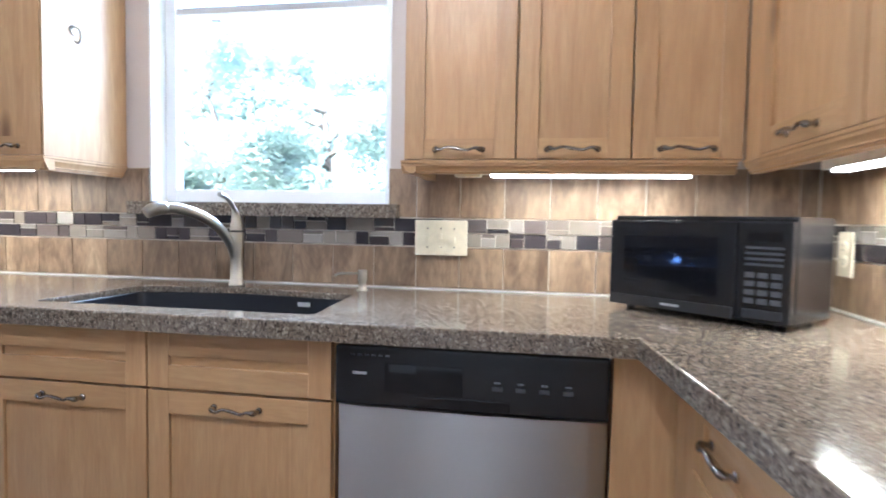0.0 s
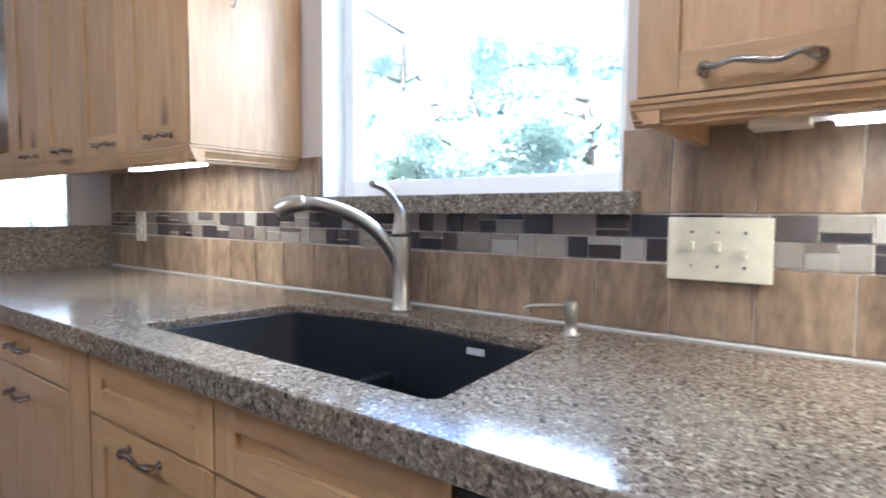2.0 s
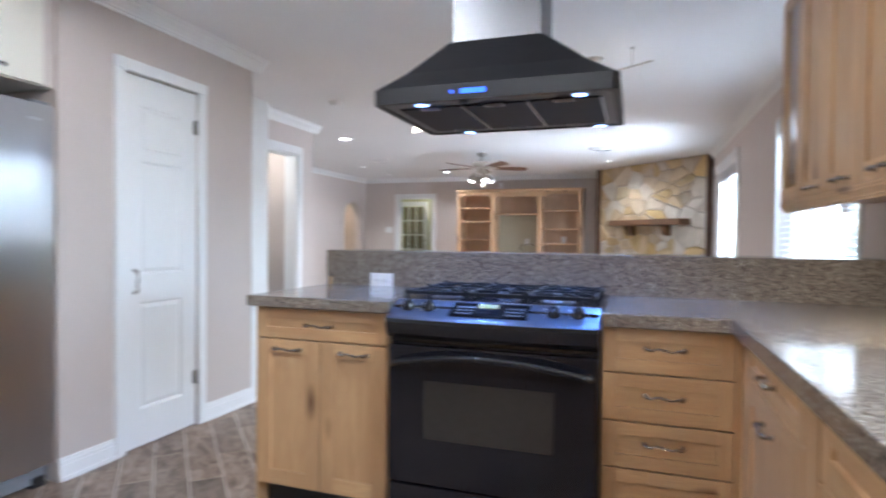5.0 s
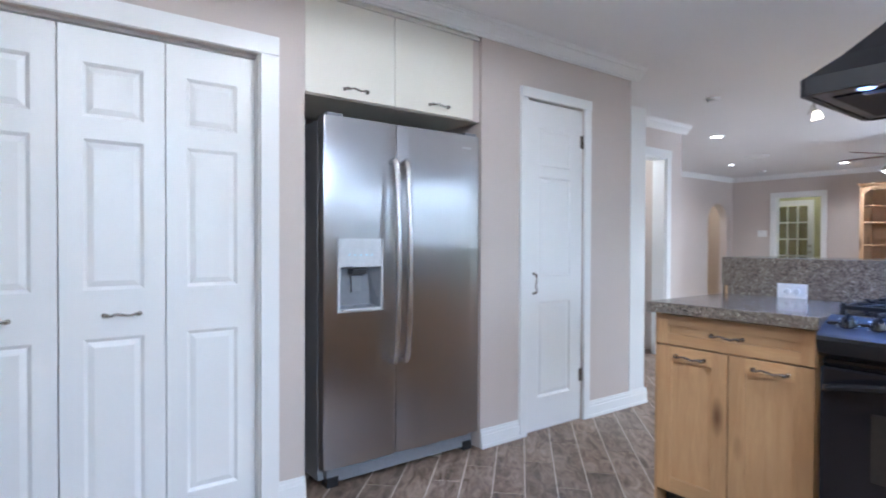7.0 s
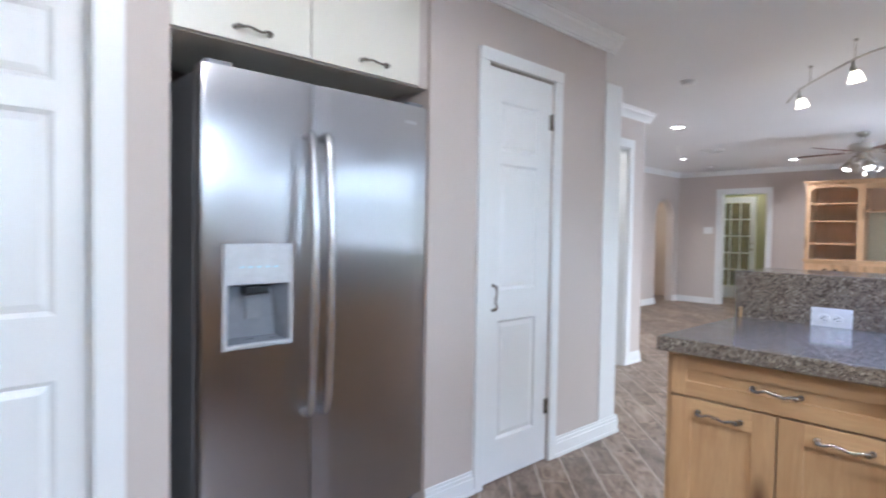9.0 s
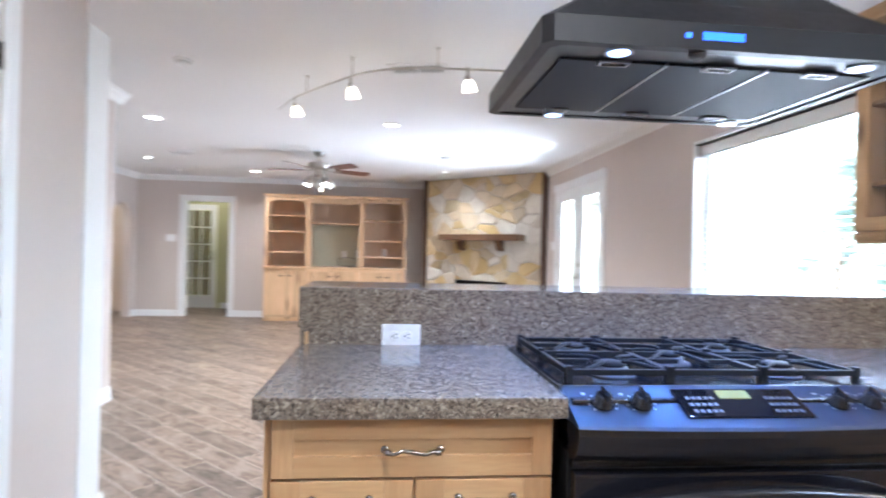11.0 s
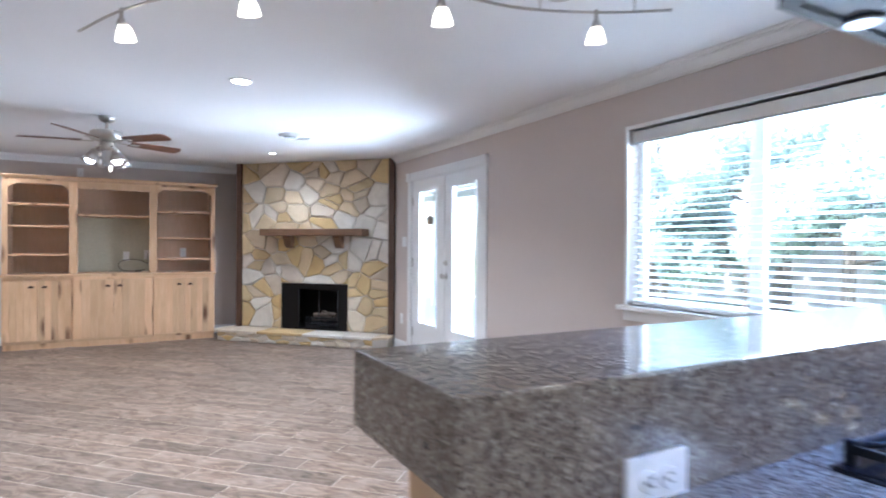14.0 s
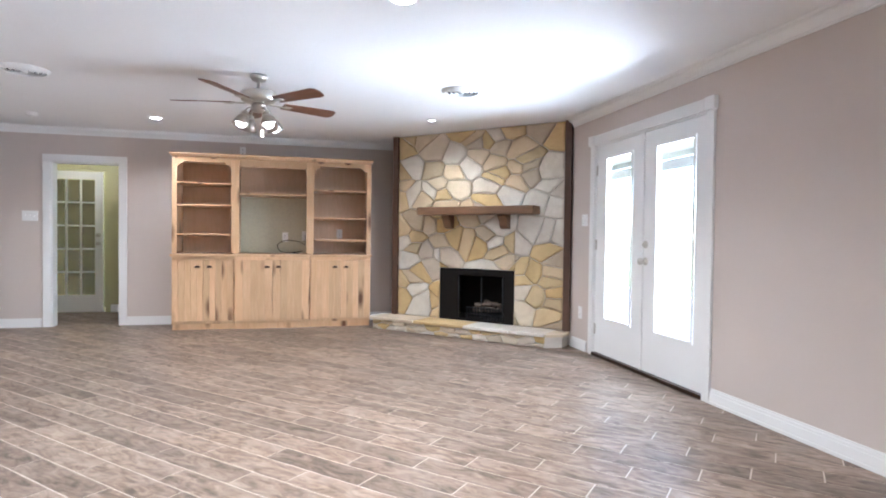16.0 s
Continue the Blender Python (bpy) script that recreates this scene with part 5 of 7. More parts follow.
# ---- fridge ----
t = thing("refrigerator", "stainless steel side-by-side refrigerator with door dispenser", "refrigerator", SOUTH(-0.70, -1.185, 0))
FW = 0.945
part("cabinet_body", boxes((0.0, FW, 0.03, 0.70, 0.03, 1.735), bev=0.006), GREY, t, "dark grey cabinet sides")
bm = bmesh.new()
for xa, xb, nm in ((0.002, 0.394, "freezer_door"), (0.4, FW - 0.002, "fridge_door")):
    bm = bmesh.new()
    spans = [(xa, xb, 0.1, 1.752)]
    if nm == "freezer_door":
        spans = [(xa, 0.079, 0.1, 1.752), (0.079, 0.301, 0.1, 0.843), (0.079, 0.301, 1.045, 1.752), (0.301, xb, 0.1, 1.752)]
    for sa, sb, za, zb in spans:
        k = 9
        ring0 = []
        for i in range(k):
            x = sa + (sb - sa) * i / (k - 1)
            ring0.append((x, -0.03 - 0.012 * max(0.0, math.sin(math.pi * min(1, max(0, (x - xa) / (xb - xa))))) ** 0.5))
        prism(bm, ring0 + [(sb, 0.026), (sa, 0.026)], za, zb)
    for f in bm.faces:
        f.smooth = False
    bmesh.ops.recalc_face_normals(bm, faces=bm.faces)
    d = part(nm, bm, STEEL, t, "brushed stainless door")
    hx = xb - 0.03 if nm == "freezer_door" else xa + 0.03
    sgn = 1
    pts = curve_pts([(hx, -0.04, 0.575), (hx, -0.085, 0.585), (hx, -0.105, 0.8), (hx, -0.112, 1.07), (hx, -0.105, 1.34), (hx, -0.085, 1.55), (hx, -0.04, 1.56)], 6)
    part("handle", tube(bmesh.new(), pts, 0.0135, 10, flat=1.25), STEEL_H, d, "bowed steel bar handle")
    if nm == "freezer_door":
        fr = part("dispenser_frame", boxes((0.067, 0.079, -0.047, -0.036, 0.83, 1.18), (0.301, 0.313, -0.047, -0.036, 0.83, 1.18), (0.079, 0.301, -0.047, -0.036, 1.17, 1.18), (0.079, 0.301, -0.05, -0.036, 0.83, 0.843), bev=0.002), LIGHTGREY, d)
        pn = part("touch_panel", boxes((0.079, 0.301, -0.046, -0.038, 1.045, 1.17), bev=0.001), LIGHTGREY, d)
        for i in range(5):
            part("indicator", boxes((0.125 + i * 0.03, 0.131 + i * 0.03, -0.0475, -0.0458, 1.10, 1.105)), DOTLED, pn)
        bm = bmesh.new()
        o = [bm.verts.new((x, -0.04, z)) for x, z in ((0.08, 0.844), (0.3, 0.844), (0.3, 1.044), (0.08, 1.044))]
        i_ = [bm.verts.new((x, 0.02, z)) for x, z in ((0.1, 0.858), (0.28, 0.858), (0.26, 1.035), (0.12, 1.035))]
        for k in range(4):
            bm.faces.new((o[k], o[(k + 1) % 4], i_[(k + 1) % 4], i_[k]))
        bm.faces.new(i_)
        bmesh.ops.recalc_face_normals(bm, faces=bm.faces)
        cv = part("recess", bm, RECESS, d)
        part("spout", boxes((0.15, 0.23, -0.035, 0.01, 1.01, 1.036), bev=0.004), BLACK_SAT, cv)
        part("paddle", boxes((0.165, 0.215, 0.004, 0.014, 0.92, 1.0), bev=0.004), GREY, cv)
        part("drip_tray", boxes((0.085, 0.295, -0.062, -0.044, 0.838, 0.848), bev=0.002), LIGHTGREY, cv)
    else:
        part("logo_plate", boxes((0.82, 0.88, -0.0405, -0.036, 1.675, 1.687)), LIGHTGREY, d)
part("hinge_cap", boxes((0.02, 0.1, -0.03, 0.05, 1.7525, 1.768), bev=0.004), GREY, t)
part("hinge_cap", boxes((FW - 0.1, FW - 0.02, -0.03, 0.05, 1.7525, 1.768), bev=0.004), GREY, t)
part("base_grille", boxes((0.03, FW - 0.03, -0.004, 0.03, 0.02, 0.092), (0.2, 0.4, -0.007, -0.004, 0.035, 0.075), bev=0.003), GREY, t)
for x in (0.06, FW - 0.06):
    part("wheel_foot", boxes((x - 0.03, x + 0.03, -0.012, 0.05, 0.0, 0.05), bev=0.006), BLACK_SAT, t)

# ---- microwave ----
t = thing("microwave", "black countertop microwave oven in the counter corner", "microwave", pose(0.70, 2.142, 0.915, 0, 0, -41))
MW, MD, MH = 0.468, 0.25, 0.262
part("case", boxes((0, MW, 0.014, MD, 0.012, MH), bev=0.006), BLACK, t)
dr = part("door", boxes((0.002, 0.345, -0.012, 0.013, 0.016, MH - 0.012), bev=0.004), BLACK, t)
part("window", boxes((0.045, 0.305, -0.0145, -0.0115, 0.06, 0.21), bev=0.001), BLACKGLASS, dr)
part("lower_trim", boxes((0.006, 0.341, -0.015, -0.0115, 0.018, 0.045), bev=0.001), BLACK_SAT, dr)
part("logo_plate", boxes((0.16, 0.21, -0.0165, -0.0148, 0.028, 0.034)), LIGHTGREY, dr)
pn = part("control_panel", boxes((0.349, MW - 0.002, -0.012, 0.013, 0.016, MH - 0.012), bev=0.004), BLACK, t)
part("clock", boxes((0.372, 0.445, -0.0145, -0.0118, 0.205, 0.228)), BLACKGLASS, pn)
for i in range(3):
    for k in range(4):
        part("key", boxes((0.367 + i * 0.029, 0.388 + i * 0.029, -0.0135, -0.0118, 0.06 + k * 0.02, 0.072 + k * 0.02), bev=0.0005), KEYGREY, pn)
for k in range(4):
    part("key", boxes((0.367, 0.448, -0.0135, -0.0118, 0.148 + k * 0.013, 0.1535 + k * 0.013)), KEYGREY, pn)
part("open_button", boxes((0.365, 0.45, -0.0145, -0.0118, 0.026, 0.046), bev=0.001), BLACK_SAT, pn)
for x in (0.04, MW - 0.04):
    for y in (0.04, MD - 0.04):
        part("foot", lathe(bmesh.new(), [(0.012, 0), (0.012, 0.013)], 10, Matrix.Translation((x, y, 0))), BLACK_SAT, t)


# ---- plates ----
def duplex(m, mat, label, horizontal=False):
    t = thing("wall_outlet", label, "outlet", m @ pose(0, 0, 0, 0, 90 if horizontal else 0, 0))
    part("plate", boxes((-0.037, 0.037, -0.007, 0, -0.062, 0.062), bev=0.003), mat, t)
    for z in (-0.02, 0.02):
        r = part("socket", lathe(bmesh.new(), [(0.0165, 0), (0.0165, 0.003), (0.015, 0.004)], 16, Matrix.Translation((0, -0.007, z)) @ pose(0, 0, 0, 90)), mat, t)
        part("slots", boxes((-0.007, -0.005, -0.0115, -0.0108, z - 0.002, z + 0.008), (0.005, 0.007, -0.0115, -0.0108, z - 0.002, z + 0.008), (-0.0025, 0.0025, -0.0115, -0.0108, z - 0.01, z - 0.005)), SLOT, r)
    return t


def switch(m, gangs, mat, label, w=None):
    w = w or 0.045 * gangs + 0.03
    t = thing("light_switch", label, "switch", m)
    part("plate", boxes((-w / 2, w / 2, -0.007, 0, -0.06, 0.06), bev=0.003), mat, t)
    for i in range(gangs):
        x = (i - (gangs - 1) / 2) * 0.046
        part("toggle", boxes((x - 0.005, x + 0.005, -0.018, -0.007, -0.004 if i < 2 else -0.016, 0.014 if i < 2 else 0.004), bev=0.002), mat, t)
        for z in (-0.032, 0.032):
            part("screw", lathe(bmesh.new(), [(0.003, 0), (0.003, 0.0012)], 8, Matrix.Translation((x, -0.007, z)) @ pose(0, 0, 0, 90)), PEWTER, t)
    return t


switch(pose(0.16, 2.386, 1.094), 3, IVORY, "ivory triple toggle switch plate on the tiles", 0.182)
duplex(pose(-2.095, 2.386, 1.097), IVORY, "ivory duplex outlet on the tiles")
duplex(FACE_W(1.332, 2.2, 1.08), IVORY, "ivory duplex outlet on the side wall tiles")
duplex(FACE_E(-2.4043, 0.164, 0.944), WPLASTIC, "white duplex outlet lying sideways on the bar face", True)
switch(pose(-8.14, YN - 0.001, 1.325), 2, WPLASTIC, "white double switch plate beside the garden doors")
switch(FACE_E(XF + 0.001, -3.52, 1.33), 3, WPLASTIC, "white switch plate beside the hall doorway")
duplex(pose(-8.21, YN - 0.001, 0.38), WPLASTIC, "white outlet low on the wall beside the garden doors")
t = thing("lamp_junction", "small white connector box under the wall cabinet", "junction box", pose(0.28, 2.2, 1.325))
part("box", boxes((-0.05, 0.03, 0, 0.06, -0.035, -0.001), bev=0.003), IVORY, t)

# ---- bookcase ----
BX = -10.105       # front
BY = (-1.868, -1.166, -0.288, 0.462)
t = thing("bookcase", "built-in pine wall unit with open shelves over panelled doors", "bookcase")
D0 = XF + 0.002
part("plinth", boxes((D0, BX - 0.03, BY[0] + 0.01, BY[3] - 0.01, 0, 0.07)), PINE, t)
for i in range(3):
    a, b = BY[i], BY[i + 1]
    fx = BX + (0.03 if i == 1 else 0)
    cb = part("base_unit", boxes((D0, fx, a + 0.002, b - 0.002, 0.07, 0.868)), PINE, t)
    part("base_trim", boxes((fx, fx + 0.012, a + 0.004, b - 0.004, 0.0705, 0.1), bev=0.002), PINE, cb)
    part("toe_board", boxes((BX - 0.03, fx - 0.012, a + 0.01, b - 0.01, 0, 0.069)), PINE, cb)
    mid = (a + b) / 2
    for s, (p, q) in enumerate(((a + 0.012, mid - 0.002), (mid + 0.002, b - 0.012))):
        d = part("door", boxes((fx, fx + 0.016, p, q, 0.105, 0.83)), PINE, cb)
        nb = 5
        for k in range(nb):
            w = (q - p) / nb
            part("board", boxes((fx + 0.016, fx + 0.022, p + k * w + 0.0028, p + (k + 1) * w - 0.0028, 0.107, 0.828), bev=0.0012), PINE, d)
        hy = q - 0.065 if s == 0 else p + 0.065
        part("cup_pull", lathe(bmesh.new(), [(0.024, -0.012), (0.023, 0.0), (0.018, 0.009), (0.006, 0.014)], 12, Matrix.Translation((fx + 0.023, hy, 0.75)) @ Matrix.Diagonal((0.75, 1.25, 1, 1))), BRONZE, d, "dark bronze cup pull")
part("counter", boxes((D0, BX + 0.045, BY[0] - 0.012, BY[3] + 0.012, 0.869, 0.903), bev=0.004), PINE, t)
UXF = BX - 0.06
for y in (BY[0], BY[1] - 0.014, BY[2] - 0.014, BY[3] - 0.028):
    part("upright", boxes((D0, UXF, y, y + 0.028, 0.904, 2.055)), PINE, t)
for y0, y1 in ((BY[0] - 0.006, BY[0] + 0.05), (BY[1] - 0.045, BY[1] + 0.045), (BY[2] - 0.045, BY[2] + 0.045), (BY[3] - 0.05, BY[3] + 0.006)):
    part("stile", boxes((UXF + 0.0005, UXF + 0.02, y0, y1, 0.904, 2.03), bev=0.002), PINE, t)
part("top_board", boxes((D0, UXF, BY[0] + 0.028, BY[3] - 0.028, 2.03, 2.054)), PINE, t)
part("cornice", boxes((D0, UXF + 0.03, BY[0] - 0.01, BY[3] + 0.01, 2.056, 2.075), (D0, UXF + 0.055, BY[0] - 0.03, BY[3] + 0.03, 2.075, 2.098), bev=0.004), PINE, t)
part("back_board", boxes((D0, D0 + 0.012, BY[0] + 0.03, BY[1] - 0.016, 0.905, 2.029)), PINE_IN, t)
part("back_board", boxes((D0, D0 + 0.012, BY[2] + 0.016, BY[3] - 0.03, 0.905, 2.029)), PINE_IN, t)
part("back_board", boxes((D0, D0 + 0.012, BY[1] + 0.016, BY[2] - 0.016, 1.64, 2.029)), PINE_IN, t)
part("wall_panel", boxes((D0, D0 + 0.006, BY[1] + 0.016, BY[2] - 0.016, 0.905, 1.618)), plain("sage_panel", (0.5, 0.48, 0.36), 0.6), t, "pale sage painted back wall")
for z in (1.76, 1.496, 1.145):
    part("shelf", boxes((D0 + 0.013, UXF - 0.002, BY[0] + 0.029, BY[1] - 0.015, z - 0.02, z), bev=0.002), PINE, t)
for z in (1.712, 1.365, 1.085):
    part("shelf", boxes((D0 + 0.013, UXF - 0.002, BY[2] + 0.015, BY[3] - 0.029, z - 0.02, z), bev=0.002), PINE, t)
part("shelf", boxes((D0 + 0.013, UXF + 0.02, BY[1] + 0.046, BY[2] - 0.046, 1.618, 1.642), bev=0.002), PINE, t)
part("face_rail", boxes((UXF + 0.0005, UXF + 0.02, BY[1] + 0.046, BY[2] - 0.046, 1.955, 2.03), bev=0.002), PINE, t)
for y0, y1 in ((BY[0] + 0.051, BY[1] - 0.046), (BY[2] + 0.046, BY[3] - 0.051)):
    c = 0.06
    poly = [(y0, 2.03), (y0, 1.94), (y0 + 0.02, 1.94), (y0 + 0.03, 1.965), (y0 + c, 1.975), (y0 + c + 0.02, 1.995), (y1 - c - 0.02, 1.995), (y1 - c, 1.975), (y1 - 0.03, 1.965), (y1 - 0.02, 1.94), (y1, 1.94), (y1, 2.03)]
    bm = prism(bmesh.new(), poly, 0, 0.018, Matrix(((0, 0, 1, UXF + 0.0005), (1, 0, 0, 0), (0, 1, 0, 0), (0, 0, 0, 1))))
    bmesh.ops.recalc_face_normals(bm, faces=bm.faces)
    part("valance", bm, PINE, t)
bm = bmesh.new()
loop = [(-10.38 + 0.1 * math.cos(a * 0.7), -0.52 + 0.17 * math.cos(a), 0.99 + 0.085 * math.sin(a) + 0.01 * math.sin(3 * a)) for a in [i * 0.3 for i in range(22)]]
tube(bm, curve_pts([(D0 + 0.02, -0.34, 1.14), (-10.5, -0.345, 1.02)] + loop[1::3] + [(-10.4, -0.5, 0.91), (-10.42, -0.42, 0.908)], 5), 0.005, 6)
solid("coax_cable", bm, BLACK_SAT, "loop of black cable on the bookcase counter", "cable")
duplex(FACE_E(D0 + 0.0065, -0.35, 1.13), WPLASTIC, "white outlet with a cable in the bookcase")
duplex(FACE_E(D0 + 0.0065, -0.6, 1.11), WPLASTIC, "white outlet in the back of the bookcase")
duplex(FACE_E(D0 + 0.0125, 0.1, 1.16), WPLASTIC, "white outlet in the bookcase shelf")
duplex(FACE_E(XF + 0.001, -1.13, 2.2), WPLASTIC, "white outlet above the bookcase")

# ---- corner fireplace: local x along the face, -y into the room ----
FPM = pose(-9.255, 1.585, 0, 0, 0, 45)
fp = thing("fireplace", "corner fireplace of irregular golden rubble stone", "fireplace", FPM)
FH = CZ - 0.002
OB = (-0.47, 0.505, 0.15, 0.765)     # opening
part("core", boxes((-1.125, OB[0], 0.0, 0.3, 0, FH), (OB[1], 1.125, 0.0, 0.25, 0, FH), (OB[0], OB[1], 0.0, 0.3, OB[3], FH), (OB[0], OB[1], 0.0, 0.3, 0, OB[2])), MORTAR, fp)
part("side_strip", boxes((-1.165, -1.092, -0.05, 0.02, 0.13, FH), bev=0.003), TRIMBROWN, fp, "dark brown wood strip")
part("side_strip", boxes((1.088, 1.16, -0.05, 0.02, 0.15, FH), bev=0.003), TRIMBROWN, fp, "dark brown wood strip")
part("surround", boxes((OB[0], OB[0] + 0.25, -0.012, 0.01, OB[2], OB[3]), (OB[1] - 0.12, OB[1], -0.012, 0.01, OB[2], OB[3]), (OB[0] + 0.25, OB[1] - 0.12, -0.012, 0.01, OB[3] - 0.075, OB[3]), bev=0.002), SOOT, fp, "black metal fire surround")
part("firebox", boxes((OB[0], OB[0] + 0.02, 0.012, 0.5, OB[2], OB[3]), (OB[1] - 0.02, OB[1], 0.012, 0.5, OB[2], OB[3]), (OB[0], OB[1], 0.5, 0.52, OB[2], OB[3]), (OB[0] + 0.02, OB[1] - 0.02, 0.012, 0.5, OB[3] - 0.02, OB[3]), (OB[0] + 0.02, OB[1] - 0.02, 0.012, 0.5, OB[2], OB[2] + 0.02)), SOOT, fp)
bm = bmesh.new()
for x in (-0.2, 0.1, 0.37):
    tube(bm, [(x, -0.02, OB[2] + 0.03), (x, -0.02, OB[3] - 0.09)], 0.006, 6)
part("screen_rod", bm, BLACK_SAT, fp)
gr = thing("fire_grate", "black iron fire grate with charred logs", "fire grate", FPM @ Matrix.Translation((0.08, 0.15, OB[2] + 0.02)))
part("basket", boxes((-0.22, 0.22, -0.1, -0.085, 0.04, 0.055), (-0.22, 0.22, -0.1, -0.085, 0.12, 0.135), (-0.22, 0.22, -0.1, 0.12, 0.035, 0.045)), IRON, gr)
for i in range(12):
    part("bar", boxes((-0.215 + i * 0.0385, -0.203 + i * 0.0385, -0.102, -0.09, 0.0, 0.15), bev=0.002), IRON, gr)
for (p, q, r) in (((-0.17, 0.0, 0.1), (0.17, 0.03, 0.12), 0.035), ((-0.14, -0.03, 0.16), (0.13, 0.05, 0.175), 0.03), ((-0.05, 0.06, 0.2), (0.2, -0.02, 0.17), 0.026)):
    pp = [Vector(p).lerp(Vector(q), i / 7) + Vector((0, 0.006 * math.sin(i * 2), 0.008 * math.sin(i * 3))) for i in range(8)]
    part("log", tube(bmesh.new(), pp, [r * (0.85 + 0.15 * math.sin(i * 1.9)) for i in range(8)], 9), BARK, gr)
t = thing("mantel", "dark timber mantel shelf on two brackets", "mantel shelf", FPM)
bm = bmesh.new()
box(bm, -0.66, 0.815, -0.25, -0.03, 1.395, 1.487, bev=0.014)
part("shelf", bm, MANTEL, t)
for x in (-0.37, 0.36):
    bm = prism(bmesh.new(), [(-0.03, 1.394), (-0.16, 1.394), (-0.165, 1.37), (-0.13, 1.33), (-0.11, 1.27), (-0.07, 1.24), (-0.03, 1.235)], x, x + 0.1, Matrix(((0, 0, 1, 0), (1, 0, 0, 0), (0, 1, 0, 0), (0, 0, 0, 1))))
    bmesh.ops.recalc_face_normals(bm, faces=bm.faces)
    part("bracket", bm, MANTEL, t)


def clip_poly(poly, px, py, nx, ny):
    out = []
    for i in range(len(poly)):
        a, b = poly[i], poly[(i + 1) % len(poly)]
        da, db = (a[0] - px) * nx + (a[1] - py) * ny, (b[0] - px) * nx + (b[1] - py) * ny
        if da <= 0:
            out.append(a)
        if (da < 0 < db) or (db < 0 < da):
            s = da / (da - db)
            out.append((a[0] + s * (b[0] - a[0]), a[1] + s * (b[1] - a[1])))
    return out


def rubble(x0, x1, z0, z1, n, rng, gap=0.006, hole=None, stretch=1.35):
    """Irregular stone outlines filling a rectangle, less a hole."""
    seeds = []
    tries = 0
    while len(seeds) < n and tries < 20000:
        tries += 1
        p = (rng.uniform(x0, x1), rng.uniform(z0, z1))
        dmin = rng.choice((0.06, 0.09, 0.16, 0.3, 0.4)) * (1 - tries / 24000)
        if all(((p[0] - q[0]) / stretch) ** 2 + (p[1] - q[1]) ** 2 > dmin * dmin for q in seeds):
            seeds.append(p)
    cells = []
    for i, s in enumerate(seeds):
        poly = [(x0, z0), (x1, z0), (x1, z1), (x0, z1)]
        for k, q in enumerate(seeds):
            if k == i or abs(q[0] - s[0]) > 1.2 or abs(q[1] - s[1]) > 1.2:
                continue
            nx, ny = (q[0] - s[0]) / stretch ** 2, q[1] - s[1]
            L = math.hypot(nx, ny)
            nx, ny = nx / L, ny / L
            mx, my = (s[0] + q[0]) / 2 - nx * gap / 2, (s[1] + q[1]) / 2 - ny * gap / 2
            poly = clip_poly(poly, mx, my, nx, ny)
            if len(poly) < 3:
                break
        if len(poly) >= 3:
            cells.append(poly)
    out = []
    for poly in cells:
        if hole:
            h0, h1, g0, g1 = hole
            cx, cy = sum(p[0] for p in poly) / len(poly), sum(p[1] for p in poly) / len(poly)
            pieces = [clip_poly(poly, h0, 0, 1, 0), clip_poly(poly, h1, 0, -1, 0), clip_poly(clip_poly(clip_poly(poly, 0, g1, 0, -1), h0, 0, -1, 0), h1, 0, 1, 0), clip_poly(clip_poly(clip_poly(poly, 0, g0, 0, 1), h0, 0, -1, 0), h1, 0, 1, 0)]
            hit = cx > h0 - 0.3 and cx < h1 + 0.3 and cy < g1 + 0.3
            if hit:
                out += [p for p in pieces if len(p) >= 3]
            else:
                out.append(poly)
        else:
            out.append(poly)
    keep = []
    for p in out:
        ar = abs(sum(p[i][0] * p[(i + 1) % len(p)][1] - p[(i + 1) % len(p)][0] * p[i][1] for i in range(len(p)))) / 2
        if ar > 0.0009:
            keep.append(p)
    return keep


def stone_mesh(poly, depth, rng, m):
    """One hewn stone: bulging front, chipped outline."""
    cx, cy = sum(p[0] for p in poly) / len(poly), sum(p[1] for p in poly) / len(poly)
    pts = []
    for i, p in enumerate(poly):
        q = poly[(i + 1) % len(poly)]
        L = math.hypot(q[0] - p[0], q[1] - p[1])
        pts.append((p[0] + (cx - p[0]) * 0.02, p[1] + (cy - p[1]) * 0.02))
        for k in range(1, 1 + int(L > 0.12) + int(L > 0.25)):
            f = k / (1 + int(L > 0.12) + int(L > 0.25))
            j = rng.uniform(-0.006, 0.002)
            x, y = p[0] + f * (q[0] - p[0]), p[1] + f * (q[1] - p[1])
            d = math.hypot(cx - x, cy - y) or 1
            pts.append((x - (cx - x) / d * j, y - (cy - y) / d * j))
    bm = bmesh.new()
    rings = []
    for sh, y in ((0.0, 0.0), (0.0, -depth * 0.6), (0.012, -depth * 0.92), (0.032, -depth)):
        r = []
        for x, z in pts:
            d = math.hypot(cx - x, cy - z) or 1
            s = min(0.6, sh / d)
            r.append(bm.verts.new(m @ Vector((x + (cx - x) * s, y + (rng.uniform(-0.003, 0.003) if sh else 0), z + (cy - z) * s))))
        rings.append(r)
    for a, b in zip(rings, rings[1:]):
        for i in range(len(a)):
            bm.faces.new((a[i], a[(i + 1) % len(a)], b[(i + 1) % len(a)], b[i])).smooth = True
    bm.faces.new(rings[-1])
    bmesh.ops.recalc_face_normals(bm, faces=bm.faces)
    return bm


rng = random.Random(5)
for poly in rubble(-1.088, 1.086, 0.155, FH - 0.004, 104, rng, hole=(OB[0] - 0.004, OB[1] + 0.004, 0, OB[3] + 0.004)):
    part("stone", stone_mesh(poly, rng.uniform(0.018, 0.034), rng, Matrix()), STONE, fp)
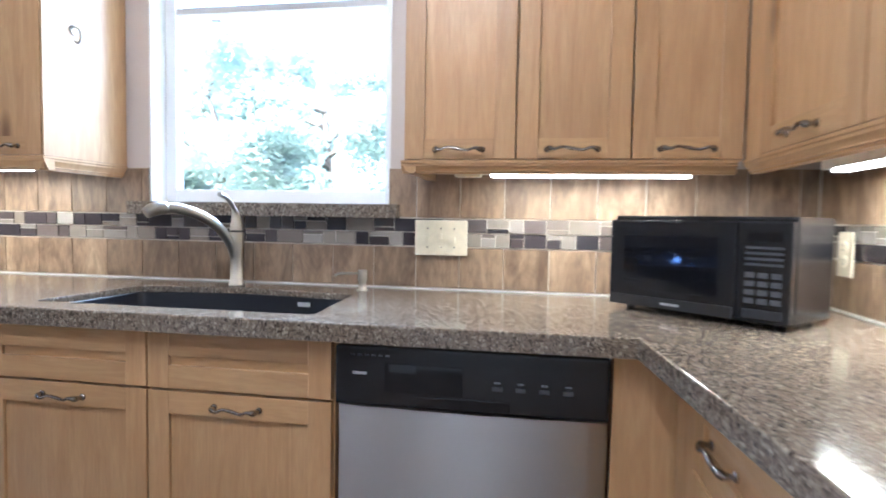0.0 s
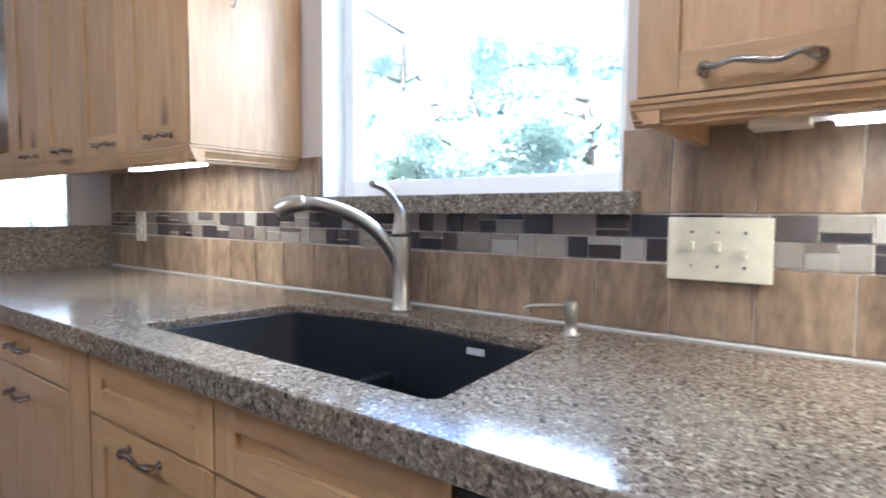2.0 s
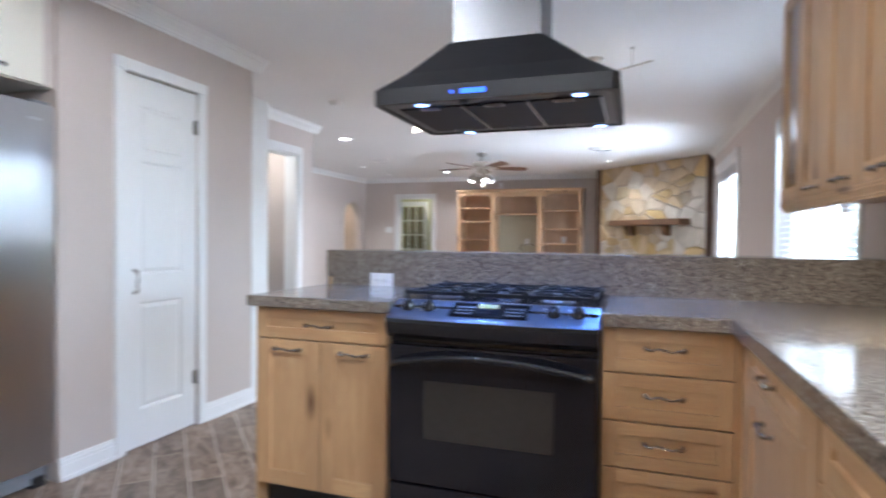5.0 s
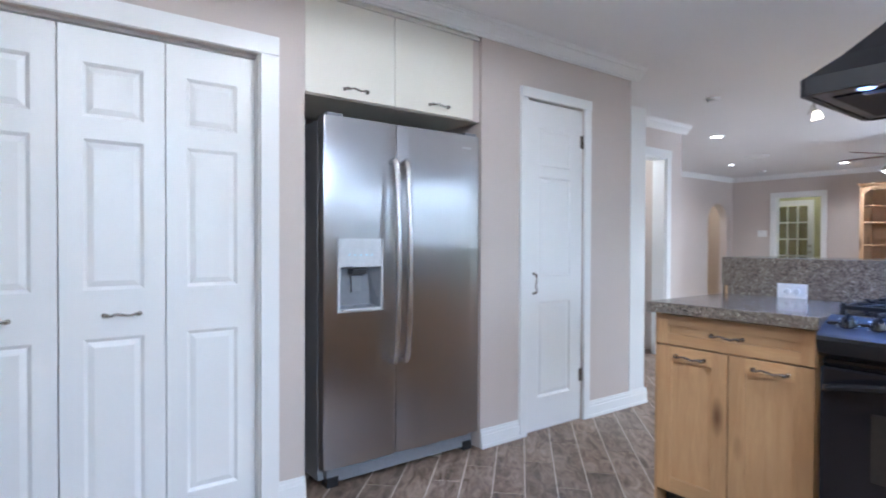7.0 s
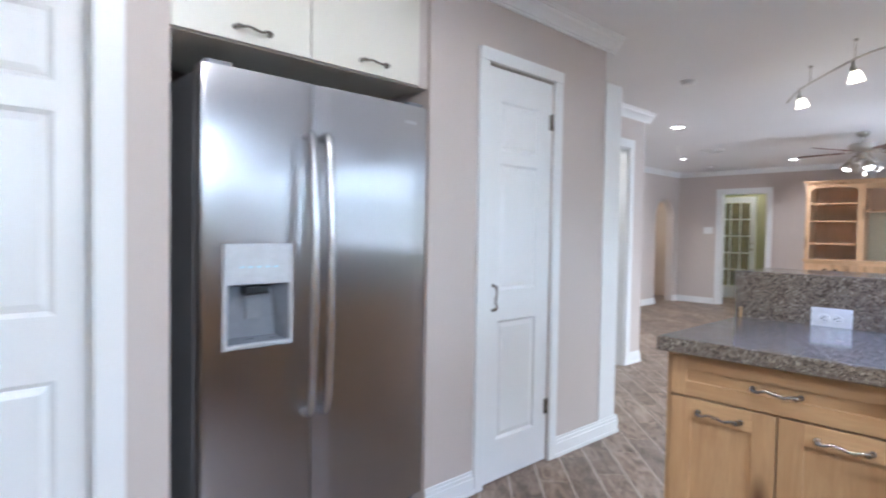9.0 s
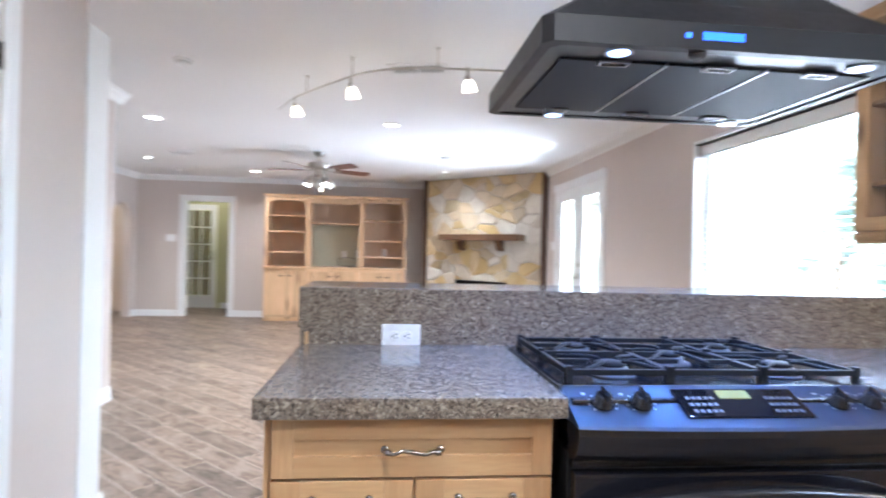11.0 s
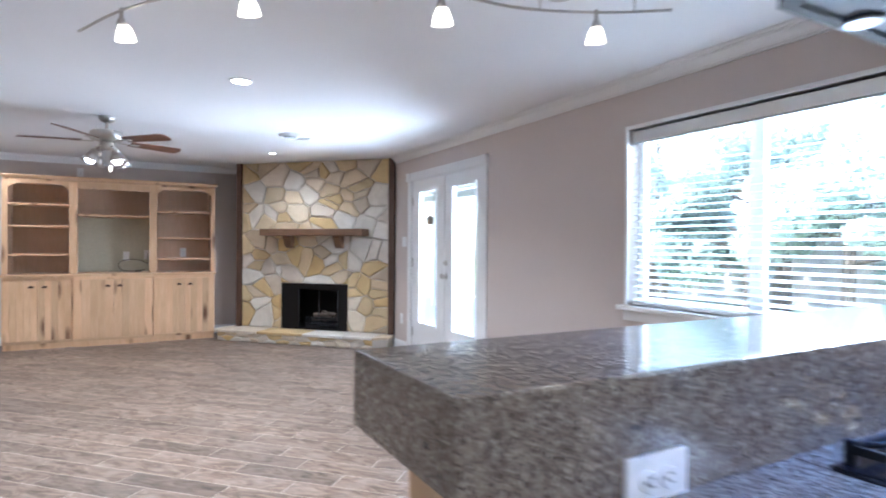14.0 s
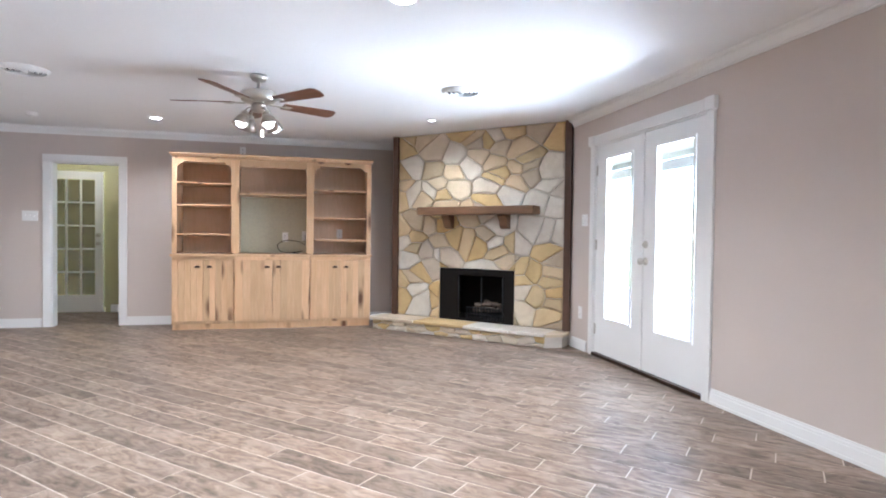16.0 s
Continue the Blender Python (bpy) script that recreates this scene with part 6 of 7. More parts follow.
# hearth
he = thing("hearth", "low raised hearth of pale golden stone", "hearth", FPM)
part("core", prism(bmesh.new(), [(-1.24, -0.33), (1.0, -0.33), (1.14, -0.2), (1.14, 0.0), (-1.30, 0.0), (-1.30, -0.2)], 0, 0.118), MORTAR, he)
for poly in rubble(-1.23, 1.0, 0.004, 0.112, 26, rng, stretch=2.6, gap=0.009):
    part("stone", stone_mesh(poly, 0.025, rng, Matrix.Translation((0, -0.33, 0))), STONE, he)
for a, b in ((-1.235, -0.62), (-0.612, 0.05), (0.058, 0.6), (0.608, 1.0)):
    bm = boxes((a, b, -0.375 + rng.uniform(-0.008, 0.008), -0.001, 0.119, 0.152), bev=0.006)
    part("slab", bm, STONE, he, "pale stone hearth slab")
part("slab", prism(bmesh.new(), [(1.006, -0.372), (1.03, -0.372), (1.17, -0.235), (1.17, -0.052), (1.006, -0.052)], 0.119, 0.15), STONE, he, "pale stone hearth slab")
part("slab", prism(bmesh.new(), [(-1.241, -0.372), (-1.27, -0.36), (-1.31, -0.25), (-1.31, -0.052), (-1.241, -0.052)], 0.119, 0.15), STONE, he, "pale stone hearth slab")

# ---- ceiling lights ----
def can_light(x, y, r, energy, wide=150, label="recessed ceiling light with white trim, switched on"):
    t = thing("recessed_light", label, "ceiling light", pose(x, y, CZ), group="recessed ceiling lights")
    part("trim_ring", lathe(bmesh.new(), [(r, -0.006), (r, -0.0005), (r * 0.74, -0.0005), (r * 0.76, -0.006)], 24, cap=False), WPLASTIC, t)
    part("diffuser", lathe(bmesh.new(), [(r * 0.73, -0.004), (r * 0.73, -0.001)], 24), LAMPWHITE, t, "glowing lamp")
    L = bpy.data.lights.new("can_lamp", "SPOT")
    L.energy, L.color, L.spot_size, L.spot_blend, L.shadow_soft_size = energy, (1.0, 0.95, 0.88), radians(wide), 0.8 if wide < 170 else 0.2, 0.06
    lo = new("can_lamp", L)
    lo.matrix_world = look((x, y, CZ - 0.012), (x, y, 0))


CAN = 11.5
# kitchen pair: unseen fixtures, added to brighten cabinet fronts and counters
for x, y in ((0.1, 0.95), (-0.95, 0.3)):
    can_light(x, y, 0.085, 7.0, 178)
for x, y, r in ((-5.9, 0.14, 0.085), (-6.05, -2.06, 0.085), (-9.65, -1.93, 0.08), (-8.9, 0.97, 0.045), (-8.6, -3.12, 0.05)):
    can_light(x, y, r, CAN * (2.3 if y > 0 else 1.1) if x > -7 else CAN * 0.6)


def vent(x, y, r=0.17):
    t = thing("ceiling_vent", "round white ceiling air vent with ring louvres", "vent", pose(x, y, CZ), group="round ceiling vents")
    part("flange", lathe(bmesh.new(), [(r, -0.004), (r, -0.0005), (r * 0.84, -0.0005), (r * 0.82, -0.02), (r * 0.88, -0.022)], 28, cap=False), WPLASTIC, t)
    for k, s in enumerate((0.72, 0.52, 0.32)):
        part("louvre", lathe(bmesh.new(), [(r * s, -0.026), (r * (s + 0.08), -0.008), (r * (s + 0.06), -0.006), (r * (s - 0.02), -0.024)], 28, cap=False), WPLASTIC, t)
    part("hub", lathe(bmesh.new(), [(r * 0.14, -0.03), (r * 0.16, -0.008), (r * 0.05, -0.006)], 20), WPLASTIC, t)
    part("duct", lathe(bmesh.new(), [(r * 0.82, -0.003), (r * 0.82, -0.0006)], 28), SLOT, t)


vent(-7.62, 0.94)
vent(-7.95, -2.46)
t = thing("air_register", "rectangular white ceiling air register", "vent", pose(-4.2, 0.29, CZ, 0, 0, 77))
part("frame", boxes((-0.19, 0.19, -0.095, -0.075, -0.008, -0.0005), (-0.19, 0.19, 0.075, 0.095, -0.008, -0.0005), (-0.19, -0.165, -0.075, 0.075, -0.008, -0.0005), (0.165, 0.19, -0.075, 0.075, -0.008, -0.0005), (-0.012, 0.012, -0.075, 0.075, -0.008, -0.0005)), WPLASTIC, t)
part("duct", boxes((-0.165, 0.165, -0.075, 0.075, -0.002, -0.0006)), SLOT, t)
for i in range(11):
    for s in (-1, 1):
        part("slat", boxes((s * 0.09 - 0.07 + i * 0.0137, s * 0.09 - 0.064 + i * 0.0137, -0.074, 0.074, -0.009, -0.003)), WPLASTIC, t)
for x, y in ((-4.3, -1.2), (-9.75, -3.15)):
    t = thing("smoke_detector", "white round smoke detector on the ceiling", "smoke detector", pose(x, y, CZ), group="smoke detectors")
    part("base", lathe(bmesh.new(), [(0.06, -0.0005), (0.06, -0.012), (0.055, -0.014)], 24), WPLASTIC, t)
    part("cover", lathe(bmesh.new(), [(0.05, -0.0145), (0.048, -0.03), (0.035, -0.036), (0.01, -0.037)], 24), WPLASTIC, t)

# ---- ceiling fan ----
FX, FY = -7.62, -0.715
SHADEMETAL = metal("lamp_shade_metal", (0.42, 0.38, 0.33), 0.34)
DROP = 0.045
t = thing("ceiling_fan", "brushed nickel ceiling fan with dark wood blades and lit shades", "ceiling fan", pose(FX, FY, CZ))
part("canopy", lathe(bmesh.new(), [(0.065, -0.0005), (0.065, -0.02), (0.05, -0.045), (0.02, -0.055)], 24), NICKEL, t)
part("downrod", lathe(bmesh.new(), [(0.013, -0.05), (0.013, -0.085 - DROP)], 12), NICKEL, t)
part("motor_housing", lathe(bmesh.new(), [(0.05, -0.075), (0.12, -0.085), (0.135, -0.1), (0.135, -0.15), (0.12, -0.165), (0.06, -0.175)], 32, Matrix.Translation((0, 0, -DROP))), NICKEL, t)
part("switch_cup", lathe(bmesh.new(), [(0.045, -0.175), (0.055, -0.19), (0.055, -0.225), (0.035, -0.245), (0.015, -0.25)], 24, Matrix.Translation((0, 0, -DROP))), NICKEL, t)
for i in range(5):
    a = 44 + i * 72
    m = pose(0, 0, -0.172 - DROP, 0, 0, a) 
    iron = part("blade_iron", boxes((0.1, 0.22, -0.014, 0.014, -0.006, 0.0), (0.2, 0.27, -0.035, 0.035, -0.006, -0.001), bev=0.002), NICKEL, t, m=m)
    bl = prism(bmesh.new(), [(0.2, -0.05), (0.62, -0.068), (0.655, -0.05), (0.665, 0.0), (0.655, 0.05), (0.62, 0.068), (0.2, 0.05)], 0.001, 0.008)
    part("blade", bl, BLADE, t, "dark reddish wood blade", m=m @ pose(0, 0, 0, -13, 0, 0))
for i in range(4):
    a = 35 + i * 90
    m = pose(0, 0, -0.225 - DROP, 0, 0, a)
    arm = part("lamp_arm", tube(bmesh.new(), curve_pts([(0.03, 0, 0), (0.075, 0, 0.005), (0.1, 0, -0.012), (0.108, 0, -0.03)], 5), 0.008, 8), NICKEL, t, m=m)
    m2 = m @ Matrix.Translation((0.108, 0, -0.03)) @ pose(0, 0, 0, 0, -22, 0)
    part("lamp_holder", lathe(bmesh.new(), [(0.02, 0.0), (0.03, -0.02), (0.028, -0.03)], 16), NICKEL, t, m=m2)
    part("shade", lathe(bmesh.new(), [(0.03, -0.031), (0.046, -0.06), (0.068, -0.125), (0.066, -0.1255), (0.044, -0.062), (0.027, -0.033)], 20, cap=False), SHADEMETAL, t, m=m2)
    part("bulb", lathe(bmesh.new(), [(0.012, -0.045), (0.036, -0.08), (0.042, -0.105), (0.03, -0.128), (0.004, -0.135)], 14), LAMPWHITE, t, "glowing bulb", m=m2)
L = bpy.data.lights.new("fan_lamp", "SPOT")
L.energy, L.color, L.shadow_soft_size, L.spot_size, L.spot_blend = 4.0, (1.0, 0.92, 0.8), 0.1, radians(165), 0.5
lo = new("fan_lamp", L)
lo.matrix_world = look((FX, FY, CZ - 0.5), (FX, FY, 0))
bm = bmesh.new()
tube(bm, [(0.03, 0.03, -0.24 - DROP), (0.03, 0.03, -0.39 - DROP)], 0.0015, 5)
part("pull_chain", bm, NICKEL, t)
# knob is given the shades' glow although it is no lamp
part("chain_knob", lathe(bmesh.new(), [(0.006, -0.39), (0.011, -0.4), (0.011, -0.435), (0.005, -0.44)], 12, Matrix.Translation((0.03, 0.03, -DROP))), SHADEGLOW, t)

# ---- track light ----
t = thing("track_light", "curved nickel monorail track light with small frosted shades", "track light")
ZT = 2.27
rail = curve_pts([(-4.99, -0.729, ZT), (-4.6, -0.537, ZT), (-4.2, -0.248, ZT), (-3.94, -0.013, ZT), (-3.82, 0.255, ZT), (-3.79, 0.608, ZT), (-3.76, 0.929, ZT), (-3.62, 1.26, ZT), (-3.47, 1.48, ZT)], 8)
part("rail", tube(bmesh.new(), rail, 0.006, 8), NICKEL, t)
part("canopy", lathe(bmesh.new(), [(0.075, -0.0005), (0.075, -0.025), (0.06, -0.04), (0.015, -0.045)], 24, pose(-3.74, 1.11, CZ)), NICKEL, t)
for x, y in ((-4.49, -0.451), (-4.06, -0.119), (-3.81, 0.383), (-3.74, 1), (-3.56, 1.36)):
    part("support", lathe(bmesh.new(), [(0.012, -0.0005), (0.012, -0.01), (0.004, -0.012), (0.004, ZT - CZ)], 8, pose(x, y, CZ)), NICKEL, t)
for x, y in ((-4.62, -0.548), (-4.07, -0.13), (-3.79, 0.555), (-3.64, 1.22)):
    h = part("spot_head", lathe(bmesh.new(), [(0.008, 0.01), (0.008, -0.03), (0.016, -0.045), (0.02, -0.06), (0.016, -0.065)], 14), NICKEL, t, m=pose(x, y, ZT))
    part("shade", lathe(bmesh.new(), [(0.02, -0.06), (0.032, -0.085), (0.042, -0.125), (0.036, -0.127)], 18, pose(0, 0, 0, 8, 10)), SHADEGLOW, h, "glowing frosted glass shade")
    L = bpy.data.lights.new("track_lamp", "SPOT")
    L.energy, L.color, L.spot_size, L.spot_blend, L.shadow_soft_size = 2.5, (1.0, 0.9, 0.76), radians(120), 0.7, 0.03
    lo = new("track_lamp", L)
    lo.matrix_world = look((x, y, ZT - 0.14), (x + 0.1, y, 0))

# unseen lamps added to brighten the hall and rooms behind the doorways
for x, y, e in ((-11.3, -3.2, 0.6), (-12.3, -3.4, 0.4), (-10.0, -4.75, 2.0), (-4.3, -2.6, 1.5)):
    t = thing("hall_fill_light", "round white glass ceiling light added out of view to light the hall", "ceiling light", pose(x, y, CZ), group="hall ceiling lights")
    part("base", lathe(bmesh.new(), [(0.1, -0.0005), (0.1, -0.02), (0.09, -0.022)], 20), NICKEL, t)
    part("globe", lathe(bmesh.new(), [(0.088, -0.0225), (0.095, -0.05), (0.07, -0.085), (0.01, -0.1)], 20), SHADEGLOW, t)
    L = bpy.data.lights.new("hall_fill_lamp", "POINT")
    L.energy, L.color, L.shadow_soft_size = e, (1.0, 0.93, 0.82), 0.08
    new("hall_fill_lamp", L).location = (x, y, CZ - 0.2)

# ---- outdoors ----
structure("ground", boxes((-300, 300, -300, 300, -0.35, -0.16)), GRASS, "lawn around the house", "ground")
structure("pavement", boxes((-18.0, 3.0, YN + TH, 7.8, -0.16, -0.1)), CONCRETE, "pale concrete patio behind the house", "patio")
structure("foundation", boxes((-12.8, XE + TH, -5.4, YN + TH, -0.16, -0.12)), CONCRETE, "concrete foundation slab", "foundation")
structure("roof", boxes((-13.2, 2.0, -6.0, 3.15, CZ + 0.12, CZ + 0.3)), EAVE, "house roof with projecting eave", "roof")
t = thing("porch", "painted wooden porch roof on posts behind the garden doors", "porch")
part("roof_deck", boxes((-16.2, -8.3, 3.16, 5.7, 2.62, 2.7)), EAVE, t)
part("beam", boxes((-16.2, -8.3, 5.45, 5.6, 2.3, 2.45), bev=0.01), BEAM, t, "dark grey painted beam")
part("fascia", boxes((-16.2, -8.3, 5.705, 5.735, 2.52, 2.72)), EAVE, t)
for x in (-16.05, -13.3, -8.45):
    part("rafter", boxes((x - 0.05, x + 0.05, 3.17, 5.68, 2.452, 2.618)), EAVE, t)
    part("post", boxes((x - 0.06, x + 0.06, 5.47, 5.59, -0.1, 2.3), bev=0.01), EAVE, t)
t = thing("porch_lantern", "small dark metal lantern on a porch post", "lantern", pose(-13.3, 5.4, 1.75))
part("bracket", boxes((-0.02, 0.02, 0.0, 0.07, 0.14, 0.18)), BRONZE, t)
part("lantern_body", lathe(bmesh.new(), [(0.03, 0.0), (0.075, 0.03), (0.09, 0.17), (0.04, 0.22), (0.01, 0.25)], 6), BRONZE, t)
fen = thing("fence", "weathered pale board fence at the back of the garden", "fence")
part("rail", boxes((-20, 10, 13.06, 13.1, 0.3, 0.4)), FENCE, fen)
part("rail", boxes((-20, 10, 13.06, 13.1, 1.5, 1.6)), FENCE, fen)
fb = mesh_of("board", boxes((0, 0.138, 0, 0.02, -0.16, 1.85)), FENCE)
for i in range(214):
    o = new("board", fb)
    o.parent = fen
    o.matrix_basis = pose(-20 + i * 0.14, 13.03, random.Random(i).uniform(-0.02, 0.02))


def tree(x, y, h, spread, leaves, seed, low, label):
    """Tapered trunk, limbs and a crown of many small leaves in uneven clumps."""
    rg = random.Random(seed)
    t = thing("tree", label, "tree", pose(x, y, -0.16))
    bm = bmesh.new()
    tp = [Vector((0, 0, 0)), Vector((rg.uniform(-0.1, 0.1), 0.05, h * 0.3)), Vector((rg.uniform(-0.25, 0.25), 0.1, h * 0.6)), Vector((rg.uniform(-0.3, 0.3), 0, h * 0.9))]
    c = curve_pts(tp, 5)
    tube(bm, c, [0.16 * h / 5 * (1 - 0.8 * i / len(c)) for i in range(len(c))], 9)
    trunk = part("trunk", bm, BARK, t)
    clumps = []
    for i in range(11):
        a = rg.uniform(0, 6.28)
        s = c[min(len(c) - 1, int(len(c) * rg.uniform(0.3, 0.95)))]
        e = s + Vector((math.cos(a) * spread * rg.uniform(0.5, 1), math.sin(a) * spread * rg.uniform(0.5, 1), rg.uniform(-0.1, 0.35) * h * 0.4))
        e.z = max(low, e.z)
        bm = bmesh.new()
        tube(bm, curve_pts([s, s.lerp(e, 0.5) + Vector((0, 0, 0.15)), e], 4), [0.045 * (1 - 0.09 * k) for k in range(9)], 6)
        part("limb", bm, BARK, t)
        for f in (0.55, 0.8, 1.0):
            clumps.append((s.lerp(e, f), rg.uniform(0.28, 0.6) * spread * 0.45))
    vs, fs = [], []
    for k in range(leaves):
        p, r = rg.choice(clumps)
        d = Vector((rg.gauss(0, 1), rg.gauss(0, 1), rg.gauss(0, 0.8)))
        q = p + d.normalized() * r * rg.uniform(0.2, 1.0) ** 0.6
        L = rg.uniform(0.07, 0.15)
        m = Euler((rg.uniform(-0.9, 0.9), rg.uniform(-0.9, 0.9), rg.uniform(0, 6.28))).to_matrix()
        b = len(vs)
        for u, v in ((-0.5, 0), (0, -0.24), (0.5, 0), (0, 0.24)):
            vs.append(q + m @ Vector((u * L, v * L, 0.03 * abs(u))))
        fs.append((b, b + 1, b + 2, b + 3))
    me = bpy.data.meshes.new("crown")
    me.from_pydata(vs, [], fs)
    me.materials.append(LEAF)
    o = new("crown", me)
    o.parent = t
    o["kind"] = "stuff"
    return t


tree(-9.4, 13.6, 7.2, 2.7, 15000, 3, 2.4, "leafy green garden tree behind the kitchen")
tree(2.6, 11.0, 5.6, 2.6, 13000, 8, 0.7, "leafy green garden tree near the fence")
tree(-6.4, 11.0, 5.8, 3.0, 17000, 11, 0.8, "leafy green garden tree behind the patio")
tree(-12.2, 11.4, 5.4, 2.4, 9000, 21, 0.6, "leafy green garden tree by the fence")
tree(-9.2, 12.0, 6.4, 3.0, 17000, 27, 0.9, "tall leafy green tree in front of the fence")
for k, (x, y, s) in enumerate(((-0.9, 9.4, 1.9), (-2.9, 9.4, 2.0), (1.1, 9.6, 1.8), (-4.9, 9.2, 2.0), (-6.9, 10.0, 1.9), (-8.9, 10.4, 1.9), (-10.9, 10.2, 1.9), (-13.2, 11.0, 1.8))):
    tree(x, y, 3.9, s, 17000, 40 + k, 0.35, "tall leafy green garden shrub")

# ---- wall tiles ----
structure("tile_bed_north", boxes((-2.404, KW[0], 2.3965, YN - 0.0005, 0.9155, 1.335), (KW[1], 1.3455, 2.3965, YN - 0.0005, 0.9155, 1.335), (KW[0], KW[1], 2.3965, YN - 0.0005, 0.9155, 1.164)), GROUT, "pale grout of the backsplash", "backsplash")
structure("tile_bed_east", boxes((1.3465, XE - 0.0005, -0.46, 2.396, 0.9155, 1.335)), GROUT, "pale grout of the side backsplash", "backsplash")
structure("caulk_line", boxes((-2.404, 1.338, 2.3875, 2.3905, 0.9155, 0.919), (1.3365, 1.3395, -0.46, 2.3875, 0.9155, 0.919)), WPLASTIC, "white caulk line along the counter", "caulk")
bs = thing("backsplash", "brown slate-look wall tiles with a glass mosaic band", "backsplash", kind="structure")
TW = 0.152
low_me = mesh_of("tile", boxes((0.0015, TW - 0.0015, -0.0065, 0.004, 0, 0.138), bev=0.0015), BACKTILE)
up_me = mesh_of("tile", boxes((0.0015, TW - 0.0015, -0.0065, 0.004, 0, 0.168), bev=0.0015), BACKTILE)


def put_tile(me, m, name="tile"):
    o = new(name, me)
    o.parent = bs
    o.matrix_basis = m
    return o


n_low = 24
for i in range(n_low):
    x = -2.362 + i * TW
    put_tile(low_me, pose(x, 2.3985, 0.922))
    if not (x + TW > KW[0] + 0.01 and x < KW[1] - 0.01):
        put_tile(up_me, pose(x, 2.3985, 1.163))
put_tile(mesh_of("tile", boxes((0.0015, 0.038, -0.0065, 0.004, 0, 0.138), bev=0.0015), BACKTILE), pose(-2.402, 2.3985, 0.922))
put_tile(mesh_of("tile", boxes((0.0015, 0.038, -0.0065, 0.004, 0, 0.168), bev=0.0015), BACKTILE), pose(-2.402, 2.3985, 1.163))
xe = -2.362 + n_low * TW
if xe < 1.33:
    put_tile(mesh_of("tile", boxes((0.0015, 1.3385 - xe, -0.0065, 0.004, 0, 0.138), bev=0.0015), BACKTILE), pose(xe, 2.3985, 0.922))
    put_tile(mesh_of("tile", boxes((0.0015, 1.3385 - xe, -0.0065, 0.004, 0, 0.168), bev=0.0015), BACKTILE), pose(xe, 2.3985, 1.163))
# cut pieces beside the window
for i in range(n_low):
    x = -2.362 + i * TW
    if x < KW[0] < x + TW and KW[0] - x > 0.02:
        put_tile(mesh_of("tile", boxes((0.0015, KW[0] - x, -0.0065, 0.004, 0, 0.168), bev=0.0015), BACKTILE), pose(x, 2.3985, 1.163))
    if x < KW[1] < x + TW:
        put_tile(mesh_of("tile", boxes((0.0, x + TW - KW[1] - 0.0015, -0.0065, 0.004, 0.0, 0.168), bev=0.0015), BACKTILE), pose(KW[1], 2.3985, 1.163))
for i in range(18):
    y = 2.385 - i * TW
    put_tile(low_me, FACE_W(1.3475, y, 0.922))
    put_tile(up_me, FACE_W(1.3475, y, 1.163))
mo = thing("mosaic_band", "band of brown, grey and cream glass mosaic pieces", "mosaic", kind="structure")
rg = random.Random(17)
cache = {}


def mosaic_piece(w, h, m):
    k = (round(w, 3), round(h, 3))
    if k not in cache:
        cache[k] = mesh_of("mosaic_tile", boxes((0.0015, w - 0.0015, -0.006, 0.003, 0.0013, h - 0.0013), bev=0.0012), MOSAIC)
    o = new("mosaic_tile", cache[k])
    o.parent = mo
    o.matrix_basis = m


def mosaic_run(length, place):
    for row in range(2):
        x = 0.0
        z = 1.0635 + row * 0.0485
        while x < length - 0.01:
            w = min(rg.choice((0.048, 0.048, 0.075, 0.075, 0.1, 0.1)), length - x)
            if length - x - w < 0.02:
                w = length - x
            if rg.random() < 0.42:
                s = rg.choice((0.016, 0.032))
                mosaic_piece(w, s, place(x, z))
                mosaic_piece(w, 0.048 - s, place(x, z + s))
            else:
                mosaic_piece(w, 0.048, place(x, z))
            x += w


mosaic_run(3.735, lambda x, z: pose(-2.402 + x, 2.3985, z))
mosaic_run(1.5, lambda x, z: FACE_W(1.3475, 2.385 - x, z))

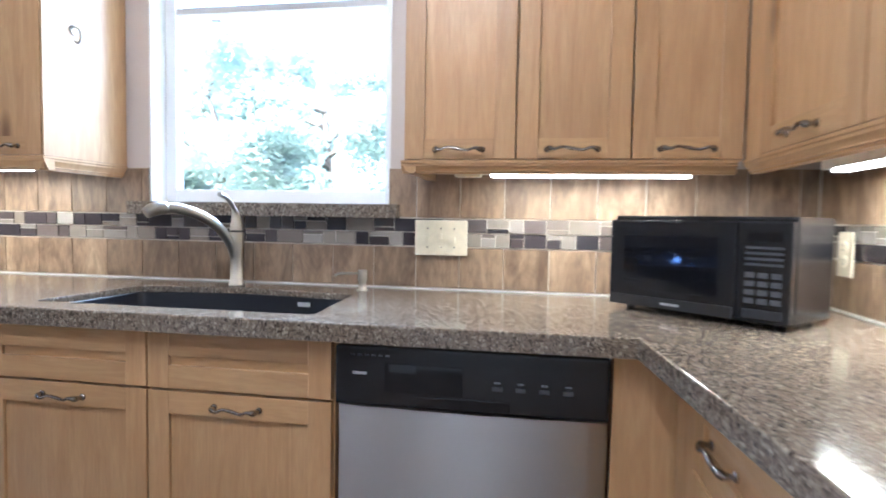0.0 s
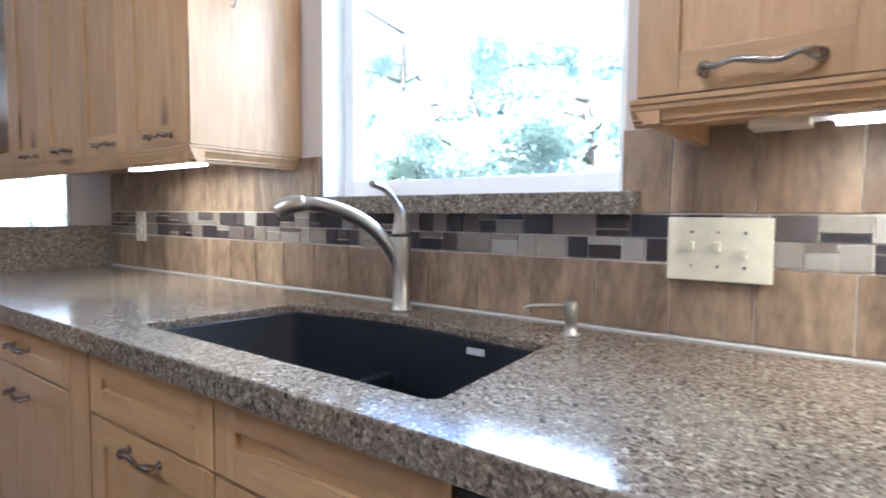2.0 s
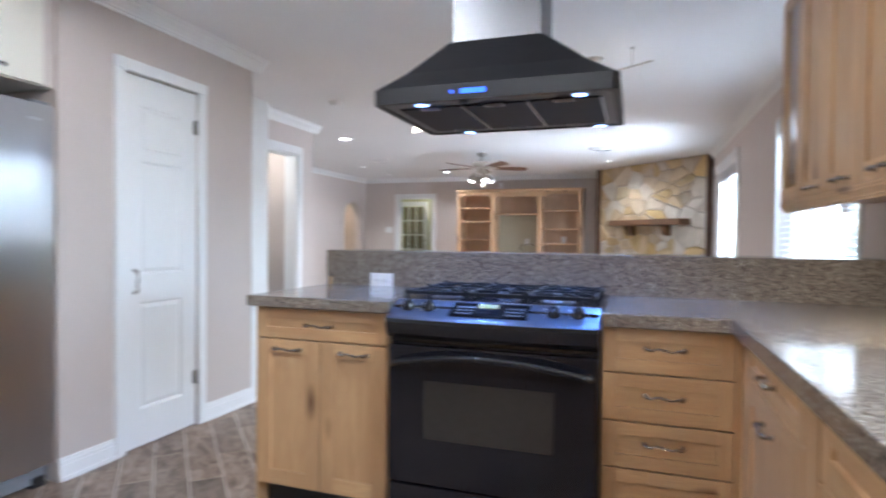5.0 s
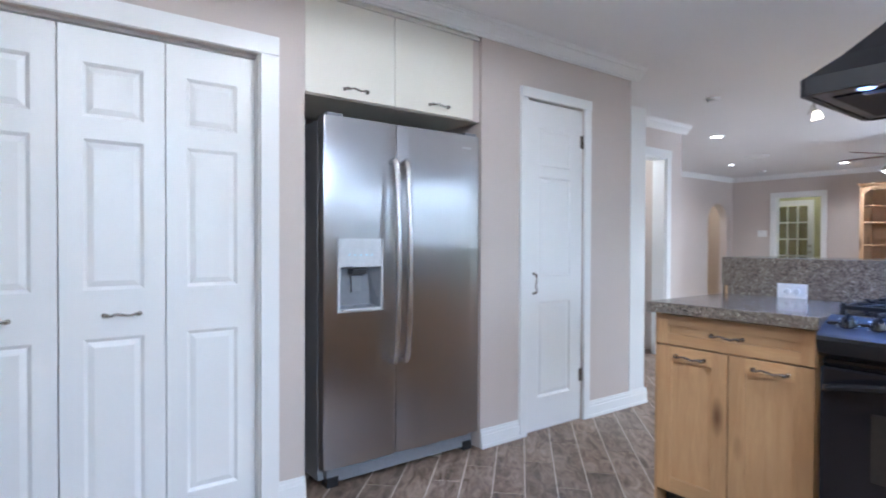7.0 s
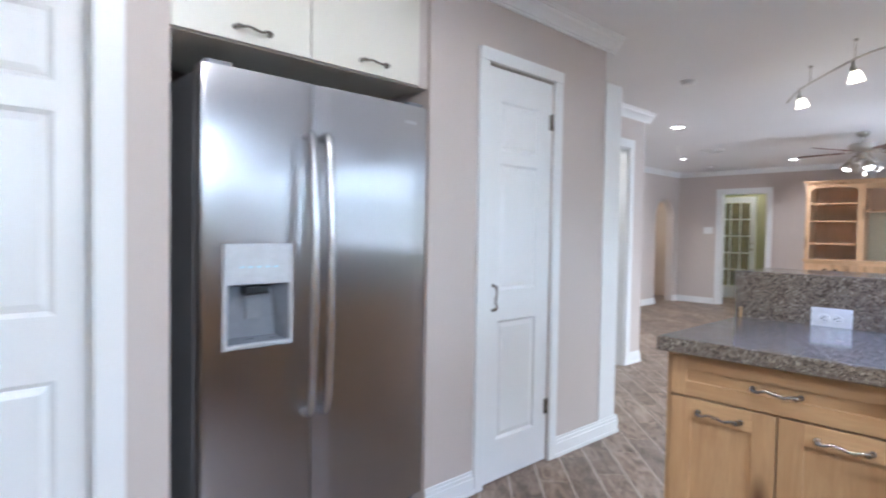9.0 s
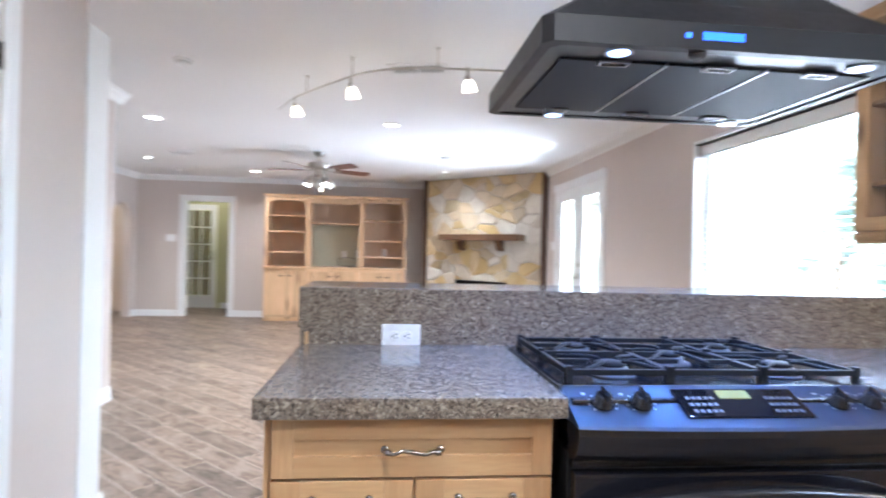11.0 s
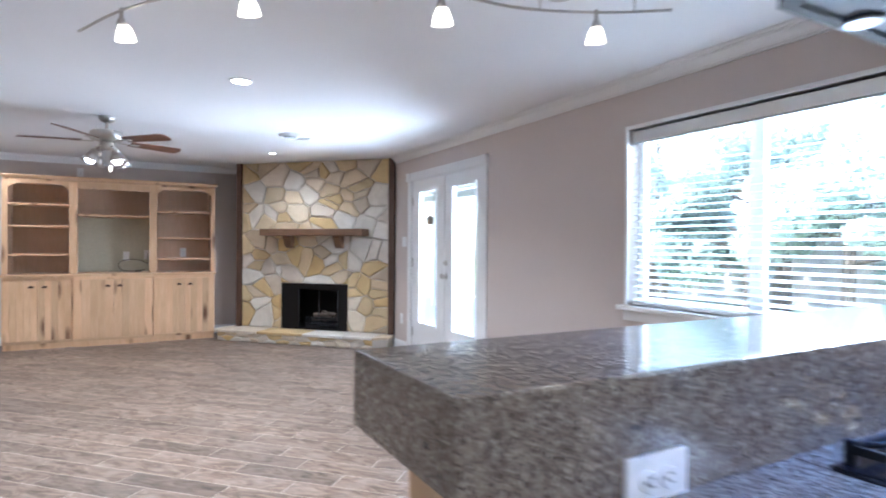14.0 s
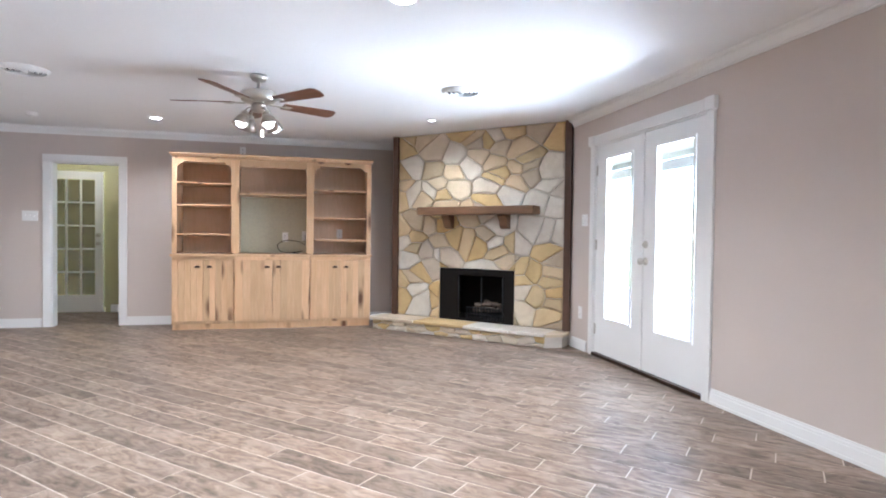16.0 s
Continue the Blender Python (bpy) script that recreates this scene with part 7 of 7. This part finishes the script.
# ---- floor tiles ----
def plank_material():
    m, nt, b = mat_base("plank_tile", (0.3, 0.23, 0.18), 0.4, 0.0, 0.35)
    oi = nt.nodes.new("ShaderNodeObjectInfo").outputs["Random"]
    ge = nt.nodes.new("ShaderNodeNewGeometry").outputs["Random Per Island"]
    add = nt.nodes.new("ShaderNodeMath")
    add.operation = "MULTIPLY_ADD"
    add.inputs[1].default_value = 1.618
    nt.links.new(oi, add.inputs[0])
    nt.links.new(ge, add.inputs[2])
    fr = nt.nodes.new("ShaderNodeMath")
    fr.operation = "FRACT"
    nt.links.new(add.outputs[0], fr.inputs[0])
    sh = nt.nodes.new("ShaderNodeMath")
    sh.operation = "MULTIPLY"
    sh.inputs[1].default_value = 61.0
    nt.links.new(fr.outputs[0], sh.inputs[0])

    def co(scale):
        tc = nt.nodes.new("ShaderNodeTexCoord")
        mp = nt.nodes.new("ShaderNodeMapping")
        mp.inputs["Scale"].default_value = scale
        nt.links.new(tc.outputs["Object"], mp.inputs["Vector"])
        nt.links.new(sh.outputs[0], mp.inputs["Location"])
        return mp.outputs[0]
    g = noise_tex(nt, co((2.6, 8, 8)), 2.2, 7, 0.66, 1.4)
    f = noise_tex(nt, co((7, 60, 60)), 2.0, 4)
    c = noise_tex(nt, co((3, 3, 3)), 2.4, 4, 0.6)
    col = ramp(nt, g, [(0.36, (0.075, 0.048, 0.033)), (0.5, (0.195, 0.136, 0.097)), (0.65, (0.32, 0.243, 0.186))])
    col = mix(nt, ramp(nt, f, [(0.45, (0, 0, 0)), (0.75, (0.3,) * 3)]), col, (0.13, 0.092, 0.072))
    col = mix(nt, ramp(nt, c, [(0.45, (0, 0, 0)), (0.72, (0.55,) * 3)]), col, (0.3, 0.24, 0.195))
    mr = nt.nodes.new("ShaderNodeMapRange")
    mr.inputs["To Min"].default_value, mr.inputs["To Max"].default_value = 0.73, 1.26
    nt.links.new(fr.outputs[0], mr.inputs["Value"])
    h = nt.nodes.new("ShaderNodeHueSaturation")
    nt.links.new(mr.outputs[0], h.inputs["Value"])
    nt.links.new(col, h.inputs["Color"])
    nt.links.new(h.outputs[0], b.inputs["Base Color"])
    nt.links.new(ramp(nt, g, [(0.3, (0.46,) * 3), (0.7, (0.33,) * 3)]), b.inputs["Roughness"])
    bump(nt, b, g, 0.08, 0.004)
    return m


PLANKS = plank_material()
fl = thing("floor_tiles", "diagonal wood-look ceramic plank tiles in brown and grey", "floor", kind="structure")
PL, PW = 0.61, 0.152
pk = mesh_of("plank", boxes((0.003, PL - 0.003, 0.003, PW - 0.003, -0.0055, 0.0), bev=0.001), PLANKS)
near_n = 0
c45 = math.sqrt(0.5)
vs, fs = [], []
for j in range(-75, 75):
    off = (0.0, 0.305, 0.1, 0.4)[j % 4]
    for i in range(-24, 12):
        u0, v0 = i * PL + off, j * PW
        cu, cv = u0 + PL / 2, v0 + PW / 2
        x, y = (cu - cv) * c45, (cu + cv) * c45
        inside = (XF - 0.3 < x < -5.0 and YS2 - 0.3 < y < YN + 0.2) or (-5.4 < x < -2.85 and -2.2 < y < YN + 0.2) or (-2.95 < x < XE and -1.35 < y < 1.9) or (-12.2 < x < XF and -4.4 < y < -2.2) or (-11.3 < x < -8.6 and -5.3 < y < YS2)
        if not inside:
            continue
        if near_n < 300 and (-5.4 < x < -2.75 and -1.3 < y < YN or -2.75 < x < 0.75 and -1.3 < y < 1.0):
            o = new("plank", pk)
            o.parent = fl
            o.matrix_basis = pose((u0 - v0) * c45, (u0 + v0) * c45, 0, 0, 0, 45)
            near_n += 1
            continue
        b = len(vs)
        for zz, ins in ((-0.0055, 0.003), (-0.001, 0.003), (0.0, 0.0038)):
            vs += [(u0 + ins, v0 + ins, zz), (u0 + PL - ins, v0 + ins, zz), (u0 + PL - ins, v0 + PW - ins, zz), (u0 + ins, v0 + PW - ins, zz)]
        for r in (0, 4):
            for k in range(4):
                fs.append((b + r + k, b + r + (k + 1) % 4, b + r + 4 + (k + 1) % 4, b + r + 4 + k))
        fs.append((b + 8, b + 9, b + 10, b + 11))
me = bpy.data.meshes.new("far_planks")
me.from_pydata(vs, [], fs)
me.materials.append(PLANKS)
o = new("far_planks", me)
o.parent = fl
o.matrix_basis = pose(0, 0, 0, 0, 0, 45)
o["kind"] = "stuff"
